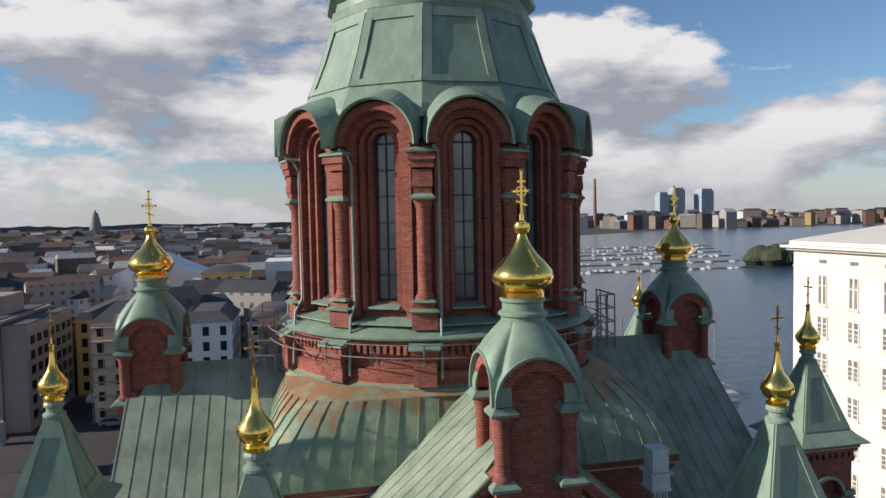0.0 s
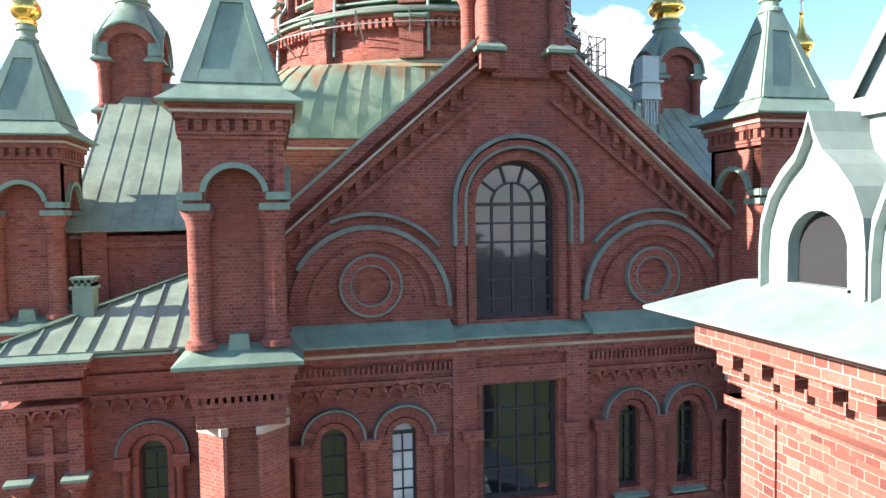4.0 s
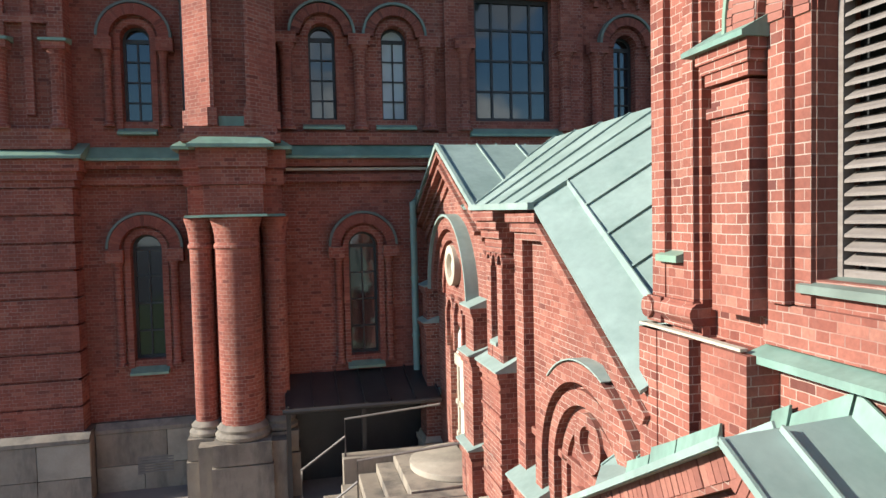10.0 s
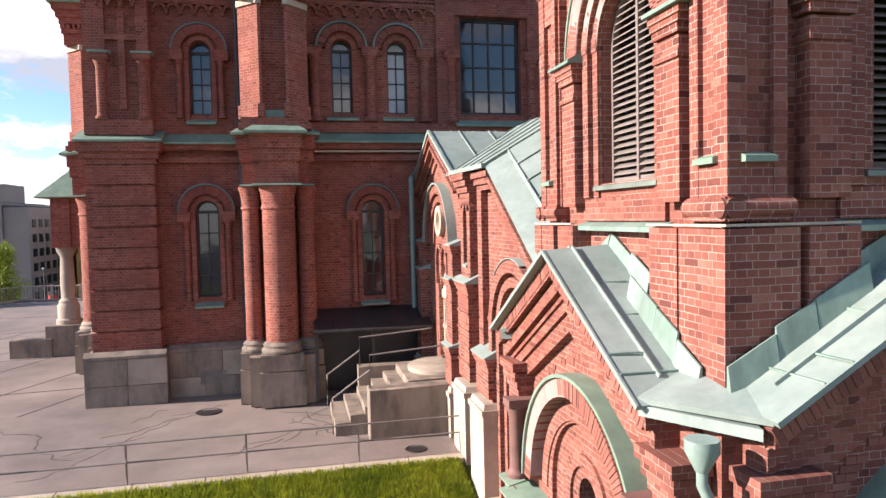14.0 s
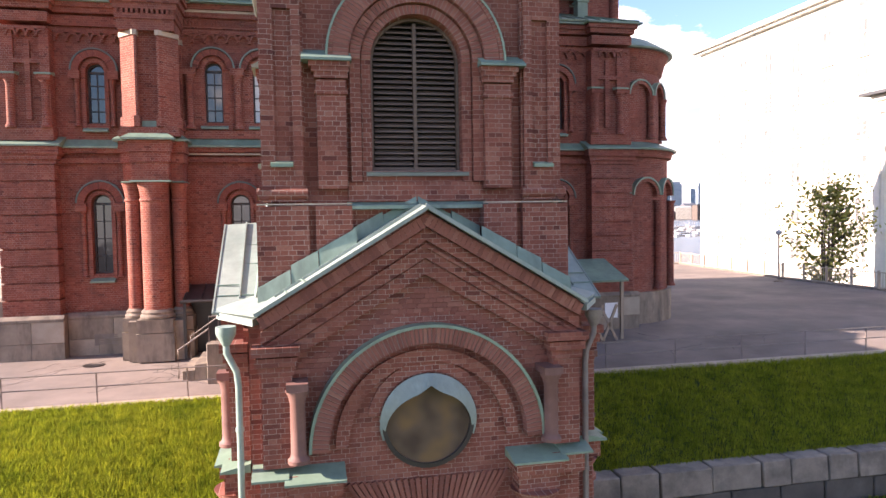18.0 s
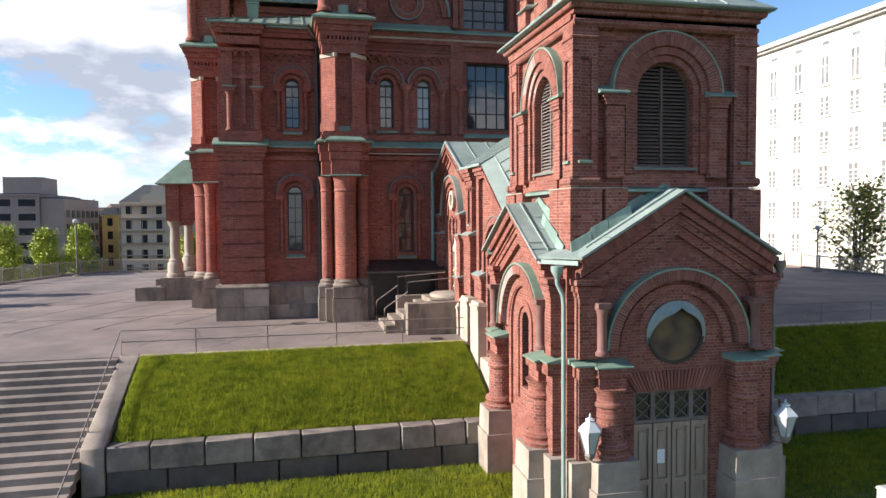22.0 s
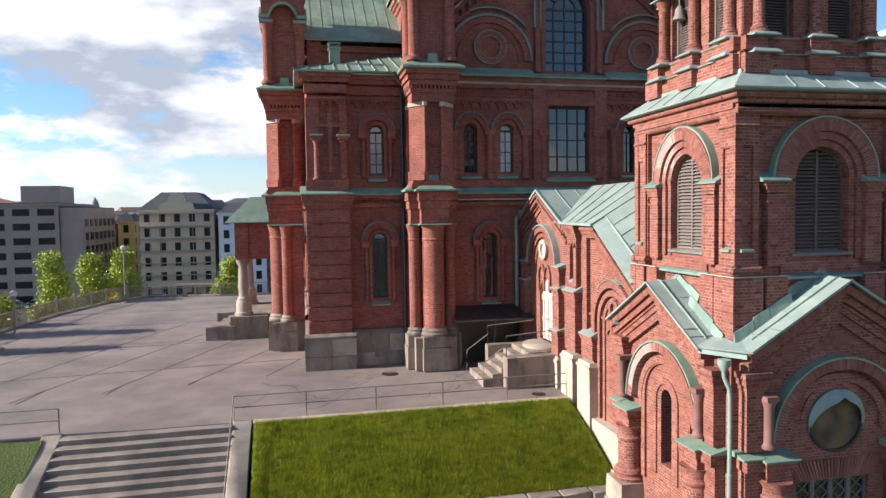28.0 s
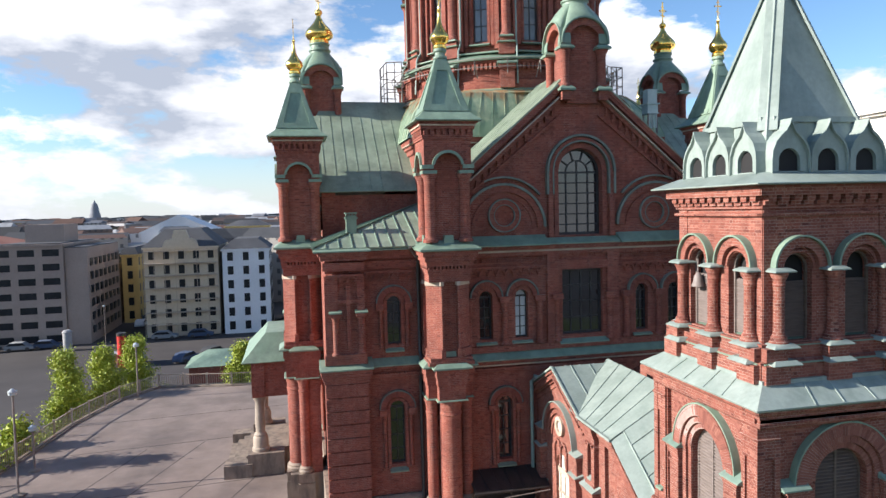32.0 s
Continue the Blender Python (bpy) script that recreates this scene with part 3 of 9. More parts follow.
def window(parent, m, cx, hw, zb, zs, y, rnd=True, cols=2, rows=4, bar=0.03, glass=None, fan=False, label="", name="window"):
    """A glazed window: frame with bars, pane behind it."""
    bm = bmesh.new()
    d, bars = 0.06, []
    if rnd:
        arch_order(bm, cx, zb, zs, hw - bar * 1.6, hw, y - d, y)
        box(bm, cx - hw + bar * 1.6, cx + hw - bar * 1.6, y - d, y, zb, zb + bar * 2)
    else:
        box(bm, cx - hw, cx - hw + bar * 2, y - d, y, zb, zs)
        box(bm, cx + hw - bar * 2, cx + hw, y - d, y, zb, zs)
        box(bm, cx - hw + bar * 2, cx + hw - bar * 2, y - d, y, zb, zb + bar * 2)
        box(bm, cx - hw + bar * 2, cx + hw - bar * 2, y - d, y, zs - bar * 2, zs)
    for k in range(1, cols):
        x = cx - hw + 2 * hw * k / cols
        top = zs + (math.sqrt(max(hw * hw - (x - cx) ** 2, 0)) if rnd else 0) - bar
        if fan or (rnd and hw < 0.34):
            top = zs
        bars.append((x - bar / 2, x + bar / 2, y - d * 0.8, y - 0.005, zb + bar, top))
    for k in range(1, rows + 1):
        z = zb + (zs - zb) * k / rows
        if k == rows and not rnd:
            break
        t = bar * (2.6 if k == rows and hw < 0.34 else 1.6 if k == rows else 1)
        bars.append((cx - hw + bar, cx + hw - bar, y - d * 0.75, y - 0.008, z - t / 2, z + t / 2))
    if fan:
        arch_ring(bm, cx, zs, hw * 0.48, hw * 0.48 + bar, y - d * 0.8, y - 0.005)
        for a in (36, 72, 108, 144):
            c, s = math.cos(radians(a)), math.sin(radians(a))
            rib(bm, (cx + hw * 0.5 * c, y - d / 2, zs + hw * 0.5 * s), (cx + (hw - bar) * c, y - d / 2, zs + (hw - bar) * s), bar, d * 0.8)
        box(bm, cx - bar / 2, cx + bar / 2, y - d * 0.8, y - 0.005, zs, zs + hw * 0.5)
    w = part(name, bm, FRAME, parent, label, m)
    for b in bars:
        bm = bmesh.new()
        box(bm, *b)
        part("glazing_bar", bm, FRAME, w)
    bm = bmesh.new()
    if rnd:
        arch_fill(bm, cx, zb, zs, hw - 0.01, y - 0.004, y + 0.012)
    else:
        box(bm, cx - hw + 0.01, cx + hw - 0.01, y - 0.004, y + 0.012, zb, zs)
    part("pane", bm, glass or GLASS, w)
    return w


def corbels(bm, x0, x1, z0, z1, y0, y1, step=0.2, share=0.5):
    """A row of small brick brackets."""
    n = max(1, round((x1 - x0) / step))
    s = (x1 - x0) / n
    for k in range(n):
        box(bm, x0 + s * (k + 0.5 - share / 2), x0 + s * (k + 0.5 + share / 2), y0, y1, z0, z1)


def arcade_band(bm, x0, x1, z, y0, y1, step=0.32):
    """A Lombard band: small round arches hung under a course."""
    n = max(1, round((x1 - x0) / step))
    s = (x1 - x0) / n
    for k in range(n):
        arch_ring(bm, x0 + s * (k + 0.5), z, s * 0.30, s * 0.5, y0, y1, n=6)
        box(bm, x0 + s * k - s * 0.12, x0 + s * k + s * 0.12, y0, y1, z - s * 0.35, z + s * 0.05)
    box(bm, x0, x1, y0, y1, z + s * 0.42, z + s * 0.72)


def ledge(bm, x0, x1, y0, y1, z, fall=0.22, lip=0.05):
    """A sheet-metal weathering that falls to the front (y0)."""
    hexa(bm, [(x0, y0, z - lip), (x1, y0, z - lip), (x1, y1, z - lip), (x0, y1, z - lip), (x0, y0, z), (x1, y0, z), (x1, y1, z + fall), (x0, y1, z + fall)])


def seamed_roof(parent, quad, n, name="roof_slope", mat=None, thick=0.05, label="", m=IDENT, h=0.04):
    """A sheet roof: eave corners a, b, ridge corners c, d; standing seams run from eave to ridge."""
    a, b, c, d = [Vector(q) for q in quad]
    bm = bmesh.new()
    slab(bm, quad, thick)
    ob = part(name, bm, mat or COPPER, parent, label, m)
    nrm = (b - a).cross(d - a).normalized()
    if nrm.z < 0:
        nrm = -nrm
    bm = bmesh.new()
    for k in range(n + 1):
        f = k / n
        rib(bm, a.lerp(b, f) + nrm * h / 2, d.lerp(c, f) + nrm * h / 2, 0.026, h, nrm)
    part("standing_seams", bm, mat or COPPER, ob)
    return ob

# ---- cathedral ----
CY = 10.8                      # the dome's axis stands at (0, CY)
SLOPE, RIDGE, EAVE_X = 0.865, 18.2, 5.55
church = thing("cathedral", (0, CY, 0), "red brick orthodox cathedral with patinated copper roofs and gilded onion domes", "cathedral")


def turned(deg):
    return T(0, CY, 0) @ RZ(deg) @ T(0, -CY, 0)


def wall_top(bm, x0, x1, z0, top, y0, y1, ops=(), n=16):
    """As wall(), with a top that follows top(x)."""
    def piece(xa, xb, za, zb):
        hexa(bm, [(xa, y0, za), (xb, y0, zb), (xb, y1, zb), (xa, y1, za), (xa, y0, top(xa)), (xb, y0, top(xb)), (xb, y1, top(xb)), (xa, y1, top(xa))])
    x = x0
    for cx, hw, zb, zs in ops:
        piece(x, cx - hw, z0, z0)
        for k in range(n):
            a, b = math.pi - math.pi * k / n, math.pi - math.pi * (k + 1) / n
            piece(cx + hw * math.cos(a), cx + hw * math.cos(b), zs + hw * math.sin(a), zs + hw * math.sin(b))
        if zb > z0:
            box(bm, cx - hw, cx + hw, y0, y1, z0, zb)
        x = cx + hw
    piece(x, x1, z0, z0)


def colonnette(bm, x, y, r, z0, z1, n=12):
    lathe(bm, [(r * 1.45, z0), (r * 1.45, z0 + r * 0.5), (r * 1.1, z0 + r * 0.9), (r, z0 + r * 1.3), (r, z1 - r * 1.6), (r * 1.12, z1 - r * 1.3), (r * 1.1, z1 - r), (r * 1.55, z1 - r * 0.2), (r * 1.55, z1)], n, x, y)


def diagonal_pier(bm, sx, sy, g, z0, z1):
    """A corner pier whose outer corner is cut off at a slant."""
    plan = [(0.28 - g, 0.28 - g), (0.82 + g, 0.28 - g), (0.82 + g, 0.34 + g), (0.34 + g, 0.82 + g), (0.28 - g, 0.82 + g)]
    a = [bm.verts.new((sx * x, sy * y, z0)) for x, y in plan]
    b = [bm.verts.new((sx * x, sy * y, z1)) for x, y in plan]
    bm.faces.new(a)
    bm.faces.new(b)
    for k in range(5):
        bm.faces.new((a[k], a[(k + 1) % 5], b[(k + 1) % 5], b[k]))


# turret: one set of meshes, used at every corner of the arms
def turret_meshes():
    s = {}
    bm = bmesh.new()
    box(bm, -0.40, 0.40, -0.40, 0.6, 1.2, 5.4)
    box(bm, -0.70, 0.70, 0.12, 0.6, 1.2, 5.4)
    s["pier"] = ("buttress_pier", mesh_of(bm, BRICK, "buttress_pier"))
    cols, feet = [], []
    for x, y, r in ((0.0, -0.42, 0.385), (-0.67, -0.1, 0.21), (0.67, -0.1, 0.21)):
        bm = bmesh.new()
        lathe(bm, [(r, 1.45), (r, 4.78), (r + 0.03, 4.81), (r + 0.03, 4.86), (r, 4.9), (r + 0.01, 5.0), (r + 0.03, 5.15), (r + 0.09, 5.36)], 22, x, y)
        cols.append(mesh_of(bm, BRICK, "column"))
        bm = bmesh.new()
        lathe(bm, [(r + 0.12, 1.28), (r + 0.13, 1.34), (r + 0.07, 1.4), (r + 0.09, 1.46), (r + 0.01, 1.54)], 22, x, y)
        h = r + 0.13
        box(bm, x - h, x + h, y - h, y + h, 0.86, 1.26)
        box(bm, x - h - 0.025, x + h + 0.025, y - h - 0.025, y + h + 0.025, 0.0, 0.84)
        feet.append(mesh_of(bm, GRANITE, "pedestal"))
    s["cols"], s["feet"] = cols, feet
    bm = bmesh.new()
    square_lathe(bm, [(0.78, 0.0), (0.78, 1.2)], 0, 0)
    s["plinth"] = mesh_of(bm, GRANITE, "plinth")
    bm = bmesh.new()

    def cross_box(bm, g, z0, z1):
        box(bm, -0.55 - g, 0.55 + g, -0.86 - g, 0.6, z0, z1)
        box(bm, -0.88 - g, 0.88 + g, -0.46 - g, 0.6 + g, z0, z1)
    for g, z0, z1 in ((0.0, 5.4, 5.95), (0.05, 5.954, 6.256), (0.10, 6.26, 6.6)):
        cross_box(bm, g - 0.04, z0, z1)
    for h, z0, z1 in ((0.86, 6.72, 6.86), (0.80, 6.86, 7.0)):
        square_lathe(bm, [(h, z0), (h, z1)])
    box(bm, -0.56, 0.56, -0.56, 0.56, 7.0, 9.85)
    for sx in (-1, 1):
        for sy in (-1, 1):
            diagonal_pier(bm, sx, sy, 0.0, 7.0, 9.68)
            diagonal_pier(bm, sx, sy, 0.05, 7.0, 7.32)
    for h, z0, z1 in ((0.79, 9.83, 10.15), (0.84, 10.15, 10.3), (0.88, 10.42, 10.6), (0.95, 10.6, 10.8), (1.03, 10.8, 10.98)):
        square_lathe(bm, [(h, z0), (h, z1)])
    for k in range(4):
        t = bmesh.new()
        corbels(t, -0.84, 0.84, 10.3, 10.42, -0.87, -0.6, 0.14, 0.55)
        t.transform(RZ(90 * k))
        me = bpy.data.meshes.new("t")
        t.to_mesh(me)
        t.free()
        bm.from_mesh(me)
        bpy.data.meshes.remove(me)
    s["shaft"] = mesh_of(bm, BRICK, "buttress_shaft")
    bm = bmesh.new()
    for sx in (-1, 1):
        for sy in (-1, 1):
            diagonal_pier(bm, sx, sy, 0.03, 9.684, 9.83)
    s["caps"] = pieces(bm, LIMESTONE, "pier_cap")
    bm = bmesh.new()
    for x0, x1, y0, y1 in ((-0.62, 0.62, -0.94, 0.3), (-0.94, 0.94, -0.52, 0.6)):
        box(bm, x0 + 0.03, x1 - 0.03, y0 + 0.03, y1, 5.37, 5.415, 0.02, 0.02)
        box(bm, x0 - 0.12, x1 + 0.12, y0 - 0.14, y1, 6.6, 6.66)
        box(bm, x0 - 0.12, x1 + 0.12, y0 - 0.14, y1, 6.66, 6.8, 0.2, 0.2)
    square_lathe(bm, [(1.12, 10.98), (1.14, 11.0), (1.14, 11.06), (0.66, 11.36)])
    for sy in (-1, 1):
        box(bm, -0.2, 0.2, min(sy * 0.6, sy * 0.82), max(sy * 0.6, sy * 0.82), 11.25, 11.55, 0.04, 0.0)
        box(bm, min(sy * 0.6, sy * 0.82), max(sy * 0.6, sy * 0.82), -0.2, 0.2, 11.25, 11.55, 0.0, 0.04)
        box(bm, -0.22, 0.22, min(sy * 0.55, sy * 0.64), max(sy * 0.55, sy * 0.64), 7.0, 7.2, 0.0, 0.02)
    s["flash"] = pieces(bm, COPPER, "copper_flashing")
    # kiosk
    bm = bmesh.new()
    box(bm, -0.6, 0.6, -0.6, 0.6, 11.3, 14.9)
    for k in range(4):
        t = bmesh.new()
        wall(t, -0.88, 0.88, 13.92, 15.05, -0.88, -0.6, [(0, 0.5, 13.92, 14.05, True)])
        corbels(t, -0.92, 0.92, 15.2, 15.4, -0.97, -0.6, 0.23, 0.58)
        t.transform(RZ(90 * k))
        me = bpy.data.meshes.new("t")
        t.to_mesh(me)
        t.free()
        bm.from_mesh(me)
        bpy.data.meshes.remove(me)
    for h, z0, z1 in ((0.88, 15.0, 15.42), (0.93, 15.05, 15.12), (0.95, 15.13, 15.2), (1.0, 15.4, 15.52), (1.04, 15.56, 15.62), (1.1, 15.62, 15.69)):
        square_lathe(bm, [(h, z0), (h, z1)])
    s["kiosk"] = mesh_of(bm, BRICK, "turret_kiosk")
    bm = bmesh.new()
    square_lathe(bm, [(1.05, 15.515), (1.05, 15.565)])
    s["string"] = mesh_of(bm, LIMESTONE, "pale_string_course")
    kc = []
    for sx in (-1, 1):
        for sy in (-1, 1):
            bm = bmesh.new()
            colonnette(bm, sx * 0.66, sy * 0.66, 0.2, 11.3, 13.8, 14)
            kc.append(mesh_of(bm, BRICK, "kiosk_column"))
    s["kcols"] = kc
    bm = bmesh.new()
    for sx in (-1, 1):
        for sy in (-1, 1):
            box(bm, sx * 0.69 - 0.27, sx * 0.69 + 0.27, sy * 0.69 - 0.27, sy * 0.69 + 0.27, 13.8, 13.92)
    for k in range(4):
        t = bmesh.new()
        arch_ring(t, 0, 14.05, 0.5, 0.6, -0.98, -0.86, 8, 172, 12)
        box(t, -0.95, -0.55, -0.98, -0.86, 13.98, 14.12)
        box(t, 0.55, 0.95, -0.98, -0.86, 13.98, 14.12)
        t.transform(RZ(90 * k))
        me = bpy.data.meshes.new("t")
        t.to_mesh(me)
        t.free()
        bm.from_mesh(me)
        bpy.data.meshes.remove(me)
    s["kflash"] = pieces(bm, COPPER, "copper_hood_trim")
    bm = bmesh.new()
    square_lathe(bm, [(1.20, 15.67), (1.24, 15.68), (1.245, 15.715), (0.98, 15.92), (0.84, 16.06), (0.165, 18.1)])
    # a raised frame round a sunk panel on each face
    for k in range(4):
        def at(f, z):
            w = 0.84 + (0.165 - 0.84) * (z - 16.06) / 2.04
            return Vector((f * w, -w, z))
        for bar in (((-0.995, 16.06), (-0.70, 16.06), (-0.62, 17.62), (-0.995, 17.62)), ((0.70, 16.06), (0.995, 16.06), (0.995, 17.62), (0.62, 17.62)),
                    ((-0.69, 16.06), (0.69, 16.06), (0.69, 16.30), (-0.69, 16.30)), ((-0.995, 17.62), (0.995, 17.62), (0.995, 18.08), (-0.995, 18.08))):
            p = [at(f, z) for f, z in bar]
            hexa(bm, [RZ(90 * k) @ (v + Vector((0, 0.01, 0))) for v in p] + [RZ(90 * k) @ (v + Vector((0, -0.035, 0.01))) for v in p])
    lathe(bm, [(0.2, 18.05), (0.27, 18.1), (0.27, 18.16), (0.19, 18.22), (0.19, 18.32), (0.25, 18.36), (0.25, 18.42), (0.2, 18.5)], 16)
    s["spire"] = pieces(bm, COPPER, "tent_spire", 14)
    bm = bmesh.new()
    lathe(bm, [(0.21, 18.46), (0.25, 18.5), (0.25, 18.58), (0.20, 18.62), (0.30, 18.70), (0.37, 18.84), (0.35, 18.97), (0.25, 19.1), (0.14, 19.26), (0.085, 19.45), (0.06, 19.72), (0.05, 19.84), (0.07, 19.87), (0.07, 19.92), (0.03, 19.95), (0.02, 20.1)], 16)
    s["onion"] = mesh_of(bm, GOLD, "onion_finial")
    bm = bmesh.new()
    box(bm, -0.018, 0.018, -0.012, 0.012, 20.0, 20.8)
    box(bm, -0.15, 0.15, -0.012, 0.012, 20.48, 20.52)
    box(bm, -0.07, 0.07, -0.012, 0.012, 20.63, 20.66)
    rib(bm, (-0.09, 0, 20.30), (0.09, 0, 20.22), 0.024, 0.03)
    for x, z in ((-0.15, 20.5), (0.15, 20.5), (0, 20.8)):
        lathe(bm, [(0.005, z - 0.035), (0.035, z), (0.005, z + 0.035)], 8, x, 0)
    s["cross"] = mesh_of(bm, GOLD, "orthodox_cross")
    return s


TUR = turret_meshes()


def turret(x, y, deg):
    m = T(x, y, 0) @ RZ(deg)
    k = put("turret_kiosk", TUR["kiosk"], church, m, "square brick turret with arched niches")
    for me in TUR["kcols"]:
        put("kiosk_column", me, k)
    [put("copper_hood_trim", me, k, IDENT, "green copper arch trim") for me in TUR["kflash"]]
    put("pale_string_course", TUR["string"], k)
    sp = put("tent_spire", TUR["spire"][0], church, m, "four-sided copper tent spire")
    for me in TUR["spire"][1:]:
        put("raised_border", me, sp)
    put("onion_finial", TUR["onion"], sp, IDENT, "gilded onion finial")
    put("orthodox_cross", TUR["cross"], sp, IDENT, "thin gilded cross")
    b = put("buttress_shaft", TUR["shaft"], church, m)
    [put("pier_cap", me, b, IDENT, "pale stone cap") for me in TUR["caps"]]
    [put("copper_flashing", me, b) for me in TUR["flash"]]
    p = put("buttress_pier", TUR["pier"][1], church, m)
    for me in TUR["cols"]:
        put("column", me, p)
    for me in TUR["feet"]:
        put("pedestal", me, p, IDENT, "rough granite pedestal")
    put("plinth", TUR["plinth"], p, IDENT, "rough granite plinth")


for tx, ty, td in ((-5.83, 0.02, 0), (5.83, 0.02, 0), (-11.1, 5.27, -90), (11.1, 5.27, 90), (-11.1, 16.33, -90), (11.1, 16.33, 90)):
    turret(tx, ty, td)


def blind_arch_trim(bm, cx, zs, r, y, a0=0, a1=180, w=0.1, d=0.14):
    arch_ring(bm, cx, zs, r, r + w, y - d, y, a0, a1, 20)


def base_blocks(x0, x1, ya, yb, m):
    """Two courses of granite blocks with open joints on the face of the base, and a sloped top course."""
    r = random.Random(int(x0 * 7 + ya * 100))
    for z0, z1 in ((0.0, 0.5), (0.515, 1.16)):
        x = x0
        while x < x1 - 0.02:
            L = min(r.uniform(0.8, 1.5), x1 - x)
            if x1 - x - L < 0.3:
                L = x1 - x
            bm = bmesh.new()
            d = r.uniform(0.0, 0.02)
            box(bm, x + 0.007, x + L - 0.007, ya + d, yb + 0.02, z0, z1)
            part("granite_block", bm, GRANITE if r.random() < 0.6 else WARM_STONE, church, "", m)
            x += L
    bm = bmesh.new()
    hexa(bm, [(x0, ya - 0.02, 1.175), (x1, ya - 0.02, 1.175), (x1, yb + 0.05, 1.175), (x0, yb + 0.05, 1.175), (x0, ya - 0.02, 1.25), (x1, ya - 0.02, 1.25), (x1, yb + 0.05, 1.36), (x0, yb + 0.05, 1.36)])
    part("base_course", bm, GRANITE, church, "", m)


def arm(m, full=True):
    """One arm's end wall, with its gable, windows and mouldings."""
    yb, yu = 0.55, 0.68
    bm = bmesh.new()
    lows = [(-3.38, 0.30, 2.45, 4.72, True), (3.38, 0.30, 2.45, 4.72, True)]
    wall(bm, -6.2, 6.2, 1.35, 6.5, yb, yb + 0.6, lows)
    part("lower_wall", bm, BRICK, church, "dark red brick wall", m)
    bm = bmesh.new()
    mids = [(x, 0.27, 7.32, 8.98, True) for x in (-4.1, -2.62, 2.62, 4.1)] + [(0, 0.88, 7.32, 9.98, False)]
    wall(bm, -6.2, 6.2, 6.5, 11.05, yb, yb + 0.6, mids)
    part("middle_wall", bm, BRICK, church, "dark red brick wall", m)
    bm = bmesh.new()
    wall_top(bm, -5.3, 5.3, 11.05, lambda x: min(RIDGE - 0.07 - abs(x) * SLOPE, 17.0), yu, yu + 0.6, [(0, 0.95, 11.35, 13.88)])
    part("gable_wall", bm, BRICK, church, "red brick gable wall", m)
    bm = bmesh.new()
    box(bm, -6.2, 6.2, 0.42, yb + 0.5, 0.0, 1.38)
    part("granite_base", bm, GRANITE, church, "grey granite base course", m)
    base_blocks(-6.2, 6.2, 0.35, 0.42, m)
    # string courses and friezes
    bm = bmesh.new()
    box(bm, -6.2, 6.2, yb - 0.14, yb, 6.05, 6.2)
    box(bm, -6.2, 6.2, yb - 0.22, yb, 6.36, 6.52)
    box(bm, -6.2, 6.2, yb - 0.10, yb, 6.8, 7.05)
    for x0, x1 in ((-5.05, -1.55), (1.55, 5.05)):
        arcade_band(bm, x0, x1, 9.95, yb - 0.11, yb, 0.36)
        box(bm, x0, x1, yb - 0.05, yb, 10.28, 10.36)
        corbels(bm, x0, x1, 10.36, 10.52, yb - 0.08, yb, 0.11, 0.5)
    for x in (-1.3, 1.3):
        box(bm, x - 0.26, x + 0.26, yb - 0.12, yb, 7.05, 10.6)
    box(bm, -1.1, 1.1, yb - 0.1, yb, 9.98, 10.35)
    box(bm, -5.2, 5.2, yb - 0.12, yb, 10.6, 10.75)
    box(bm, -5.2, 5.2, yb - 0.22, yb, 10.83, 11.02)
    part("brick_frieze", bm, BRICK, church, "", m)
    bm = bmesh.new()
    box(bm, -5.2, 5.2, yb - 0.15, yb, 10.75, 10.83)
    box(bm, -6.2, 6.2, yb - 0.16, yb, 6.28, 6.33)
    part("pale_string_course", bm, LIMESTONE, church, "", m)
    bm = bmesh.new()
    ledge(bm, -6.2, 6.2, yb - 0.34, yb, 6.56, 0.26)
    ledge(bm, -5.2, -1.55, yb - 0.42, yu, 11.05, 0.36)
    ledge(bm, 1.55, 5.2, yb - 0.42, yu, 11.05, 0.36)
    ledge(bm, -1.55, 1.55, yb - 0.30, yu + 0.1, 11.06, 0.26)
    part("copper_ledge", bm, COPPER, church, "patinated copper ledge", m)
    # windows, arch mouldings
    if full:
        for x in (-3.38, 3.38):
            window(church, m, x, 0.30, 2.45, 4.72, yb + 0.3, True, 2, 4)
            bm = bmesh.new()
            arch_order(bm, x, 2.2, 4.72, 0.305, 0.42, yb - 0.06, yb + 0.02)
            arch_ring(bm, x, 4.72, 0.48, 0.66, yb - 0.14, yb)
            for sx in (-1, 1):
                colonnette(bm, x + sx * 0.52, yb - 0.06, 0.075, 2.3, 4.5)
                box(bm, x + sx * 0.56 - 0.16, x + sx * 0.56 + 0.16, yb - 0.2, yb, 4.5, 4.72)
            part("arch_moulding", bm, BRICK, church, "", m)
            bm = bmesh.new()
            part("dark_arch_trim", (lambda q: (arch_ring(q, x, 4.74, 0.66, 0.71, yb - 0.17, yb), q)[1])(bmesh.new()), COPPER_DARK, church, "", m)
            ledge(bm, x - 0.38, x + 0.38, yb - 0.22, yb + 0.25, 2.26, 0.16)
            part("window_sill", bm, COPPER, church, "", m)
        for x in (-4.1, -2.62, 2.62, 4.1):
            # one pane has the brightness of the sky behind it put into its colour
            window(church, m, x, 0.27, 7.32, 8.98, yb + 0.28, True, 2, 4, glass=GLASS_PAINTED_SKY if x == -2.62 and m == IDENT else None)
            bm = bmesh.new()
            arch_ring(bm, x, 8.98, 0.275, 0.40, yb - 0.05, yb + 0.02)
            arch_ring(bm, x, 9.0, 0.44, 0.62, yb - 0.14, yb)
            part("arch_moulding", bm, BRICK, church, "", m)
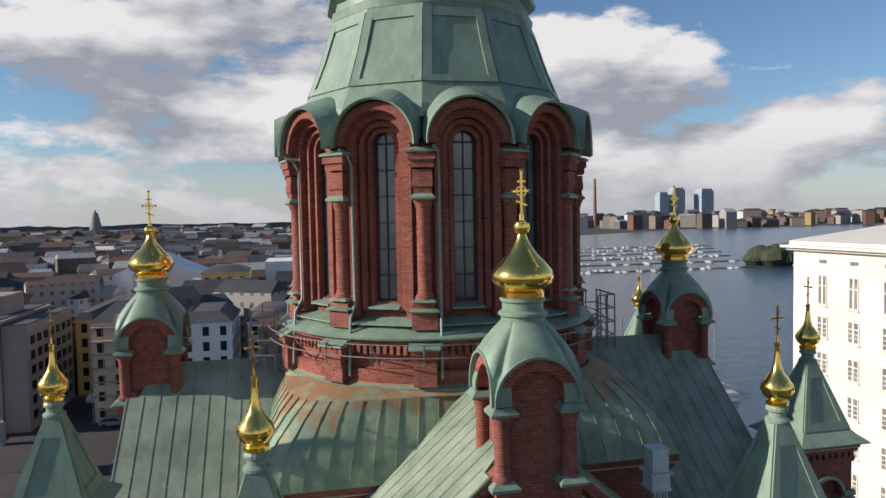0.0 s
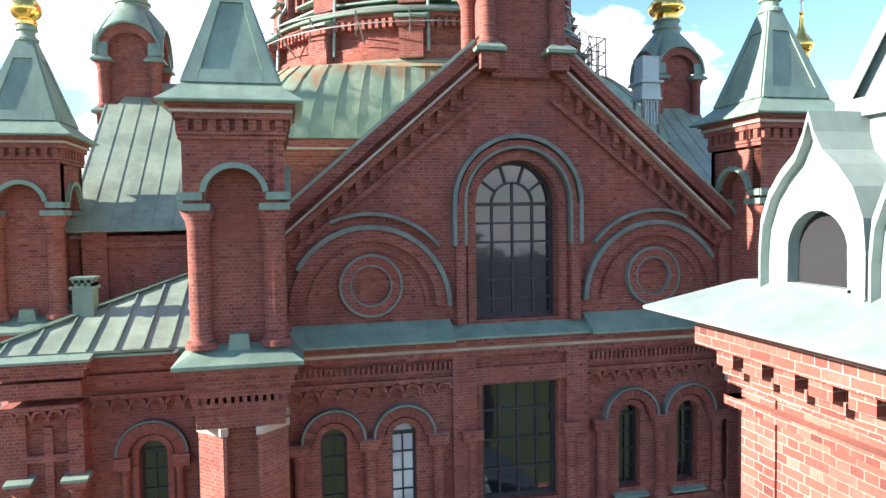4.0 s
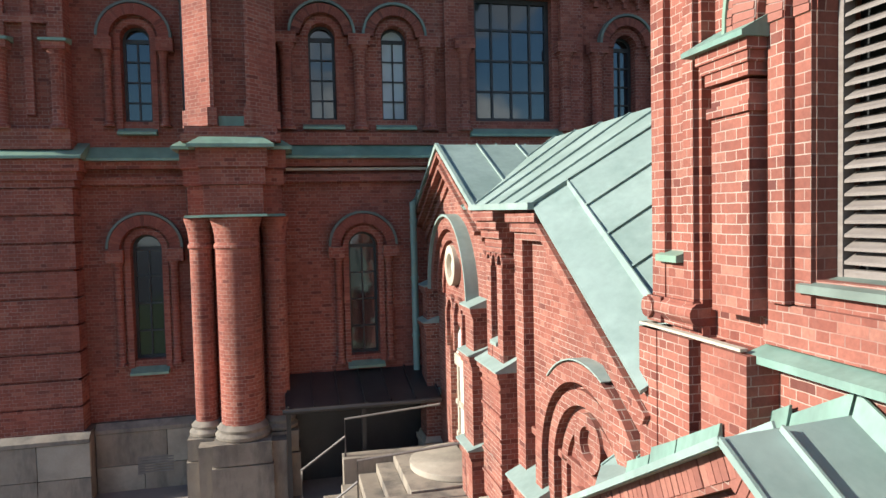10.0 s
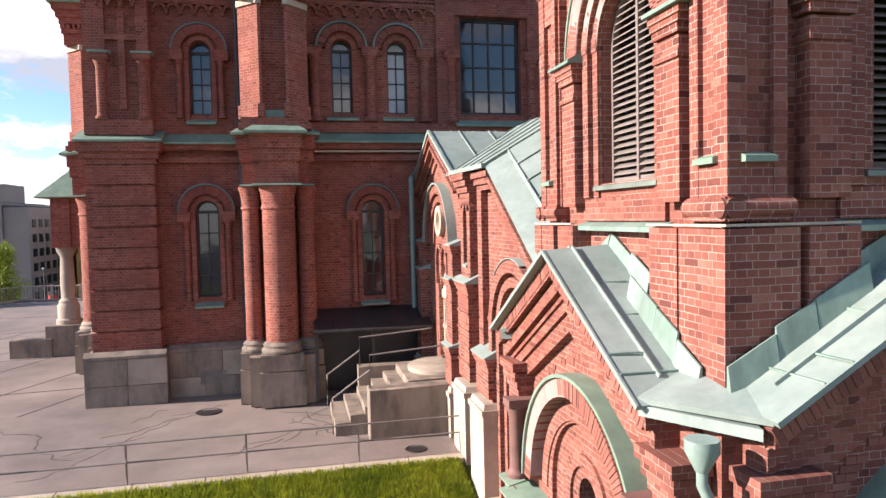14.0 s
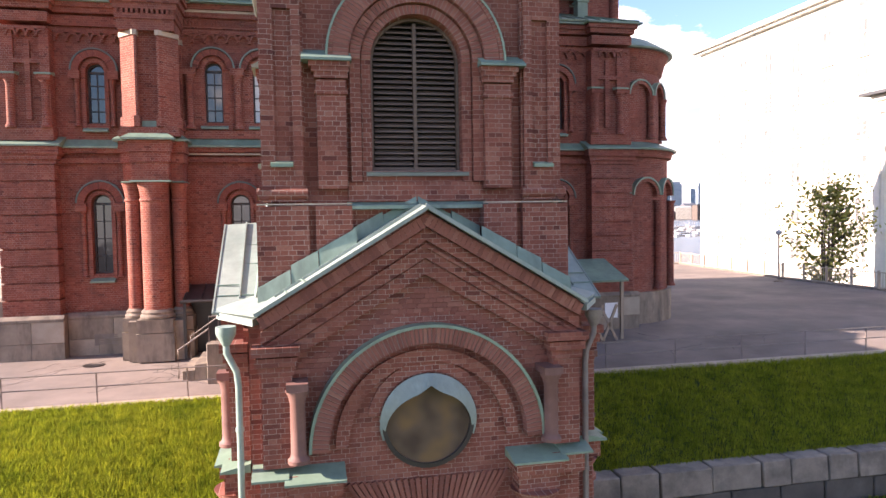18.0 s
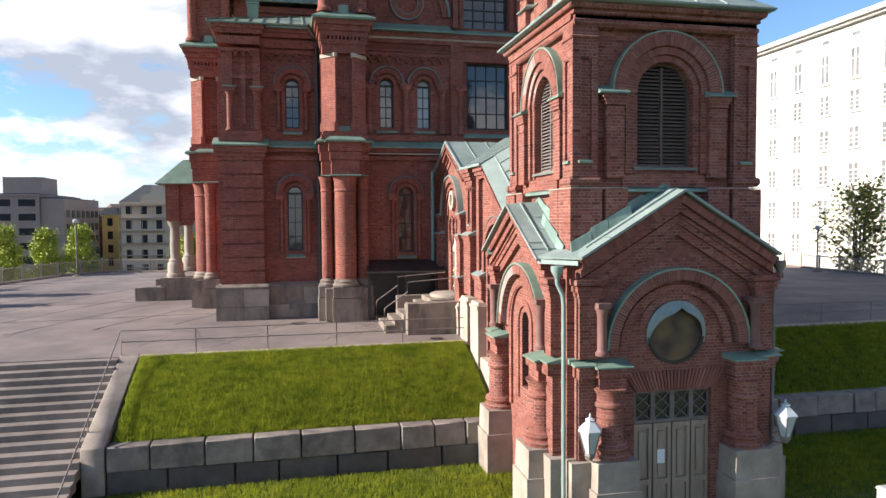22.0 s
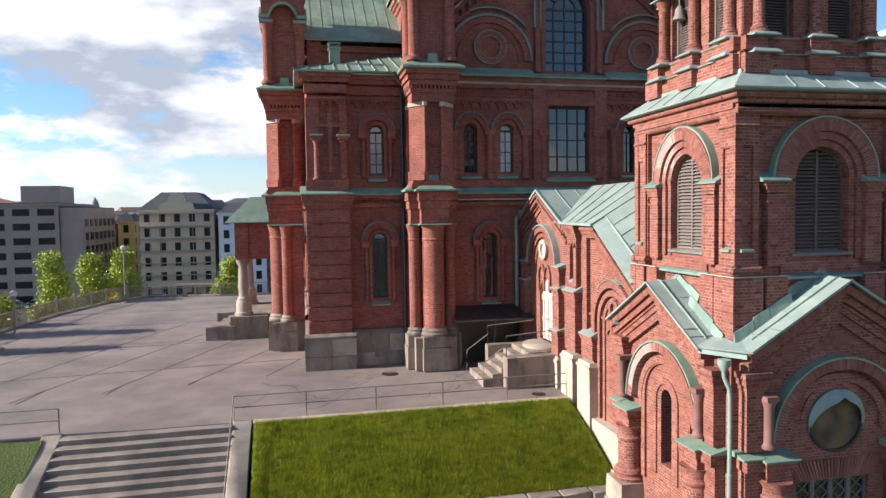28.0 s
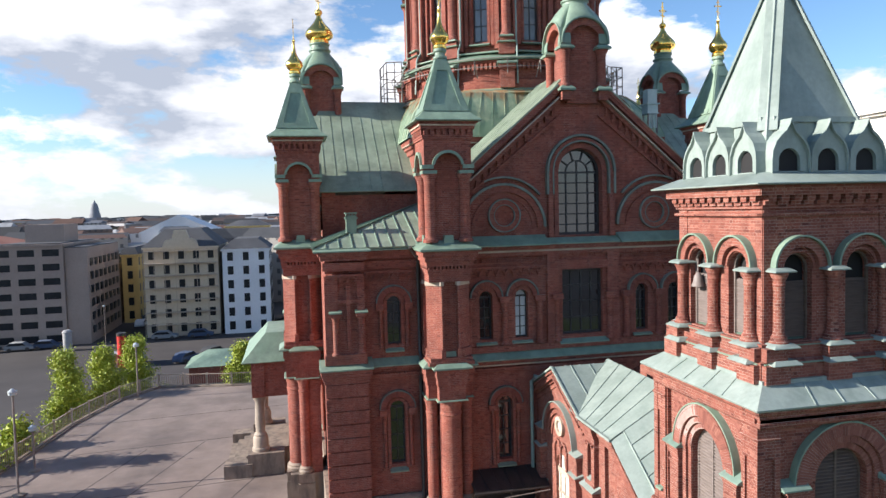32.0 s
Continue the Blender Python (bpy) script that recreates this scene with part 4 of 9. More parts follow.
            bm = bmesh.new()
            arch_ring(bm, x, 9.02, 0.62, 0.67, yb - 0.19, yb)
            part("copper_arch_trim", bm, TRIM, church, "weathered copper arch trim", m)
            bm = bmesh.new()
            ledge(bm, x - 0.42, x + 0.42, yb - 0.14, yb + 0.25, 7.16, 0.16)
            part("window_sill", bm, COPPER, church, "", m)
        for x in (-4.83, -3.36, -1.9, -1.15, 1.15, 1.9, 3.36, 4.83):
            bm = bmesh.new()
            colonnette(bm, x, yb - 0.08, 0.12, 7.1, 8.8)
            box(bm, x - 0.22, x + 0.22, yb - 0.24, yb, 8.8, 9.02)
            part("half_column", bm, BRICK, church, "", m)
        window(church, m, 0, 0.88, 7.32, 9.98, yb + 0.25, False, 4, 4, 0.045, name="tall_window")
        bm = bmesh.new()
        ledge(bm, -1.05, 1.05, yb - 0.22, yb + 0.2, 7.02, 0.26)
        part("window_sill", bm, COPPER, church, "", m)
        window(church, m, 0, 0.95, 11.35, 13.88, yu + 0.36, True, 4, 6, 0.05, fan=True, name="gable_window")
    bm = bmesh.new()
    arch_order(bm, 0, 11.35, 13.88, 0.955, 1.14, yu - 0.05, yu + 0.02, 22)
    arch_ring(bm, 0, 13.9, 1.22, 1.36, yu - 0.16, yu, 0, 180, 24)
    for sx in (-1, 1):
        box(bm, min(sx * 1.22, sx * 1.42), max(sx * 1.22, sx * 1.42), yu - 0.16, yu, 11.3, 13.9)
        arch_ring(bm, sx * 3.28, 11.72, 1.42, 1.66, yu - 0.1, yu, 0, 180, 24)
        arch_ring(bm, sx * 3.28, 11.72, 1.2, 1.3, yu - 0.05, yu, 0, 180, 24)
        arch_ring(bm, sx * 3.25, 12.2, 0.44, 0.62, yu - 0.1, yu, 0, 360, 24)
    part("arch_moulding", bm, BRICK, church, "", m)
    bm = bmesh.new()
    blind_arch_trim(bm, 0, 13.9, 1.18, yu, 0, 180, 0.06, 0.2)
    blind_arch_trim(bm, 0, 13.9, 1.40, yu, 0, 180, 0.09, 0.22)
    for sx in (-1, 1):
        box(bm, min(sx * 1.40, sx * 1.49), max(sx * 1.40, sx * 1.49), yu - 0.2, yu, 13.0, 13.9)
        box(bm, min(sx * 1.18, sx * 1.24), max(sx * 1.18, sx * 1.24), yu - 0.2, yu, 13.0, 13.9)
        blind_arch_trim(bm, sx * 3.28, 11.72, 1.66, yu, 0, 150 if sx < 0 else 180, 0.10, 0.16) if sx < 0 else blind_arch_trim(bm, sx * 3.28, 11.72, 1.66, yu, 30, 180, 0.10, 0.16)
        blind_arch_trim(bm, sx * 3.28, 11.75, 1.92, yu, 40 if sx < 0 else 66, 114 if sx < 0 else 140, 0.07, 0.16)
        arch_ring(bm, sx * 3.25, 12.2, 0.62, 0.67, yu - 0.13, yu, 0, 360, 24)
        arch_ring(bm, sx * 3.25, 12.2, 0.41, 0.44, yu - 0.12, yu, 0, 360, 24)
    part("copper_arch_trim", bm, TRIM, church, "weathered copper arch trim", m)
    # raking cornice
    for sx in (-1, 1):
        bm = bmesh.new()
        for off, dep, th in ((0.42, 0.10, 0.16), (0.70, 0.22, 0.13), (0.28, 0.3, 0.14), (0.135, 0.33, 0.14)):
            a = Vector((sx * 5.0, yu - dep / 2, RIDGE - off - 5.0 * SLOPE))
            b = Vector((sx * 0.75, yu - dep / 2, RIDGE - off - 0.75 * SLOPE))
            rib(bm, a, b, dep, th)
        a = Vector((sx * 4.9, yu - 0.05, RIDGE - 1.35 - 4.6 * SLOPE))
        b = Vector((sx * 0.8, yu - 0.05, RIDGE - 1.35 - 0.8 * SLOPE))
        rib(bm, a, b, 0.1, 0.1)
        for k in range(14):
            x = 1.15 + k * 0.29
            z = RIDGE - 0.75 - x * SLOPE
            box(bm, sx * x - 0.06, sx * x + 0.06, yu - 0.15, yu, z - 0.24, z)
            box(bm, sx * x - 0.06, sx * x + 0.06, yu - 0.09, yu, z - 0.34, z - 0.24)
        part("raking_cornice", bm, BRICK, church, "", m)
        bm = bmesh.new()
        rib(bm, (sx * 5.1, yu - 0.17, RIDGE - 0.56 - 5.1 * SLOPE), (sx * 0.95, yu - 0.17, RIDGE - 0.56 - 0.95 * SLOPE), 0.34, 0.05)
        part("pale_coping", bm, LIMESTONE, church, "", m)
    # roof of the arm
    for sx in (-1, 1):
        bm = bmesh.new()
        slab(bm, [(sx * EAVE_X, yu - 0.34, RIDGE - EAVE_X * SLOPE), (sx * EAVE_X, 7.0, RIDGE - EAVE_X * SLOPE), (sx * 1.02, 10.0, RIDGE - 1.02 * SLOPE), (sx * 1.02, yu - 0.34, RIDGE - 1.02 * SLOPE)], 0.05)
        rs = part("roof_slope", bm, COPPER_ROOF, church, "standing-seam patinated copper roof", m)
        bm = bmesh.new()
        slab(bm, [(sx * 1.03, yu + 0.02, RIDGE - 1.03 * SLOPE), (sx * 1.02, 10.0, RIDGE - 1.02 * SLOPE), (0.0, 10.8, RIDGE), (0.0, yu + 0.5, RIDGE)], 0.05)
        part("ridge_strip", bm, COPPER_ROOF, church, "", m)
        bm = bmesh.new()
        for k in range(20):
            y = yu - 0.3 + 0.505 * k
            xe = EAVE_X if y < 7.0 else 1.02 + (EAVE_X - 1.02) * (10.0 - y) / 3.0
            xt = 1.02 if y < yu + 0.5 else 0.02
            if xe > xt:
                rib(bm, (sx * xe, y, RIDGE - xe * SLOPE + 0.006), (sx * xt, y, RIDGE - xt * SLOPE + 0.006), 0.018, 0.024)
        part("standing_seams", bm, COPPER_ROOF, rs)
        bm = bmesh.new()
        box(bm, min(sx * 4.7, sx * 5.2), max(sx * 4.7, sx * 5.2), yu + 0.6, 6.6, 10.5, 13.25)
        box(bm, min(sx * 5.2, sx * 5.3), max(sx * 5.2, sx * 5.3), yu + 0.6, 6.2, 12.95, 13.1)
        part("arm_side_wall", bm, BRICK, church, "", m)


arm(IDENT)
arm(turned(-90))
arm(turned(90), False)


def corner_block(sx):
    """The lower block between two arms."""
    m = IDENT

    def bx(bm, xa, xb, *rest, **kw):
        box(bm, min(sx * xa, sx * xb), max(sx * xa, sx * xb), *rest, **kw)
    yf = 0.98
    bm = bmesh.new()
    wall(bm, min(sx * 6.2, sx * 10.3), max(sx * 6.2, sx * 10.3), 1.35, 6.5, yf, yf + 0.5, [(sx * 7.66, 0.29, 2.55, 4.78, True)])
    wall(bm, min(sx * 6.2, sx * 10.3), max(sx * 6.2, sx * 10.3), 6.5, 11.05, yf, yf + 0.5, [(sx * 7.70, 0.27, 7.30, 8.92, True)])
    bx(bm, 9.85, 10.3, yf + 0.5, 6.0, 1.35, 11.05)
    part("corner_wall", bm, BRICK, church, "dark red brick wall", m)
    bm = bmesh.new()
    bx(bm, 6.2, 8.8, yf - 0.16, yf + 0.4, 0.0, 1.2)
    bx(bm, 8.72, 10.55, yf - 0.62, yf + 0.4, 0.0, 1.32)
    bx(bm, 10.0, 10.5, yf + 0.4, 5.0, 0.0, 1.3)
    part("granite_base", bm, GRANITE, church, "grey granite base course", m)
    base_blocks(min(sx * 6.7, sx * 8.7), max(sx * 6.7, sx * 8.7), yf - 0.23, yf - 0.16, m)
    base_blocks(min(sx * 8.68, sx * 10.6), max(sx * 8.68, sx * 10.6), yf - 0.69, yf - 0.62, m)
    bm = bmesh.new()
    bx(bm, 8.88, 10.36, yf - 0.43, yf, 1.32, 6.0)
    for k in range(9):
        bx(bm, 8.82, 10.42, yf - 0.5, yf, 1.34 + k * 0.52, 1.34 + k * 0.52 + 0.475)
    for a, z0, z1 in ((0.0, 6.0, 6.14), (0.06, 6.14, 6.3), (0.12, 6.3, 6.55)):
        bx(bm, 8.78 - a, 10.46 + a, yf - 0.5 - a, yf, z0, z1)
    bx(bm, 8.86, 9.14, yf - 0.44, yf, 6.75, 10.1)
    bx(bm, 9.86, 10.36, yf - 0.44, yf, 6.75, 10.1)
    bx(bm, 9.14, 9.86, yf - 0.32, yf, 6.75, 10.1)
    bx(bm, 8.82, 10.4, yf - 0.46, yf, 6.72, 7.1)
    arcade_band(bm, min(sx * 8.9, sx * 10.3), max(sx * 8.9, sx * 10.3), 9.95, yf - 0.5, yf, 0.3)
    arcade_band(bm, min(sx * 6.75, sx * 8.8), max(sx * 6.75, sx * 8.8), 9.95, yf - 0.11, yf, 0.36)
    for a, z0, z1 in ((0.0, 10.3, 10.6), (0.08, 10.68, 10.85), (0.16, 10.85, 11.03)):
        bx(bm, 8.85 - a, 10.4 + a, yf - 0.5 - a, yf, z0, z1)
        bx(bm, 6.2, 8.85 - a, yf - 0.12 - a, yf, z0, z1)
    bx(bm, 6.2, 8.8, yf - 0.14, yf, 6.05, 6.2)
    bx(bm, 6.2, 8.8, yf - 0.22, yf, 6.36, 6.52)
    part("cross_pilaster", bm, BRICK, church, "banded brick corner pilaster", m)
    bm = bmesh.new()
    bx(bm, 9.405, 9.555, yf - 0.44, yf - 0.31, 7.35, 9.72)
    bx(bm, 9.10, 9.86, yf - 0.445, yf - 0.31, 9.05, 9.20)
    part("brick_cross", bm, BRICK, church, "raised brick cross", m)
    for x in (9.0, 9.98):
        bm = bmesh.new()
        colonnette(bm, sx * x, yf - 0.44, 0.11, 7.1, 8.55)
        bx(bm, x - 0.2, x + 0.2, yf - 0.62, yf - 0.3, 8.55, 8.72)
        part("half_column", bm, BRICK, church, "", m)
    bm = bmesh.new()
    ledge(bm, min(sx * 6.2, sx * 8.7), max(sx * 6.2, sx * 8.7), yf - 0.34, yf, 6.56, 0.24)
    ledge(bm, min(sx * 8.6, sx * 10.62), max(sx * 8.6, sx * 10.62), yf - 0.70, yf, 6.58, 0.3)
    for x in (9.0, 9.98):
        ledge(bm, sx * x - 0.24, sx * x + 0.24, yf - 0.66, yf - 0.3, 8.74, 0.06)
    ledge(bm, min(sx * 8.62, sx * 10.72), max(sx * 8.62, sx * 10.72), yf - 0.76, yf, 11.05, 0.14)
    ledge(bm, min(sx * 6.2, sx * 8.7), max(sx * 6.2, sx * 8.7), yf - 0.4, yf, 11.05, 0.14)
    part("copper_ledge", bm, COPPER, church, "patinated copper ledge", m)
    for zb, zs, x, rows in ((2.55, 4.78, sx * 7.66, 4), (7.30, 8.92, sx * 7.70, 4)):
        hw = 0.29 if zb < 5 else 0.27
        window(church, m, x, hw, zb, zs, yf + 0.26, True, 2, rows)
        bm = bmesh.new()
        arch_order(bm, x, zb - 0.2, zs, hw + 0.005, hw + 0.12, yf - 0.05, yf + 0.02)
        arch_ring(bm, x, zs, hw + 0.18, hw + 0.38, yf - 0.14, yf)
        for k in (-1, 1):
            colonnette(bm, x + k * 0.52, yf - 0.06, 0.075, zb - 0.1, zs - 0.25)
            box(bm, x + k * 0.56 - 0.16, x + k * 0.56 + 0.16, yf - 0.2, yf, zs - 0.25, zs)
        part("arch_moulding", bm, BRICK, church, "", m)
        bm = bmesh.new()
        part("dark_arch_trim", (lambda q: (arch_ring(q, x, zs + 0.02, hw + 0.38, hw + 0.43, yf - 0.17, yf), q)[1])(bmesh.new()), COPPER_DARK, church, "", m)
        ledge(bm, x - 0.36, x + 0.36, yf - 0.22, yf + 0.2, zb - 0.22, 0.18)
        part("window_sill", bm, COPPER, church, "", m)
    # hipped roof against the arms
    ex, ey, ez, tx, ty, tz = 10.75, 0.55, 11.14, 5.25, 5.6, 13.0
    for front in (True, False):
        bm = bmesh.new()
        if front:
            q = [(sx * ex, ey, ez), (sx * tx, ey, ez), (sx * tx, ty, tz), (sx * (tx + 0.02), ty, tz)]
        else:
            q = [(sx * ex, ty + 0.2, ez), (sx * ex, ey, ez), (sx * tx, ty, tz), (sx * tx, ty + 0.2, tz)]
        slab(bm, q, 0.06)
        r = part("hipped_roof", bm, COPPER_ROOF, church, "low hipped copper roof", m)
        bm = bmesh.new()
        n = 11
        for k in range(1, n):
            f = k / n
            if front:
                x = ex + (tx - ex) * f
                rib(bm, (sx * x, ey, ez + 0.02), (sx * x, ey + (ty - ey) * f, ez + (tz - ez) * f + 0.02), 0.035, 0.05)
            else:
                y = ey + (ty - ey) * f
                rib(bm, (sx * ex, y, ez + 0.02), (sx * (ex + (tx - ex) * f), y, ez + (tz - ez) * f + 0.02), 0.035, 0.05)
        rib(bm, (sx * ex, ey, ez + 0.03), (sx * tx, ty, tz + 0.03), 0.06, 0.06)
        part("standing_seams", bm, COPPER, r)
    bm = bmesh.new()
    vx = 9.15
    box(bm, sx * vx - 0.2, sx * vx + 0.2, 1.9, 2.3, 11.5, 12.35)
    box(bm, sx * vx - 0.25, sx * vx + 0.25, 1.85, 2.35, 12.22, 12.28)
    for k in range(4):
        box(bm, sx * vx - 0.2 + 0.12 * k, sx * vx - 0.16 + 0.12 * k, 1.9, 2.3, 12.28, 12.42)
    box(bm, sx * vx - 0.24, sx * vx + 0.24, 1.86, 2.34, 12.42, 12.47)
    part("roof_vent", bm, COPPER, church, "sheet-metal roof vent", m)


corner_block(-1)
corner_block(1)

# side apse beyond the far corner block
ax, ay = 10.7, 4.0
bm = bmesh.new()
lathe(bm, [(2.75, 1.2), (2.75, 6.3), (2.9, 6.35), (2.98, 6.6), (2.6, 6.75), (2.45, 6.8), (2.45, 9.6), (2.55, 9.7), (2.65, 10.1), (2.8, 10.4)], 40, ax, ay)
part("apse_wall", bm, BRICK, church, "rounded red brick apse")
bm = bmesh.new()
lathe(bm, [(2.9, 0), (2.9, 1.2)], 40, ax, ay)
part("granite_base", bm, GRANITE, church)
bm = bmesh.new()
lathe(bm, [(3.1, 6.6), (3.12, 6.66), (2.45, 6.95)], 40, ax, ay)
part("apse_ledge", bm, COPPER, church)
bm = bmesh.new()
lathe(bm, [(2.95, 10.4), (2.97, 10.46), (2.2, 10.95), (0.4, 11.5)], 40, ax, ay)
part("apse_roof", bm, COPPER, church, "curved copper apse roof")
for k in range(8):
    ma = T(ax, ay, 0) @ RZ(-70 + 28 * k)
    for r, z0, z1, hw, arc in ((2.76, 1.3, 4.6, 0.5, 5.0), (2.46, 7.1, 8.7, 0.42, 8.7)):
        bm = bmesh.new()
        arch_ring(bm, 0, z1 if z0 > 5 else 4.9, hw, hw + 0.13, -r - 0.14, -r + 0.08, n=12)
        colonnette(bm, hw + 0.14, -r - 0.05, 0.13, z0, z1 if z0 > 5 else 4.7)
        part("apse_arcade", bm, BRICK, church, "", ma)
        bm = bmesh.new()
        arch_ring(bm, 0, z1 if z0 > 5 else 4.9, hw + 0.13, hw + 0.19, -r - 0.18, -r + 0.06, n=12)
        part("copper_arch_trim", bm, COPPER, church, "", ma)

# crossing: square brick block and the bulging four-sided skirt roof under the drum
bm = bmesh.new()
square_lathe(bm, [(5.88, 10.5), (5.88, 15.0), (5.96, 15.05), (5.96, 15.25), (6.05, 15.3), (6.05, 15.45), (6.14, 15.5), (6.14, 15.72)], 0, CY)
part("crossing_wall", bm, BRICK, church)
bm = bmesh.new()
square_lathe(bm, [(6.10, 15.44), (6.15, 15.455), (6.15, 15.49), (6.10, 15.505)], 0, CY)
part("pale_coping", bm, LIMESTONE, church)
# half width, height and squareness of the plan, from the eave up
SKIRT = [(6.25, 15.72, 40.0), (6.24, 15.80, 40.0), (6.08, 16.4, 26.0), (5.88, 16.95, 15.0), (5.64, 17.45, 8.0), (5.42, 17.84, 5.5), (4.9, 18.06, 3.5)]


def on_skirt(side, u, row, out=0.0):
    h, z, n = row
    f = (h + out) / (abs(u) ** n + 1.0) ** (1.0 / n)
    return T(0, CY, 0) @ RZ(90 * side) @ Vector((u * f, -f, z + out))


bm = bmesh.new()
for side in range(4):
    for k in range(16):
        ua, ub = -1 + k / 8, -1 + (k + 1) / 8
        for lo, hi in zip(SKIRT, SKIRT[1:]):
            bm.faces.new([bm.verts.new(on_skirt(side, u, row)) for u, row in ((ua, lo), (ub, lo), (ub, hi), (ua, hi))])
bmesh.ops.remove_doubles(bm, verts=bm.verts[:], dist=0.001)
bmesh.ops.recalc_face_normals(bm, faces=bm.faces[:])
dome = part("skirt_roof", bm, COPPER_RUST, church, "bulging copper roof streaked with rust", sharp=30)
bm = bmesh.new()
for side in range(4):
    for k in range(21):
        u = -1 + k / 10
        for lo, hi in zip(SKIRT[1:], SKIRT[2:-1]):
            rib(bm, on_skirt(side, u, lo, 0.005), on_skirt(side, u, hi, 0.005), 0.022, 0.036, RZ(90 * side) @ Vector((0, -0.8, 0.6)))
part("standing_seams", bm, COPPER_RUST, dome)

# drum with twelve bays
bm = bmesh.new()
lathe(bm, [(5.35, 17.9), (5.35, 18.5), (5.2, 18.55), (5.2, 19.2), (5.4, 19.3), (5.4, 19.5), (4.7, 19.6), (4.7, 20.1)], 48, 0, CY, 0)
part("drum_foot", bm, BRICK, church, "", sharp=20)
bm = bmesh.new()
lathe(bm, [(5.62, 17.84), (5.60, 17.9), (5.34, 18.14)], 48, 0, CY)
part("rusty_apron", bm, COPPER_RUST, church, "brown-stained copper apron round the drum foot")
for k in range(12):
    mq = T(0, CY, 0) @ RZ(30 * k + 15)
    bm = bmesh.new()
    box(bm, -0.34, 0.34, -5.62, -5.1, 18.1, 18.95)
    box(bm, -0.40, 0.40, -5.7, -5.1, 18.95, 19.2)
    part("foot_pilaster", bm, BRICK, church, "", mq)
    bm = bmesh.new()
    ledge(bm, -0.46, 0.46, -5.8, -5.0, 19.22, 0.34)
    part("pilaster_cap", bm, COPPER, church, "", mq)
    bm = bmesh.new()
    corbels(bm, -0.95, 0.95, 19.0, 19.25, -5.42, -5.0, 0.2, 0.5)
    part("small_brickwork", bm, BRICK, church, "", T(0, CY, 0) @ RZ(30 * k))
# sheet-metal ventilation stack beside the front roof
TINPLATE = mottled("pale_sheet_metal", (0.36, 0.44, 0.44), (0.46, 0.54, 0.54), 1.5, 0.45, 20.0, 0.1)
VM = T(3.45, 1.25, 17.3) @ Matrix.Scale(0.84, 4) @ T(-5.07, -3.95, -16.2)
vent = part("roof_ventilator", (lambda b: (box(b, 4.78, 5.36, 3.66, 4.24, 15.05, 15.46, 0.02, 0.02), b)[1])(bmesh.new()), TINPLATE, church, "pale sheet-metal roof ventilator", VM)
for z0, z1, h in ((15.464, 15.52, 0.35), (15.52, 16.16, 0.25), (16.16, 16.2, 0.27), (15.0, 15.046, 0.32)):
    bm = bmesh.new()
    box(bm, 5.07 - h, 5.07 + h, 3.95 - h, 3.95 + h, z0, z1)
    part("stack_section", bm, TINPLATE, vent)
for dx in (-0.24, 0.24):
    for dy in (-0.24, 0.24):
        bm = bmesh.new()
        box(bm, 5.07 + dx - 0.03, 5.07 + dx + 0.03, 3.95 + dy - 0.03, 3.95 + dy + 0.03, 13.0, 15.02)
        part("stack_leg", bm, IRON, vent)
for k in range(5):
    bm = bmesh.new()
    box(bm, 4.87 + 0.09 * k, 4.91 + 0.09 * k, 3.67, 3.70, 14.3, 15.01)
    part("stack_bar", bm, TINPLATE, vent)
bm = bmesh.new()
lathe(bm, [(5.55, 19.42), (5.57, 19.48), (5.0, 19.78), (4.75, 19.8)], 48, 0, CY)
lathe(bm, [(5.5, 17.95), (5.52, 18.02), (5.2, 18.2)], 48, 0, CY)
part("copper_ledge", bm, COPPER, church)
bay = {}
bm = bmesh.new()
wall(bm, -1.28, 1.28, 19.7, 26.3, -4.62, -4.3, [(0, 0.36, 20.45, 25.2, True)])
arch_order(bm, 0, 20.2, 25.15, 0.365, 0.50, -4.72, -4.6, 16)
arch_order(bm, 0, 20.2, 25.13, 0.56, 0.72, -4.86, -4.55, 16)
arch_order(bm, 0, 20.0, 25.1, 0.78, 1.0, -5.05, -4.5, 16)
arch_ring(bm, 0, 25.1, 1.0, 1.24, -5.35, -4.5, 0, 180, 18)
bay["wall"] = pieces(bm, BRICK, "drum_bay")
bm = bmesh.new()
ledge(bm, -0.5, 0.5, -4.95, -4.45, 20.3, 0.14)
ledge(bm, -1.0, 1.0, -5.2, -4.5, 19.85, 0.2)
bay["sill"] = mesh_of(bm, COPPER, "window_sill")
bm = bmesh.new()
# the hood swells back and up from the arch's rim into the tent
for k in range(22):
    q = []
    for a in (radians(-4 + 188 * k / 22), radians(-4 + 188 * (k + 1) / 22)):
        c, sn = math.cos(a), max(math.sin(a), -0.1)
        q.append([Vector((r * c, y, 25.12 + r * sn + up)) for r, y, up in ((1.24, -5.52, 0), (1.30, -5.57, 0), (1.245, -5.05, 0.10), (1.33, -5.05, 0.20), (1.06, -4.05, 0.62), (1.14, -4.05, 0.75))])
    (a0, a1, a2, a3, a4, a5), (b0, b1, b2, b3, b4, b5) = q
    hexa(bm, [a0, b0, b2, a2, a1, b1, b3, a3])
    hexa(bm, [a2, b2, b4, a4, a3, b3, b5, a5])
bay["hood"] = mesh_of(bm, COPPER, "arch_hood")
bm = bmesh.new()
box(bm, -0.38, 0.38, -5.32, -4.6, 19.7, 20.25)
box(bm, -0.30, 0.30, -5.26, -4.6, 20.25, 20.5)
box(bm, -0.34, 0.34, -4.95, -4.3, 19.7, 25.2)
lathe(bm, [(0.30, 20.55), (0.30, 20.66), (0.24, 20.74), (0.22, 20.85), (0.22, 23.2), (0.25, 23.3), (0.33, 23.5)], 14, 0, -5.05)
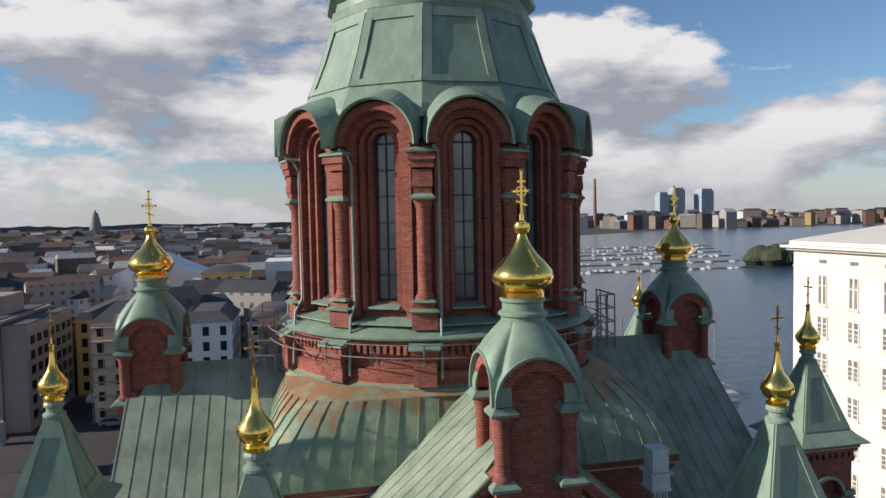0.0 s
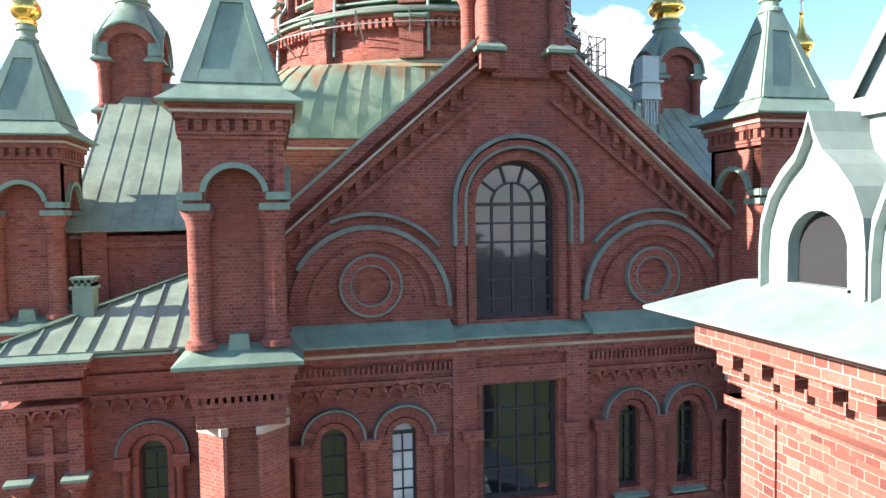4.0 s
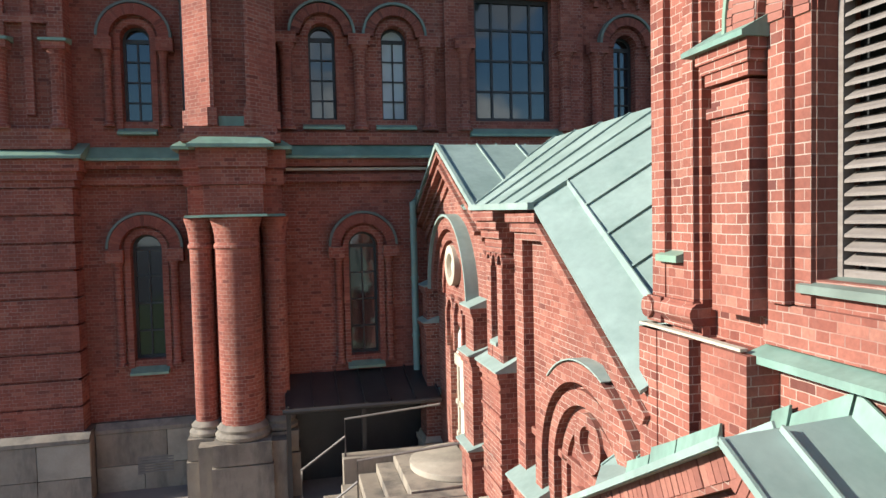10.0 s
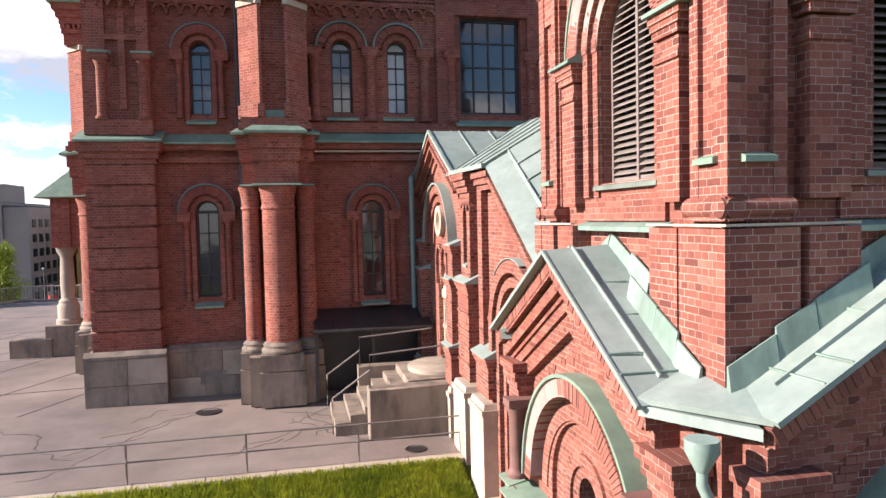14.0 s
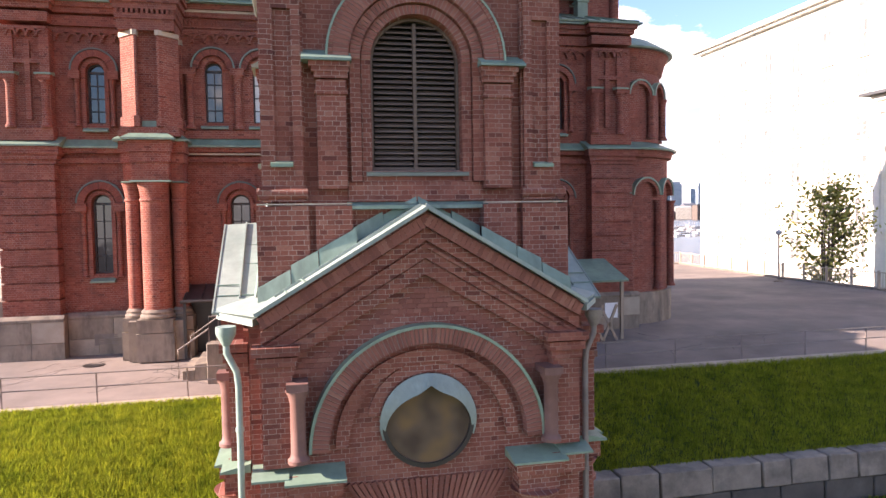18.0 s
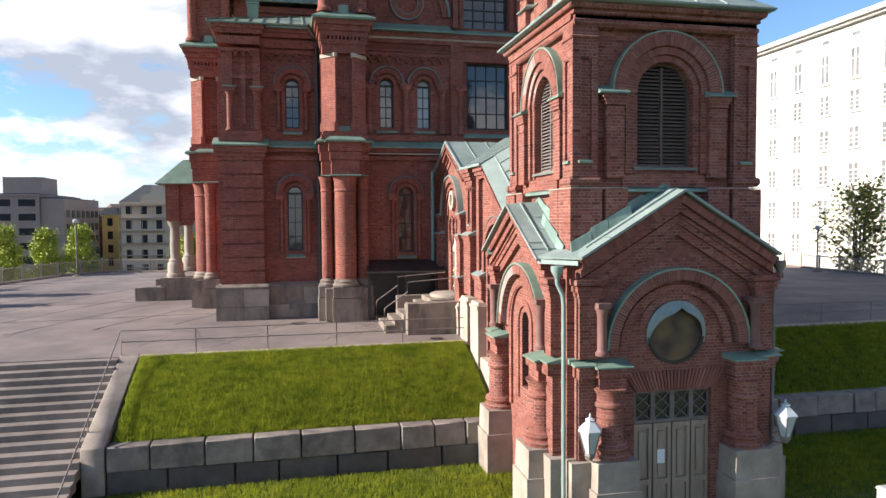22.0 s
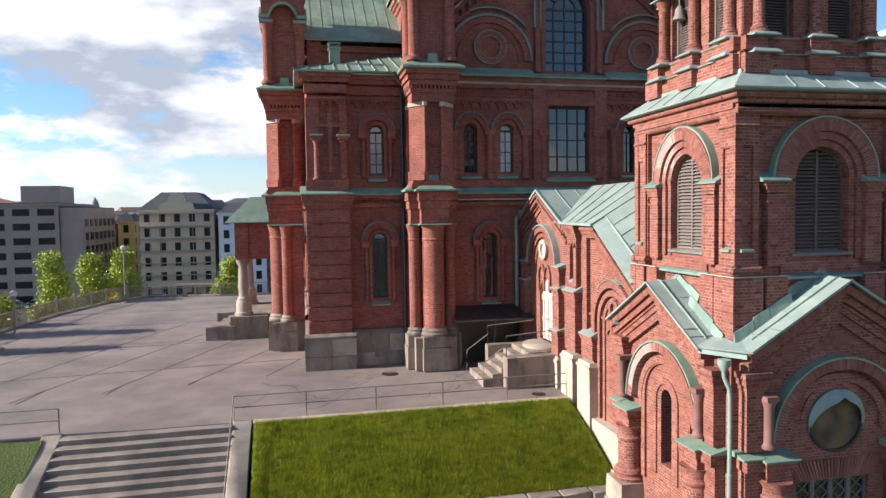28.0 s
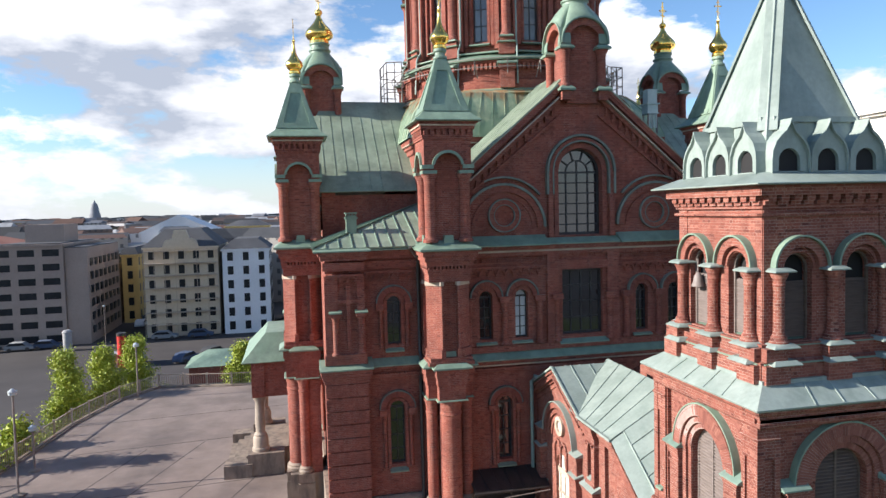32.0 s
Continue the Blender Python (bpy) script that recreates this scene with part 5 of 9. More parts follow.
for h, z0, z1 in ((0.26, 23.62, 23.85), (0.30, 23.85, 24.1), (0.28, 24.1, 24.35), (0.34, 24.4, 24.62), (0.40, 24.62, 24.84)):
    box(bm, -h, h, -5.05 - h, -4.5, z0, z1)
bay["pier"] = pieces(bm, BRICK, "drum_pier")
bm = bmesh.new()
square_lathe(bm, [(0.34, 20.5), (0.34, 20.54), (0.26, 20.6)], 0, -5.05)
square_lathe(bm, [(0.35, 23.5), (0.36, 23.56), (0.26, 23.66)], 0, -5.05)
square_lathe(bm, [(0.46, 24.84), (0.47, 24.9), (0.2, 25.02)], 0, -5.05)
square_lathe(bm, [(0.44, 20.22), (0.45, 20.26), (0.32, 20.32)], 0, -5.0)
bay["caps"] = pieces(bm, COPPER, "copper_cap")
for k in range(12):
    md = T(0, CY, 0) @ RZ(30 * k)
    b = put("drum_bay", bay["wall"][0], church, md)
    [put("arch_order", me, b) for me in bay["wall"][1:]]
    put("window_sill", bay["sill"], b)
    put("arch_hood", bay["hood"], church, md, "rounded copper arch hood")
    window(church, md, 0, 0.36, 20.45, 25.2, -4.45, True, 2, 6, 0.04, GLASS_PALE, name="drum_window")
    mp = T(0, CY, 0) @ RZ(30 * k + 15)
    p = put("drum_pier", bay["pier"][0], church, mp)
    [put("pier_course", me, p) for me in bay["pier"][1:]]
    [put("copper_cap", me, p) for me in bay["caps"]]
    bm = bmesh.new()
    tube(bm, [(0.36, -5.55, 25.0), (0.44, -5.3, 24.85), (0.46, -5.1, 24.5), (0.46, -5.1, 20.4), (0.48, -5.35, 20.0), (0.48, -5.45, 18.3)], 0.045, 7)
    part("downpipe", bm, PIPE, church, "", mp)
# tent roof of the drum: twelve facets with raised borders
tent = [(5.0, 25.9), (4.95, 26.3), (4.55, 27.0), (4.1, 28.1), (3.72, 29.2), (3.58, 29.7)]
bm = bmesh.new()
lathe(bm, tent, 12, 0, CY, 15)
tr = part("tent_roof", bm, COPPER, church, "twelve-sided patinated copper tent roof", sharp=12)
bm = bmesh.new()
lift = Vector((0, -0.05, 0.02))


def on_facet(f, z):
    """A place on one facet: f from -1 to 1 across it, z up it."""
    r = [r0 + (r1 - r0) * (z - z0) / (z1 - z0) for (r0, z0), (r1, z1) in zip(tent, tent[1:]) if z0 <= z <= z1][0]
    return Vector((f * r * math.sin(radians(15)), -r * math.cos(radians(15)), z))


for k in range(12):
    R = T(0, CY, 0) @ RZ(30 * k)
    bars = [((-0.995, 27.0), (-0.76, 27.0), (-0.74, 28.1), (-0.995, 28.1)), ((-0.995, 28.1), (-0.74, 28.1), (-0.72, 29.45), (-0.995, 29.45)),
            ((0.76, 27.0), (0.995, 27.0), (0.995, 28.1), (0.74, 28.1)), ((0.74, 28.1), (0.995, 28.1), (0.995, 29.45), (0.72, 29.45)),
            ((-0.72, 29.15), (0.72, 29.15), (0.72, 29.45), (-0.72, 29.45)), ((-0.75, 27.0), (0.75, 27.0), (0.75, 27.2), (-0.75, 27.2))]
    for bar in bars:
        p = [on_facet(f, z) for f, z in bar]
        hexa(bm, [R @ (v - lift * 0.2) for v in p] + [R @ (v + lift) for v in p])
part("raised_border", bm, COPPER, tr)
bm = bmesh.new()
lathe(bm, [(3.62, 29.6), (3.66, 29.85), (3.5, 29.95), (3.5, 30.2), (3.75, 30.3), (3.78, 30.42), (3.4, 30.5)], 12, 0, CY, 15)
lathe(bm, [(3.3, 31.6), (3.3, 31.7), (0.2, 33.2)], 12, 0, CY, 15)
part("lantern_cornice", bm, COPPER, church)
bm = bmesh.new()
lathe(bm, [(3.0, 30.4), (3.0, 31.65)], 12, 0, CY, 15)
part("lantern_wall", bm, FRAME, church)
for k in range(24):
    bm = bmesh.new()
    a = radians(15 * k)
    box(bm, 3.55 * math.cos(a) - 0.04, 3.55 * math.cos(a) + 0.04, CY + 3.55 * math.sin(a) - 0.04, CY + 3.55 * math.sin(a) + 0.04, 30.42, 31.3)
    part("lantern_baluster", bm, COPPER, church)
# iron gallery round the foot of the drum
bm = bmesh.new()
for k in range(48):
    a, b = math.tau * k / 48, math.tau * (k + 1) / 48
    for z, r in ((19.0, 5.95), (19.38, 6.0)):
        rib(bm, (r * math.cos(a), CY + r * math.sin(a), z), (r * math.cos(b), CY + r * math.sin(b), z), 0.025, 0.03)
    if k % 2 == 0:
        rib(bm, (5.3 * math.cos(a), CY + 5.3 * math.sin(a), 18.6), (5.9 * math.cos(a), CY + 5.9 * math.sin(a), 19.35), 0.04, 0.04)
        rib(bm, (5.9 * math.cos(a), CY + 5.9 * math.sin(a), 18.7), (5.9 * math.cos(a), CY + 5.9 * math.sin(a), 19.4), 0.035, 0.035)
part("iron_gallery", bm, IRON, church, "dark iron bracket gallery")
for sx in (-1, 1):
    bm = bmesh.new()
    for z in (18.5, 19.0, 19.5):
        tube(bm, [(sx * 5.7, CY - 1.4, z), (sx * 6.5, CY - 1.2, z), (sx * 6.6, CY + 0.6, z), (sx * 5.7, CY + 0.8, z)], 0.025, 6)
    for dx, dy in ((5.75, -1.4), (6.1, -1.3), (6.5, -1.2), (6.55, -0.5), (6.6, 0.2), (6.6, 0.6), (6.2, 0.7)):
        rib(bm, (sx * dx, CY + dy, 18.0), (sx * dx, CY + dy, 20.0), 0.04, 0.04)
    tube(bm, [(sx * 5.75, CY - 1.4, 20.0), (sx * 6.5, CY - 1.2, 20.0), (sx * 6.6, CY + 0.6, 20.0)], 0.03, 6)
    part("iron_cage", bm, IRON, church, "iron railing of the roof stair")


# small cupolas on the gable ridges
def loft_ogee(bm, half=1.02, r0=0.98, zc=18.95, r1=0.5, z1=20.6, rows=9, n=14):
    """A roof that grows from four round arches into a round neck."""
    base = []
    for f in range(4):
        for k in range(n):
            a = math.pi - math.pi * k / n
            base.append(RZ(90 * f) @ Vector((r0 * math.cos(a), -half, zc + r0 * math.sin(a))))
    rings = []
    for j in range(rows + 1):
        s = j / rows
        ring = []
        for p in base:
            ang = math.atan2(p.y, p.x)
            q = Vector((r1 * math.cos(ang), r1 * math.sin(ang), z1))
            h = (p.z - zc) / r0
            out = math.sin(math.pi * s) * 0.10 * (1 - h)
            f = s ** (0.72 + 0.5 * h)
            v = Vector((p.x + (q.x - p.x) * f, p.y + (q.y - p.y) * f, p.z + (q.z - p.z) * s))
            ring.append(bm.verts.new(v + Vector((math.cos(ang), math.sin(ang), 0)) * out))
        rings.append(ring)
    m = len(base)
    for a, b in zip(rings, rings[1:]):
        for k in range(m):
            bm.faces.new((a[k], a[(k + 1) % m], b[(k + 1) % m], b[k]))


def cupola_meshes():
    s = {}
    bm = bmesh.new()
    box(bm, -0.66, 0.66, -0.66, 0.66, 16.6, 19.7)
    for k in range(4):
        t = bmesh.new()
        arch_ring(t, 0, 18.95, 0.66, 0.95, -0.93, -0.6, 0, 180, 18)
        t.transform(RZ(90 * k))
        me = bpy.data.meshes.new("t")
        t.to_mesh(me)
        t.free()
        bm.from_mesh(me)
        bpy.data.meshes.remove(me)
    for sx in (-1, 1):
        for sy in (-1, 1):
            box(bm, sx * 0.78 - 0.2, sx * 0.78 + 0.2, sy * 0.78 - 0.2, sy * 0.78 + 0.2, 16.7, 17.2)
    s["body"] = pieces(bm, BRICK, "cupola_body")
    cols = []
    for sx in (-1, 1):
        for sy in (-1, 1):
            bm = bmesh.new()
            colonnette(bm, sx * 0.78, sy * 0.78, 0.17, 17.2, 18.68, 14)
            cols.append(mesh_of(bm, BRICK, "cupola_column"))
    s["cols"] = cols
    bm = bmesh.new()
    for sx in (-1, 1):
        for sy in (-1, 1):
            square_lathe(bm, [(0.30, 18.68), (0.31, 18.74), (0.2, 18.86)], sx * 0.78, sy * 0.78)
            square_lathe(bm, [(0.32, 17.05), (0.33, 17.12), (0.2, 17.25)], sx * 0.78, sy * 0.78)
    for k in range(4):
        t = bmesh.new()
        arch_ring(t, 0, 18.95, 0.93, 0.99, -1.05, -0.6, -4, 184, 24)
        t.transform(RZ(90 * k))
        me = bpy.data.meshes.new("t")
        t.to_mesh(me)
        t.free()
        bm.from_mesh(me)
        bpy.data.meshes.remove(me)
    loft_ogee(bm)
    lathe(bm, [(0.5, 20.55), (0.5, 20.68), (0.56, 20.72), (0.56, 20.78), (0.47, 20.84), (0.47, 21.0), (0.52, 21.04), (0.52, 21.1), (0.4, 21.14)], 20, 0, 0, 0)
    s["roof"] = pieces(bm, COPPER, "ogee_roof", 30)
    bm = bmesh.new()
    lathe(bm, [(0.45, 21.08), (0.5, 21.12), (0.5, 21.24), (0.44, 21.28), (0.6, 21.36), (0.69, 21.46), (0.72, 21.58), (0.68, 21.72), (0.54, 21.9), (0.36, 22.08), (0.22, 22.28), (0.13, 22.45), (0.1, 22.56)], 16)
    lathe(bm, [(0.08, 22.52), (0.16, 22.58), (0.2, 22.68), (0.17, 22.79), (0.06, 22.86), (0.05, 23.0)], 14)
    s["onion"] = mesh_of(bm, GOLD, "onion_dome", 40)
    bm = bmesh.new()
    box(bm, -0.03, 0.03, -0.02, 0.02, 22.85, 24.0)
    box(bm, -0.2, 0.2, -0.02, 0.02, 23.5, 23.55)
    box(bm, -0.1, 0.1, -0.02, 0.02, 23.72, 23.76)
    rib(bm, (-0.13, 0, 23.3), (0.13, 0, 23.2), 0.04, 0.045)
    arch_ring(bm, 0, 23.52, 0.1, 0.13, -0.015, 0.015, 0, 360, 14)
    for x, z in ((-0.2, 23.525), (0.2, 23.525), (0, 24.0)):
        lathe(bm, [(0.006, z - 0.05), (0.05, z), (0.006, z + 0.05)], 8, x, 0)
    s["cross"] = mesh_of(bm, GOLD, "orthodox_cross")
    return s


CUP = cupola_meshes()
for cx, cyy in ((0.06, 1.15), (-9.74, CY), (9.66, CY)):
    mc = T(cx, cyy, 0)
    b = put("cupola_body", CUP["body"][0], church, mc, "open brick cupola on the gable ridge")
    [put("cupola_arch", me, b) for me in CUP["body"][1:]]
    for me in CUP["cols"]:
        put("cupola_column", me, b)
    r = put("ogee_roof", CUP["roof"][0], church, mc, "ogee copper cupola roof")
    [put("copper_cap", me, r) for me in CUP["roof"][1:]]
    put("onion_dome", CUP["onion"], r, IDENT, "gilded onion dome")
    put("orthodox_cross", CUP["cross"], r, IDENT, "gilded orthodox cross")

# portico of the west door
bm = bmesh.new()
for y in (8.6, 13.0):
    lathe(bm, [(0.42, 1.05), (0.42, 1.2), (0.36, 1.25), (0.36, 1.7), (0.30, 1.78), (0.31, 1.86), (0.22, 1.96), (0.24, 2.4), (0.21, 3.25), (0.20, 3.4), (0.30, 3.6), (0.34, 3.75)], 16, -13.3, y)
part("portico_column", bm, WARM_STONE, church, "squat pale stone portico column")
bm = bmesh.new()
wall(bm, 8.1, 13.5, 3.75, 5.5, 0, 0.6, [(10.8, 1.9, 3.75, 3.5, True)])
bm.transform(T(-13.0, 0, 0) @ RZ(90))
box(bm, -13.6, -10.4, 8.2, 8.7, 3.75, 5.5)
box(bm, -13.6, -10.4, 12.9, 13.4, 3.75, 5.5)
part("portico_wall", bm, BRICK, church)
bm = bmesh.new()
slab(bm, [(-14.0, 7.8, 5.5), (-14.0, 13.8, 5.5), (-12.9, 12.6, 6.7), (-12.9, 9.0, 6.7)], 0.06)
slab(bm, [(-14.0, 7.8, 5.5), (-12.9, 9.0, 6.7), (-10.6, 9.0, 6.7), (-10.6, 7.8, 5.5)], 0.06)
slab(bm, [(-12.9, 9.0, 6.7), (-12.9, 12.6, 6.7), (-10.6, 12.6, 6.7), (-10.6, 9.0, 6.7)], 0.06)
part("portico_roof", bm, COPPER, church)
for k in range(6):
    bm = bmesh.new()
    box(bm, -15.0 + 0.32 * k, -15.0 + 0.32 * (k + 1) if k < 5 else -12.0, 8.9, 12.7, 0.0, 0.17 * (k + 1))
    part("portico_step", bm, GRANITE, church)
bm = bmesh.new()
for y in (7.9, 12.8):
    box(bm, -15.0, -13.7, y, y + 0.9, 0, 0.62)
    box(bm, -13.9, -12.2, y + 0.1, y + 1.0, 0, 1.05)
part("portico_plinth", bm, GRANITE, church)

# ---- bell tower ----
BX, BY, GZ = 0.07, -10.72, -2.75
tower = thing("bell_tower", (BX, BY, GZ), "square red brick bell tower with a copper tent roof", "bell tower")
# front, west, east, back; the tower is a little shorter from front to back than across
SIDES = [T(BX, BY, 0), T(BX, BY - 0.06, 0) @ RZ(-90) @ Matrix.Diagonal((0.965, 1, 1, 1)), T(BX, BY - 0.06, 0) @ RZ(90) @ Matrix.Diagonal((0.965, 1, 1, 1)), T(BX, BY - 0.12, 0) @ RZ(180)]
# per side: half width of the porch gable, height of its roof's apex, slope, shift of its axis
GABLE = [(2.27, 4.33, 0.595, 0.0), (2.20, 4.11, 0.545, -0.22), (2.20, 4.11, 0.545, 0.22), (2.27, 4.33, 0.595, 0.0)]


# porch storey
bm = bmesh.new()
box(bm, -2.30, 2.30, -2.30, 2.30, GZ, 2.9)
bm.transform(T(BX, BY, 0))
for f in list(bm.faces):
    if f.calc_center_median().y < BY - 2.2 or f.calc_center_median().x < BX - 2.2:
        bm.faces.remove(f)
part("porch_core", bm, BRICK_TOWER, tower)
for s in (-1, 1):
    for q in (-1, 1):
        bm = bmesh.new()
        box(bm, BX + s * 2.18 - 0.2, BX + s * 2.18 + 0.2, BY + q * 2.18 - 0.2, BY + q * 2.18 + 0.2, GZ, 2.86)
        part("corner_pier", bm, BRICK_TOWER, tower)
        bm = bmesh.new()
        slab(bm, [(BX + s * 2.86, BY + q * 1.84, 2.96), (BX + s * 2.25, BY + q * 2.80, 2.98), (BX + s * 2.02, BY + q * 2.15, 3.16), (BX + s * 2.2, BY + q * 1.6, 3.14)], 0.05)
        slab(bm, [(BX + s * 2.83, BY + q * 1.9, 2.905), (BX + s * 2.3, BY + q * 2.76, 2.905), (BX + s * 2.1, BY + q * 2.2, 2.9), (BX + s * 2.3, BY + q * 1.7, 2.9)], 0.09)
        part("corner_flashing", bm, COPPER_PALE, tower, "copper sheet on the porch corner")
for i, M in enumerate(SIDES):
    bm = bmesh.new()
    if i == 0:
        wall(bm, -2.2, 2.2, 0.55, 2.6, -2.46, -2.0, [])
        ops = [(0, 0.90, GZ, 0.1, False)]
        wall(bm, -2.2, 2.2, GZ, 0.55, -2.46, -2.0, ops)
    else:
        wall(bm, -2.2, 2.2, GZ, 2.6, -2.46, -2.0, [(0.0, 0.24, -0.3, 1.3, True)] if i == 1 else [])
    gh, ga, gs, go = GABLE[i]
    prism(bm, [(-2.2, 2.6), (2.2, 2.6), (2.2, ga - 0.11 - (2.2 - go) * gs), (go, ga - 0.11), (-2.2, ga - 0.11 - (2.2 + go) * gs)], -2.46, -2.0)
    part("porch_wall", bm, BRICK_TOWER, tower, "weathered red brick porch wall", M)
    MG = M @ T(go, 0, 0)
    # stepped raking bands under the roof: top and foot below the apex, front
    for top, foot, yf in ((0.06, 0.09, -2.74), (0.092, 0.262, -2.77), (0.264, 0.29, -2.66), (0.292, 0.455, -2.69), (0.457, 0.50, -2.595), (0.502, 0.555, -2.64), (0.557, 0.70, -2.605), (0.702, 0.72, -2.55), (0.722, 0.93, -2.565)):
        bm = bmesh.new()
        hb = gh - 0.06
        prism(bm, [(-hb, ga - foot - hb * gs), (0, ga - foot), (hb, ga - foot - hb * gs), (hb, ga - top - hb * gs), (0, ga - top), (-hb, ga - top - hb * gs)], yf, -2.44)
        part("raking_course", bm, BRICK_TOWER, tower, "", MG)
    bm = bmesh.new()
    # big arch and its inner orders
    arch_ring(bm, 0.03, 1.06, 1.40, 1.62, -2.66, -2.44, 0, 180, 28)
    arch_ring(bm, 0.03, 1.06, 1.12, 1.30, -2.54, -2.44, 0, 180, 28)
    for s in (-1, 1):
        for q, (zz, oo) in enumerate(((2.14, 0.03), (2.26, 0.07), (2.40, 0.11))):
            box(bm, s * 2.02 - 0.20 - oo, s * 2.02 + 0.20 + oo, -2.66 - oo, -2.4, zz + 0.004, zz + 0.12)
        box(bm, s * 1.55 - 0.35, s * 1.55 + 0.35, -2.86, -2.44, 0.55, 0.74)
        box(bm, s * 1.55 - 0.30, s * 1.55 + 0.30, -2.8, -2.44, 0.30, 0.55)
        box(bm, s * 2.02 - 0.20, s * 2.02 + 0.20, -2.66, -2.4, 0.9, 2.14)
        box(bm, s * 2.02 - 0.24, s * 2.02 + 0.24, -2.74, -2.4, 0.5, 0.8)
        box(bm, s * 2.02 - 0.20, s * 2.02 + 0.20, -2.62, -2.4, -1.2, 0.5)
    if i == 1:
        arch_order(bm, 0.0, -0.9, 1.2, 0.95, 1.12, -2.52, -2.44, 22)
        arch_order(bm, 0.0, -0.6, 1.25, 0.42, 0.56, -2.50, -2.44, 16)
    part("porch_mouldings", bm, BRICK_TOWER, tower, "", M)
    bm = bmesh.new()
    arch_ring(bm, 0.03, 1.06, 1.618, 1.66, -2.70, -2.42, 0, 180, 28)
    for s in (-1, 1):
        ledge(bm, s * 1.55 - 0.40, s * 1.55 + 0.40, -2.92, -2.42, 0.76, 0.10, 0.03)
        ledge(bm, s * 2.13 - 0.24, s * 2.13 + 0.24, -2.80, -2.4, 0.80, 0.09, 0.03)
    part("copper_arch_trim", bm, COPPER, tower, "green copper arch trim", M)
    for s in (-1, 1):
        bm = bmesh.new()
        lathe(bm, [(0.40, -1.12), (0.42, -1.04), (0.36, -0.98), (0.40, -0.9), (0.38, -0.84), (0.30, -0.78), (0.29, -0.1), (0.33, -0.06), (0.33, 0.0), (0.29, 0.04), (0.28, 0.16), (0.36, 0.3)], 20, s * 1.55, -2.62)
        part("porch_column", bm, BRICK_TOWER, tower, "", M)
        bm = bmesh.new()
        box(bm, s * 1.55 - 0.5, s * 1.55 + 0.5, -3.12, -2.4, GZ, -1.72)
        box(bm, s * 1.55 - 0.46, s * 1.55 + 0.46, -3.08, -2.4, -1.72, -1.12, 0.02, 0.02)
        box(bm, s * 2.18 - 0.24, s * 2.18 + 0.24, -2.74, -2.3, GZ, -1.2)
        part("granite_pedestal", bm, WARM_STONE, tower, "", M)
        bm = bmesh.new()
        colonnette(bm, s * 1.76, -2.72, 0.10, 0.98, 1.95)
        box(bm, s * 1.76 - 0.14, s * 1.76 + 0.14, -2.86, -2.44, 1.95, 2.05)
        part("small_column", bm, PORPHYRY, tower, "small dull-purple stone column", M)
    # gable roof: a sheet slope with a thin drip edge, one standing seam along it, cross welts, and upright flashing on the tower wall
    for s in (-1, 1):
        bm = bmesh.new()
        slab(bm, [(s * gh, -2.87, ga - gh * gs), (0, -2.87, ga), (0, -2.0, ga + 0.05), (s * gh, -2.0, ga - gh * gs + 0.05)], 0.04)
        ob = part("porch_roof_slope", bm, COPPER_PALE, tower, "green copper porch roof", MG)
        bm = bmesh.new()
        rib(bm, (s * gh, -2.875, ga - gh * gs - 0.012), (0.0, -2.875, ga - 0.012), 0.022, 0.046)
        part("drip_edge", bm, COPPER_PALE, ob)
        bm = bmesh.new()
        rib(bm, (s * (gh - 0.25), -2.53, ga - (gh - 0.25) * gs + 0.035), (s * 0.03, -2.53, ga + 0.03), 0.018, 0.04)
        part("standing_seam", bm, COPPER_PALE, ob)
        for xw, ya, yb in ((0.62, -2.5, -2.2), (1.12, -2.5, -2.2), (1.86, -2.86, -2.2), (1.62, -2.86, -2.55)):
            bm = bmesh.new()
            zw = ga - xw * gs
            rib(bm, (s * xw, ya, zw + 0.012), (s * (xw + 0.05), yb, zw + 0.02), 0.022, 0.016)
            part("welt", bm, COPPER_OLD, ob)
        # the wall steps forward at its piers, and the flashing with it
        for xa, xb, wy, up in ((0.012, 0.50, -2.02, 0.16), (0.505, 0.93, -2.03, 0.24), (0.90, 1.42, -2.245, 0.25), (1.43, 1.80, -2.25, 0.27), (1.81, gh - 0.02, -2.262, 0.24)):
            bm = bmesh.new()
            za, zb = ga - xa * gs + 0.03, ga - xb * gs + 0.03
            ua, ub = up * 0.9, up
            hexa(bm, [(s * xa, wy - 0.07, za - 0.03), (s * xb, wy - 0.07, zb - 0.03), (s * xb, wy, zb - 0.03), (s * xa, wy, za - 0.03),
                      (s * xa, wy - 0.018, za + ua), (s * xb, wy - 0.018, zb + ub), (s * xb, wy, zb + ub), (s * xa, wy, za + ua)])
            part("flashing_plate", bm, COPPER_OLD, ob)

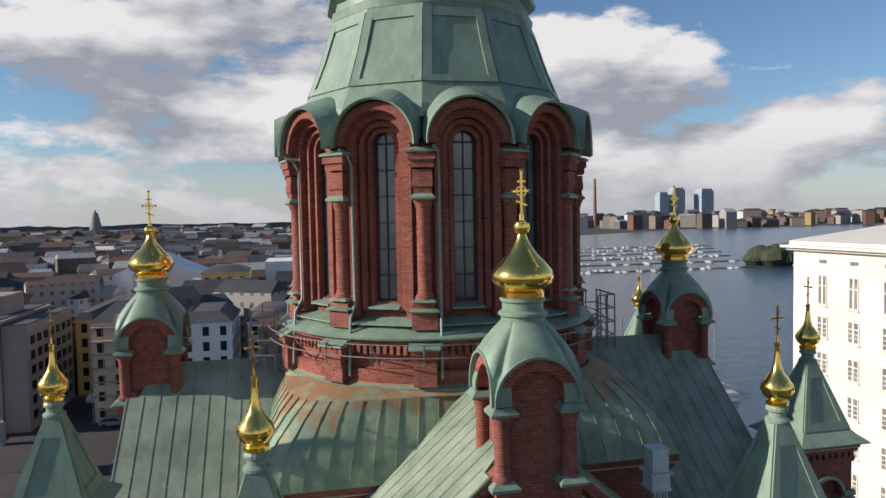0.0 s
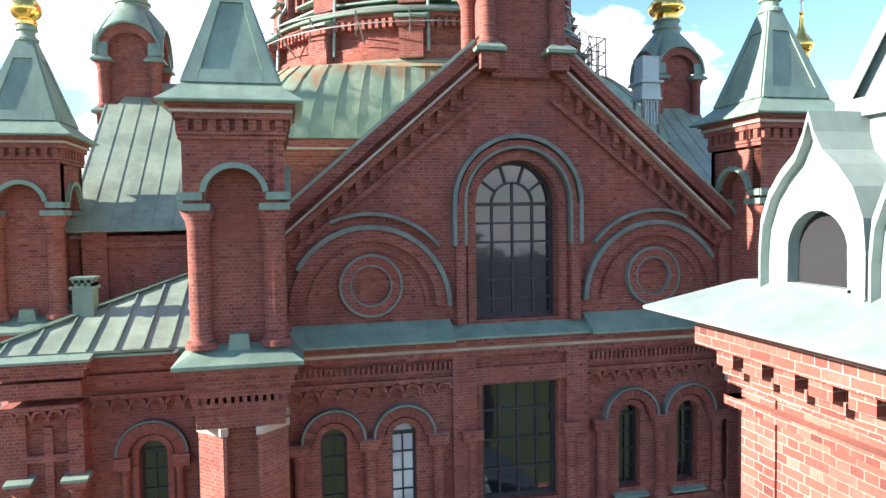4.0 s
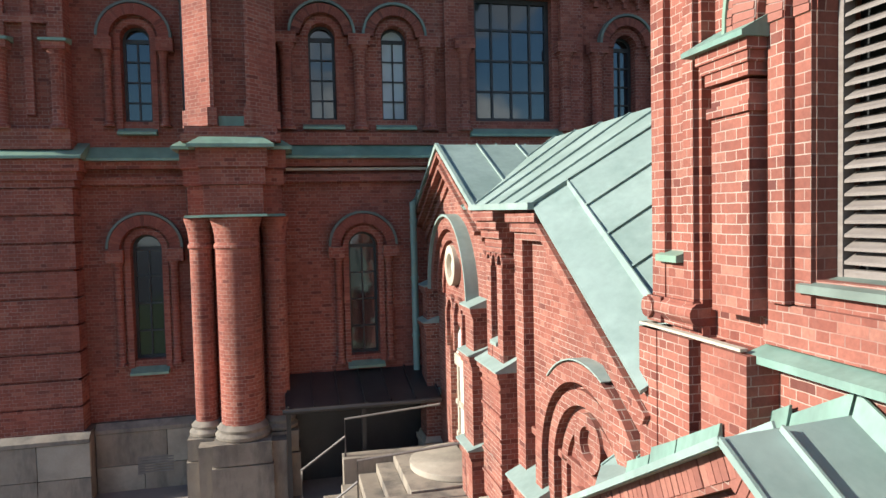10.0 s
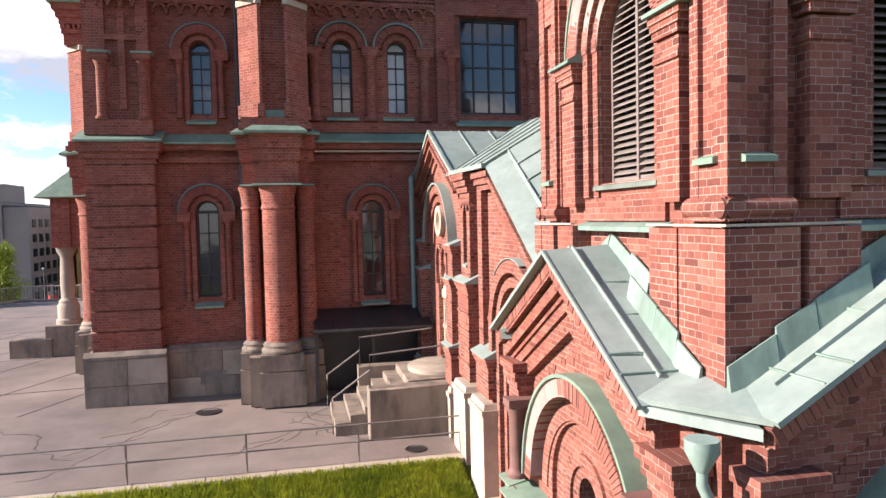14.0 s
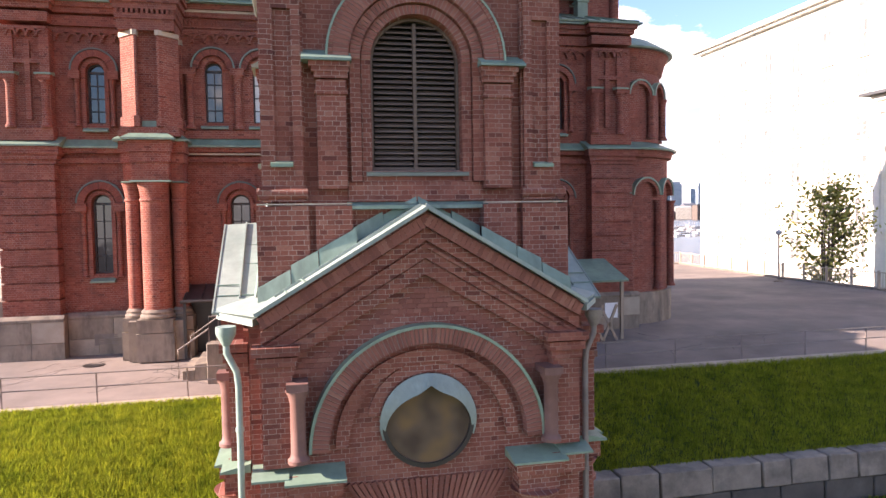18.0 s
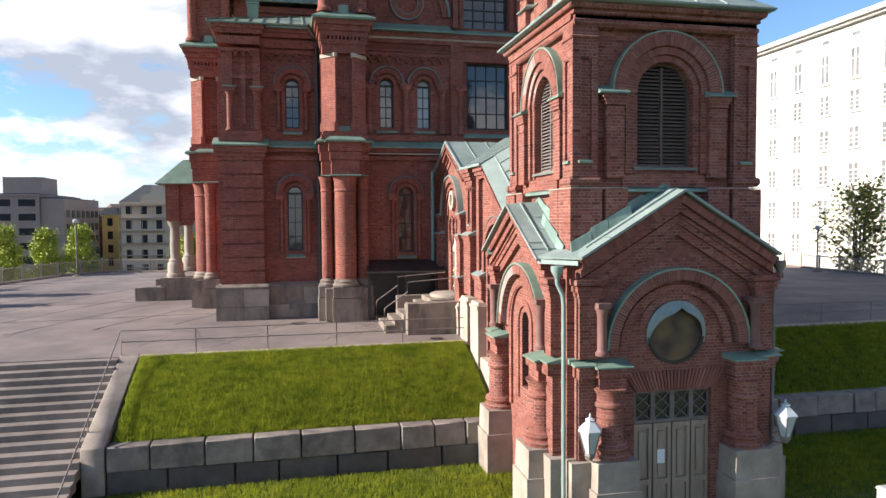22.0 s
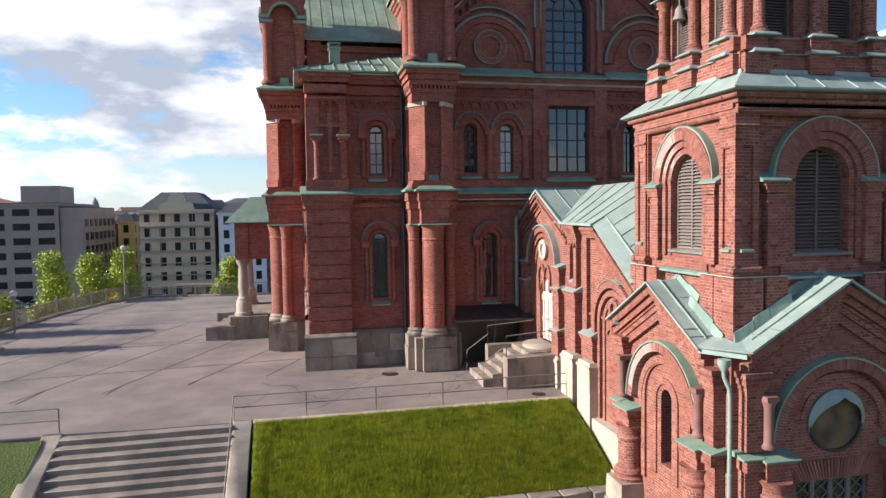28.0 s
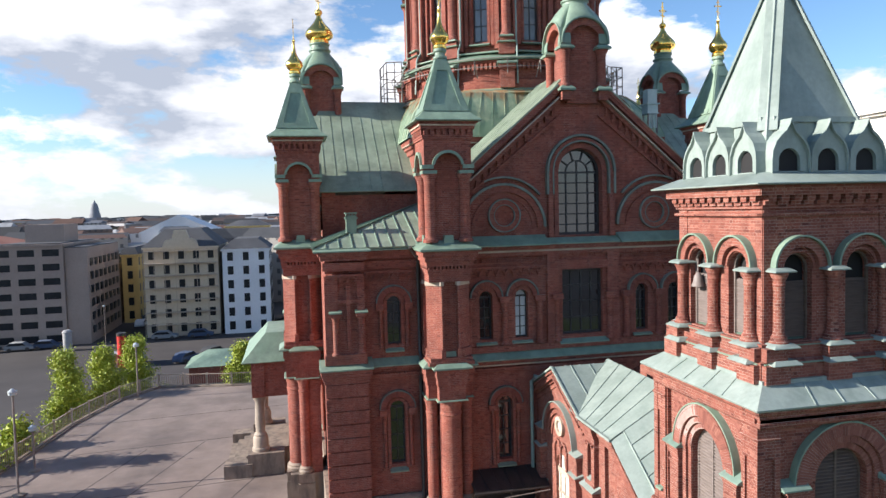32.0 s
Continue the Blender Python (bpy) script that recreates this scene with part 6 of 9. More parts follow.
# door of the porch
door = part("porch_door", (lambda b: (box(b, -0.9, 0.9, BY - 2.3, BY - 2.22, GZ, 0.1), b)[1])(bmesh.new()), WOOD, tower, "weathered grey-brown panelled double door", T(0.10, 0, 0))
for k in range(4):
    x0 = -0.9 + 0.45 * k
    bm = bmesh.new()
    for a, b, z0, z1 in ((x0 + 0.02, x0 + 0.09, GZ, -0.62), (x0 + 0.36, x0 + 0.43, GZ, -0.62), (x0 + 0.09, x0 + 0.36, -0.72, -0.62), (x0 + 0.09, x0 + 0.36, -1.95, -1.83), (x0 + 0.09, x0 + 0.36, GZ, GZ + 0.15)):
        box(bm, a, b, BY - 2.36, BY - 2.3, z0, z1)
    box(bm, x0 + 0.15, x0 + 0.30, BY - 2.33, BY - 2.3, -1.75, -0.8)
    part("door_leaf", bm, WOOD, door)
    bm = bmesh.new()
    box(bm, x0 + 0.04, x0 + 0.41, BY - 2.315, BY - 2.3, -0.55, 0.04)
    part("transom_pane", bm, GLASS, door)
    bm = bmesh.new()
    for a, b, z0, z1 in ((x0, x0 + 0.05, -0.6, 0.1), (x0 + 0.40, x0 + 0.45, -0.6, 0.1), (x0 + 0.05, x0 + 0.40, 0.04, 0.1), (x0 + 0.05, x0 + 0.40, -0.6, -0.53)):
        box(bm, a, b, BY - 2.37, BY - 2.3, z0, z1)
    for s in (-1, 1):
        for dz in (0.0, 0.3):
            rib(bm, (x0 + 0.225 - s * 0.17, BY - 2.33, -0.53 + dz * 0.93), (x0 + 0.225 + s * 0.17, BY - 2.33, -0.25 + dz * 0.93), 0.02, 0.025, (0, -1, 0))
    part("transom_bars", bm, LOUVRE_LIT_TONE, door)
bm = bmesh.new()
box(bm, -0.33, -0.15, BY - 2.345, BY - 2.335, -1.5, -1.2)
part("paper_notice", bm, WHITE_PAPER, door, "white paper notice in a thin frame")
bm = bmesh.new()
for k in range(-13, 14):
    rib(bm, (0.02 + 0.068 * k, BY - 2.475, 0.12), (0.02 + 0.088 * k, BY - 2.475, 0.53), 0.056, 0.045, (0, -1, 0))
part("flat_arch", bm, BRICK_PIECE, tower, "fanned brick flat arch over the door", T(0.08, 0, 0))

# round icon niche in the front gable
bm = bmesh.new()
arch_ring(bm, 0.05, 1.33, 0.60, 0.66, BY - 2.52, BY - 2.42, 0, 360, 36)
niche = part("round_niche", bm, DARK_METAL, tower, "round glazed icon niche with a copper hood", T(0.05, 0, 0))
bm = bmesh.new()
arch_ring(bm, 0.05, 1.33, 0.001, 0.61, BY - 2.475, BY - 2.465, 0, 360, 36)
m_, nt_, bs_ = material("dim_painted_board")
g_ = node(nt_, "ShaderNodeNewGeometry")
nt_.links.new(ramp(nt_, noise_of(nt_, g_.outputs["Position"], 1.9, 1.5), [(0.3, (0.07, 0.045, 0.04)), (0.5, (0.12, 0.08, 0.062)), (0.68, (0.19, 0.115, 0.06))]), bs_.inputs["Base Color"])
bs_.inputs["Roughness"].default_value = 0.12
part("niche_board", bm, m_, niche, "dim painted board behind glass")
bm = bmesh.new()
for k in range(28):
    q = []
    for a in (radians(-20 + 220 * k / 28), radians(-20 + 220 * (k + 1) / 28)):
        f = abs(math.sin((a + radians(20)) * 180 / 220))
        tip = max(0.0, 1 - abs(a - math.pi / 2) / 0.5)
        rin, yin = 0.655 - 0.20 * f + 0.10 * tip * tip, BY - 2.47 - 0.24 * f
        for r, y in ((0.665, BY - 2.44), (0.69, BY - 2.50 - 0.06 * f), (rin, yin - 0.012), (rin - 0.004, yin)):
            q.append(Vector((0.05 + r * math.cos(a), y, 1.33 + r * math.sin(a))))
    hexa(bm, [q[0], q[4], q[7], q[3], q[1], q[5], q[6], q[2]])
part("niche_hood", bm, COPPER_PALE, niche, "curved copper rain hood")
bm = bmesh.new()
arch_ring(bm, 0.05, 1.33, 0.70, 0.86, BY - 2.50, BY - 2.42, 10, 170, 26)
part("niche_arch", bm, BRICK_TOWER, tower, "", T(0.05, 0, 0))

# lower belfry storey
for i, M0 in enumerate(SIDES):
    M = M0 @ T(0, 0.13, 0)
    ac = 0.09 if i == 1 else 0.03
    bm = bmesh.new()
    wall(bm, -2.1, 2.1, 2.4, 8.1, -2.12, -1.7, [(ac, 0.66, 4.86, 6.42, True)])
    part("tower_wall", bm, BRICK_TOWER, tower, "red brick tower wall with pale joints", M)
    bm = bmesh.new()
    for s in (-1, 1):
        # corner pier with a recessed slit, inner pilaster
        box(bm, s * 2.10 - 0.06, s * 2.10 + 0.06, -2.28, -2.1, 4.6, 7.75)
        box(bm, s * 1.665 - 0.065, s * 1.665 + 0.065, -2.28, -2.1, 4.6, 7.75)
        box(bm, s * 1.885 - 0.152, s * 1.885 + 0.152, -2.277, -2.1, 7.05, 7.75)
        box(bm, s * 1.885 - 0.152, s * 1.885 + 0.152, -2.277, -2.1, 4.6, 4.90)
        box(bm, ac - 0.03 + s * 1.20 - 0.20, ac - 0.03 + s * 1.20 + 0.20, -2.30, -2.1, 4.6, 6.1)
        box(bm, ac - 0.03 + s * 1.20 - 0.225, ac - 0.03 + s * 1.20 + 0.225, -2.325, -2.1, 5.90, 5.97)
        box(bm, ac - 0.03 + s * 1.20 - 0.23, ac - 0.03 + s * 1.20 + 0.23, -2.33, -2.1, 6.12, 6.20)
        box(bm, ac - 0.03 + s * 1.21 - 0.255, ac - 0.03 + s * 1.21 + 0.255, -2.345, -2.1, 6.20, 6.27)
        box(bm, ac - 0.03 + s * 1.22 - 0.28, ac - 0.03 + s * 1.22 + 0.28, -2.36, -2.1, 6.27, 6.355)
        tube(bm, [(s * 1.885 - 0.29, -2.285, 7.49), (s * 1.885 + 0.29, -2.285, 7.49)], 0.035, 10)
        box(bm, s * 1.89 - 0.35, s * 1.89 + 0.35, -2.36, -2.1, 2.6, 4.36)
        box(bm, s * 1.89 - 0.31, s * 1.89 + 0.31, -2.30, -2.1, 4.42, 4.62)
        tube(bm, [(s * 1.89 - 0.34, -2.26, 4.53), (s * 1.89 + 0.34, -2.26, 4.53)], 0.085, 12)
        box(bm, ac - 0.03 + s * 1.20 - 0.25, ac - 0.03 + s * 1.20 + 0.25, -2.36, -2.1, 2.6, 4.36)
        box(bm, s * 1.495 - 0.045, s * 1.495 + 0.045, -2.25, -2.1, 2.6, 4.36)
    arch_ring(bm, ac, 6.42, 0.98, 1.27, -2.28, -2.1, 0, 180, 30)
    arch_order(bm, ac, 4.70, 6.42, 0.815, 0.965, -2.215, -2.1, 26)
    arch_order(bm, ac, 4.70, 6.42, 0.665, 0.80, -2.155, -2.1, 26)
    box(bm, -0.98, 0.98, -2.17, -2.1, 4.42, 4.69)
    box(bm, -2.1, 2.1, -2.31, -2.1, 7.84, 7.98)
    part("tower_mouldings", bm, BRICK_TOWER, tower, "", M)
    bm = bmesh.new()
    arch_ring(bm, ac, 6.42, 1.268, 1.30, -2.31, -2.08, 0, 180, 30)
    for s in (-1, 1):
        ledge(bm, s * 1.885 - 0.15, s * 1.885 + 0.15, -2.34, -2.1, 4.95, 0.07)
    part("copper_arch_trim", bm, COPPER, tower, "green copper arch trim", M)
    bm = bmesh.new()
    for s in (-1, 1):
        ledge(bm, ac - 0.03 + s * 1.26 - 0.34, ac - 0.03 + s * 1.26 + 0.34, -2.41, -2.1, 6.38, 0.17, 0.035)
    ledge(bm, -1.0, 1.04, -2.29, -2.1, 4.36, 0.06)
    part("sill_sheet", bm, COPPER_OLD, tower, "weathered sheet-metal ledge", M)
    bm = bmesh.new()
    ledge(bm, ac - 0.75, ac + 0.75, -2.19, -1.95, 4.83, 0.05, 0.05)
    part("shutter_sill", bm, TRIM, tower, "tarnished sheet-metal sill", M)
    bm = bmesh.new()
    rib(bm, (-2.235, -2.335, 4.388), (-0.95, -2.335, 4.388), 0.056, 0.02)
    rib(bm, (0.95, -2.335, 4.388), (2.235, -2.335, 4.388), 0.056, 0.02)
    part("stone_band", bm, LIMESTONE, tower, "", M)
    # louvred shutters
    # the sunny west shutters are coloured lighter, the shaded sides darker
    lv = LOUVRE_LIT_TONE if i == 1 else LOUVRE_SHADE_TONE
    bm = bmesh.new()
    arch_order(bm, ac, 4.86, 6.42, 0.615, 0.655, -1.98, -1.9, 24)
    box(bm, ac - 0.025, ac + 0.025, -1.99, -1.9, 4.86, 7.0)
    box(bm, ac - 0.63, ac + 0.60, -1.97, -1.9, 4.86, 4.92)
    sh = part("louvred_shutter", bm, lv, tower, "arched pair of louvred wooden shutters", M)
    z = 4.95
    while z < 6.98:
        w = 0.60 if z < 6.42 else math.sqrt(max(0.36 - (z - 6.42) ** 2, 0.0))
        for xa, xb in ((ac - w, ac - 0.03), (ac + 0.03, ac + w)):
            if xb - xa > 0.05:
                bm = bmesh.new()
                hexa(bm, [(xa, -1.985, z), (xb, -1.985, z), (xb, -1.90, z + 0.048), (xa, -1.90, z + 0.048), (xa, -1.982, z + 0.018), (xb, -1.982, z + 0.018), (xb, -1.897, z + 0.066), (xa, -1.897, z + 0.066)])
                part("slat", bm, lv, sh)
        z += 0.079
    # black sheet stands for the unlit space behind the slats
    bm = bmesh.new()
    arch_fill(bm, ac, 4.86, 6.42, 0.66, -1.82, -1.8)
    part("shade_backing", bm, SHADE_BLACK, sh)

# cornice between the storeys
bm = bmesh.new()
square_lathe(bm, [(2.08, 7.7), (2.12, 7.73), (2.15, 7.77), (2.15, 7.83), (2.12, 7.86), (2.12, 7.93), (2.17, 7.95), (2.17, 8.03), (2.24, 8.05), (2.27, 8.09), (2.27, 8.14), (2.24, 8.19)], BX, BY - 0.06)
part("tower_cornice", bm, BRICK_TOWER, tower)
bm = bmesh.new()
square_lathe(bm, [(2.36, 8.17), (2.40, 8.20), (2.405, 8.235), (1.9, 8.60), (1.9, 8.68)], BX, BY - 0.06)
for k in range(4):
    for s in (-1.0, -0.3, 0.5, 1.2):
        p0, p1 = RZ(90 * k) @ Vector((s, -2.39, 8.25)), RZ(90 * k) @ Vector((s * 0.9, -1.9, 8.605))
        rib(bm, p0 + Vector((BX, BY - 0.06, 0)), p1 + Vector((BX, BY - 0.06, 0)), 0.022, 0.03)
part("copper_apron", bm, COPPER_PALE, tower, "sloping green copper apron")

# upper belfry
bm = bmesh.new()
square_lathe(bm, [(1.88, 8.6), (1.88, 9.05), (1.78, 9.1), (1.78, 9.42)], BX, BY)
part("belfry_base", bm, BRICK_TOWER, tower)
for i, M in enumerate(SIDES):
    bm = bmesh.new()
    wall(bm, -1.68, 1.68, 9.4, 12.5, -1.66, -1.3, [(-0.80, 0.37, 9.45, 11.0, True), (0.80, 0.37, 9.45, 11.0, True)])
    for s in (-1, 1):
        arch_ring(bm, s * 0.80, 11.05, 0.46, 0.66, -1.78, -1.64, 0, 180, 20)
        arch_ring(bm, s * 0.80, 11.02, 0.375, 0.43, -1.70, -1.64, 0, 180, 18)
    for s, w in ((-1.55, 0.3), (0, 0.3), (1.55, 0.3)):
        box(bm, s - w, s + w, -2.02, -1.7, 8.6, 9.0)
        box(bm, s - w + 0.04, s + w - 0.04, -1.98, -1.7, 9.08, 9.36)
    corbels(bm, -1.75, 1.75, 12.50, 12.64, -1.87, -1.6, 0.31, 0.62)
    corbels(bm, -1.75, 1.75, 12.42, 12.50, -1.80, -1.6, 0.31, 0.78)
    box(bm, -1.74, 1.74, -1.74, -1.6, 12.34, 12.42)
    box(bm, -1.76, 1.76, -1.76, -1.6, 12.18, 12.25)
    box(bm, -1.9, 1.9, -1.92, -1.6, 12.62, 12.84)
    part("belfry_wall", bm, BRICK_TOWER, tower, "red brick belfry wall with paired arches", M)
    for x in (-1.36, -0.0, 1.36):
        bm = bmesh.new()
        r = 0.17
        lathe(bm, [(0.20, 9.42), (0.21, 9.47), (0.165, 9.53), (0.175, 9.57), (0.125, 9.63), (0.118, 9.75), (0.115, 10.66), (0.135, 10.7), (0.12, 10.74), (0.125, 10.80), (0.19, 10.93), (0.19, 10.98)], 16, x, -1.78)
        part("belfry_column", bm, BRICK_TOWER, tower, "", M)
        bm = bmesh.new()
        square_lathe(bm, [(0.255, 10.98), (0.26, 11.01), (0.16, 11.07)], x, -1.76)
        square_lathe(bm, [(0.315, 9.36), (0.32, 9.38), (0.23, 9.45)], x, -1.76)
        square_lathe(bm, [(0.345, 9.0), (0.35, 9.02), (0.26, 9.10)], x, -1.76)
        part("copper_caps", bm, COPPER_PALE, tower, "", M)
    bm = bmesh.new()
    for s in (-1, 1):
        arch_ring(bm, s * 0.80, 11.06, 0.66, 0.70, -1.86, -1.64, 0, 180, 22)
    ledge(bm, -1.80, 1.80, -1.92, -1.6, 9.02, 0.1, 0.02)
    ledge(bm, -1.3, 1.3, -1.80, -1.4, 9.38, 0.1, 0.02)
    part("copper_arch_trim", bm, COPPER, tower, "green copper arch trim", M)
    for s in (-1, 1):
        # belfry slats: the west side's sunlight is again in the colour
        lv = LOUVRE_LIT_TONE if i == 1 else LOUVRE_SHADE_TONE
        bm = bmesh.new()
        arch_order(bm, s * 0.80, 9.45, 11.0, 0.32, 0.37, -1.52, -1.46, 16)
        sh = part("louvred_shutter", bm, lv, tower, "narrow arched louvred shutter", M)
        bm = bmesh.new()
        z = 9.5
        while z < 10.72:
            hexa(bm, [(s * 0.8 - 0.32, -1.5, z), (s * 0.8 + 0.32, -1.5, z), (s * 0.8 + 0.32, -1.44, z + 0.04), (s * 0.8 - 0.32, -1.44, z + 0.04), (s * 0.8 - 0.32, -1.495, z + 0.015), (s * 0.8 + 0.32, -1.495, z + 0.015), (s * 0.8 + 0.32, -1.435, z + 0.055), (s * 0.8 - 0.32, -1.435, z + 0.055)])
            z += 0.062
        part("slats", bm, lv, sh)
        # black sheet in place of the belfry's inner darkness
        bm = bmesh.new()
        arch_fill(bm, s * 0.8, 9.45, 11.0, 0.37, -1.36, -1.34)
        part("shade_backing", bm, SHADE_BLACK, sh)
# bell in a west arch
bm = bmesh.new()
lathe(bm, [(0.17, 10.42), (0.16, 10.46), (0.12, 10.55), (0.10, 10.68), (0.05, 10.75), (0.015, 10.77), (0.015, 11.1)], 14, BX - 1.62, BY + 0.8)
part("small_bell", bm, IRON, tower, "small hanging bell")

# tent roof with rows of arched dormer hoods
bm = bmesh.new()
square_lathe(bm, [(1.9, 12.842), (2.13, 12.845), (2.15, 12.855), (2.15, 12.88), (1.62, 13.12)], BX, BY)
part("roof_eave", bm, COPPER_PALE, tower, "broad green copper eave")
bm = bmesh.new()
square_lathe(bm, [(1.5, 13.05), (1.3, 14.0), (0.17, 17.7), (0.17, 18.0)], BX, BY)
tent_t = part("tent_roof", bm, COPPER_PALE, tower, "four-sided patinated copper tent roof")
bm = bmesh.new()
for k in range(4):
    R = T(BX, BY, 0) @ RZ(90 * k)
    for sg in (-1, 1):
        rib(bm, R @ Vector((sg * 1.18, -1.30, 14.05)), R @ Vector((sg * 0.1, -0.2, 17.6)), 0.24, 0.05)
    rib(bm, R @ Vector((-1.1, -1.26, 14.3)), R @ Vector((1.1, -1.26, 14.3)), 0.06, 0.12)
part("raised_border", bm, COPPER_PALE, tent_t)
bm = bmesh.new()
lathe(bm, [(0.2, 17.95), (0.3, 18.0), (0.3, 18.08), (0.2, 18.15), (0.2, 18.3), (0.28, 18.35), (0.28, 18.42), (0.2, 18.45)], 16, BX, BY)
part("spire_neck", bm, COPPER_PALE, tent_t)
put("onion_finial", TUR["onion"], tent_t, T(BX, BY, -0.1), "gilded onion finial")


def kokoshnik(M, x, parent):
    """An arched, pointed roof hood; a black panel stands for its round window's shade."""
    bm = bmesh.new()
    y = -1.62
    out = [(-0.46, 13.08), (-0.46, 13.35), (-0.44, 13.55), (-0.36, 13.74), (-0.24, 13.88), (-0.12, 13.98), (-0.05, 14.1), (0.0, 14.24)]
    out = out + [(-a, b) for a, b in reversed(out[:-1])]
    n = len(out)
    inn = [(0.27 * math.cos(math.pi + (-math.pi * 1.0) * k / (n - 1)) , 13.36 + 0.27 * math.sin(math.pi - math.pi * k / (n - 1))) for k in range(n)]
    inn[0], inn[-1] = (-0.27, 13.08), (0.27, 13.08)
    for (a, b), (c, d), (e, f), (g, h) in zip(out, out[1:], inn, inn[1:]):
        hexa(bm, [(x + a, y, b), (x + c, y, d), (x + g, y, h), (x + e, y, f), (x + a, y + 0.1, b), (x + c, y + 0.1, d), (x + g, y + 0.1, h), (x + e, y + 0.1, f)])
    for (a, b), (c, d) in zip(out, out[1:]):
        hexa(bm, [(x + a, y - 0.07, b - 0.03), (x + c, y - 0.07, d - 0.03), (x + c, y + 0.45, d - 0.03), (x + a, y + 0.45, b - 0.03), (x + a * 1.04, y - 0.07, b + 0.03), (x + c * 1.04, y - 0.07, d + 0.03), (x + c * 1.04, y + 0.45, d + 0.03), (x + a * 1.04, y + 0.45, b + 0.03)])
    box(bm, x - 0.3, x + 0.3, y, y + 0.12, 13.06, 13.14)
    k = part("dormer_hood", bm, COPPER_PALE, parent, "arched copper dormer hood", M)
    # added black sheet, painted as the hood's shaded depth
    bm = bmesh.new()
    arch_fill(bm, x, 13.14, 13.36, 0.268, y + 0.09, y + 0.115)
    part("shade_panel", bm, SHADE_BLACK, k)
    return k


for M in SIDES:
    for x in (-0.98, 0.0, 0.98):
        kokoshnik(M, x, tower)

# wall lanterns beside the porch
for lx in (-2.05, 2.42):
    ly = BY - 2.95
    lamp = thing("wall_lantern", (lx, ly, -0.9), "hexagonal milky glass lantern on an ornate iron bracket", "lantern", "porch lanterns")
    bm = bmesh.new()
    lathe(bm, [(0.10, -0.92), (0.23, -0.48), (0.23, -0.46)], 6, lx, ly)
    part("shade", bm, LAMP_GLASS, lamp, "milky glass shade", sharp=10)
    bm = bmesh.new()
    lathe(bm, [(0.25, -0.47), (0.26, -0.44), (0.09, -0.28), (0.08, -0.26), (0.11, -0.24), (0.03, -0.2), (0.015, -0.12)], 6, lx, ly)
    part("cap", bm, LAMP_GLASS, lamp, "", sharp=10)
    bm = bmesh.new()
    for k in range(6):
        a = math.tau * k / 6
        rib(bm, (lx + 0.105 * math.cos(a), ly + 0.105 * math.sin(a), -0.92), (lx + 0.235 * math.cos(a), ly + 0.235 * math.sin(a), -0.47), 0.02, 0.02)
    lathe(bm, [(0.05, -1.06), (0.12, -0.96), (0.11, -0.91)], 6, lx, ly)
    part("frame", bm, IRON, lamp)
    bm = bmesh.new()
    sgn = 1 if lx < 0 else -1
    tube(bm, [(lx, ly, -1.0), (lx, ly + 0.1, -1.1), (lx + 0.05 * sgn, ly + 0.3, -1.12), (lx + 0.1 * sgn, BY - 2.45, -1.12)], 0.022, 6)
    tube(bm, [(lx, ly + 0.05, -0.98), (lx + 0.02, ly + 0.22, -0.86), (lx + 0.05 * sgn, ly + 0.34, -0.98), (lx + 0.05 * sgn, ly + 0.24, -1.06)], 0.016, 6)
    tube(bm, [(lx + 0.1 * sgn, BY - 2.46, -1.35), (lx + 0.1 * sgn, BY - 2.5, -0.7)], 0.03, 6)
    part("bracket", bm, IRON, lamp)

# downpipes at the porch corners
for dx, dyy in ((-2.58, -13.25), (2.6, -13.2)):
    bm = bmesh.new()
    lathe(bm, [(0.05, 2.55), (0.13, 2.7), (0.13, 2.8)], 10, dx, dyy)
    tube(bm, [(dx, dyy, 2.6), (dx, dyy, 2.45), (dx + 0.12 * (1 if dx < 0 else -1), dyy, 2.2), (dx + 0.14 * (1 if dx < 0 else -1), dyy, 2.0), (dx + 0.14 * (1 if dx < 0 else -1), dyy, GZ + 0.15)], 0.045, 10)
    for z in (1.4, 0.4, -0.6, -1.6):
        lathe(bm, [(0.056, z), (0.056, z + 0.05)], 10, dx + 0.14 * (1 if dx < 0 else -1), dyy)
    part("downpipe", bm, PIPE if dx < 0 else IRON, tower, "green sheet-metal downpipe" if dx < 0 else "dark downpipe")

# ---- gallery between tower and cathedral ----
gallery = thing("gallery", (0, -4.0, 0), "low brick stair gallery with a stepped copper roof", "gallery")
GX = 2.02
GA = -1.63                     # axis of the cross gable over the side door
for s in (-1, 1):
    tmp = bmesh.new()
    wall(tmp, -4.0, 0.55, -0.9, 5.36, 0.0, 0.45, [(GA - 0.35, 0.62, 1.1, 2.75, True)] if s < 0 else [])
    prism(tmp, [(-4.0, 5.36), (0.55, 5.36), (0.55, 5.43), (GA, 6.5), (-3.95, 5.36)], 0.0, 0.45)
    wall(tmp, -6.4, -4.0, -0.9, 5.36, 0.0, 0.45, [])
    wall_top(tmp, -8.8, -6.4, -2.7, lambda x: 5.30 + (x + 6.4) * 0.655, 0.0, 0.45, [])
    # x of the piece -> world y; its front (y = 0) faces west
    tmp.transform(Matrix(((0, 1, 0, -GX), (1, 0, 0, 0), (0, 0, 1, 0), (0, 0, 0, 1))) if s < 0 else Matrix(((0, -1, 0, GX), (1, 0, 0, 0), (0, 0, 1, 0), (0, 0, 0, 1))))
    part("gallery_wall", tmp, BRICK_TOWER, gallery, "sunlit red brick gallery wall")
# pieces on the west wall: local x = world y, local y = 0 at the wall face, negative = out
W = Matrix(((0, 1, 0, -GX), (1, 0, 0, 0), (0, 0, 1, 0), (0, 0, 0, 1)))
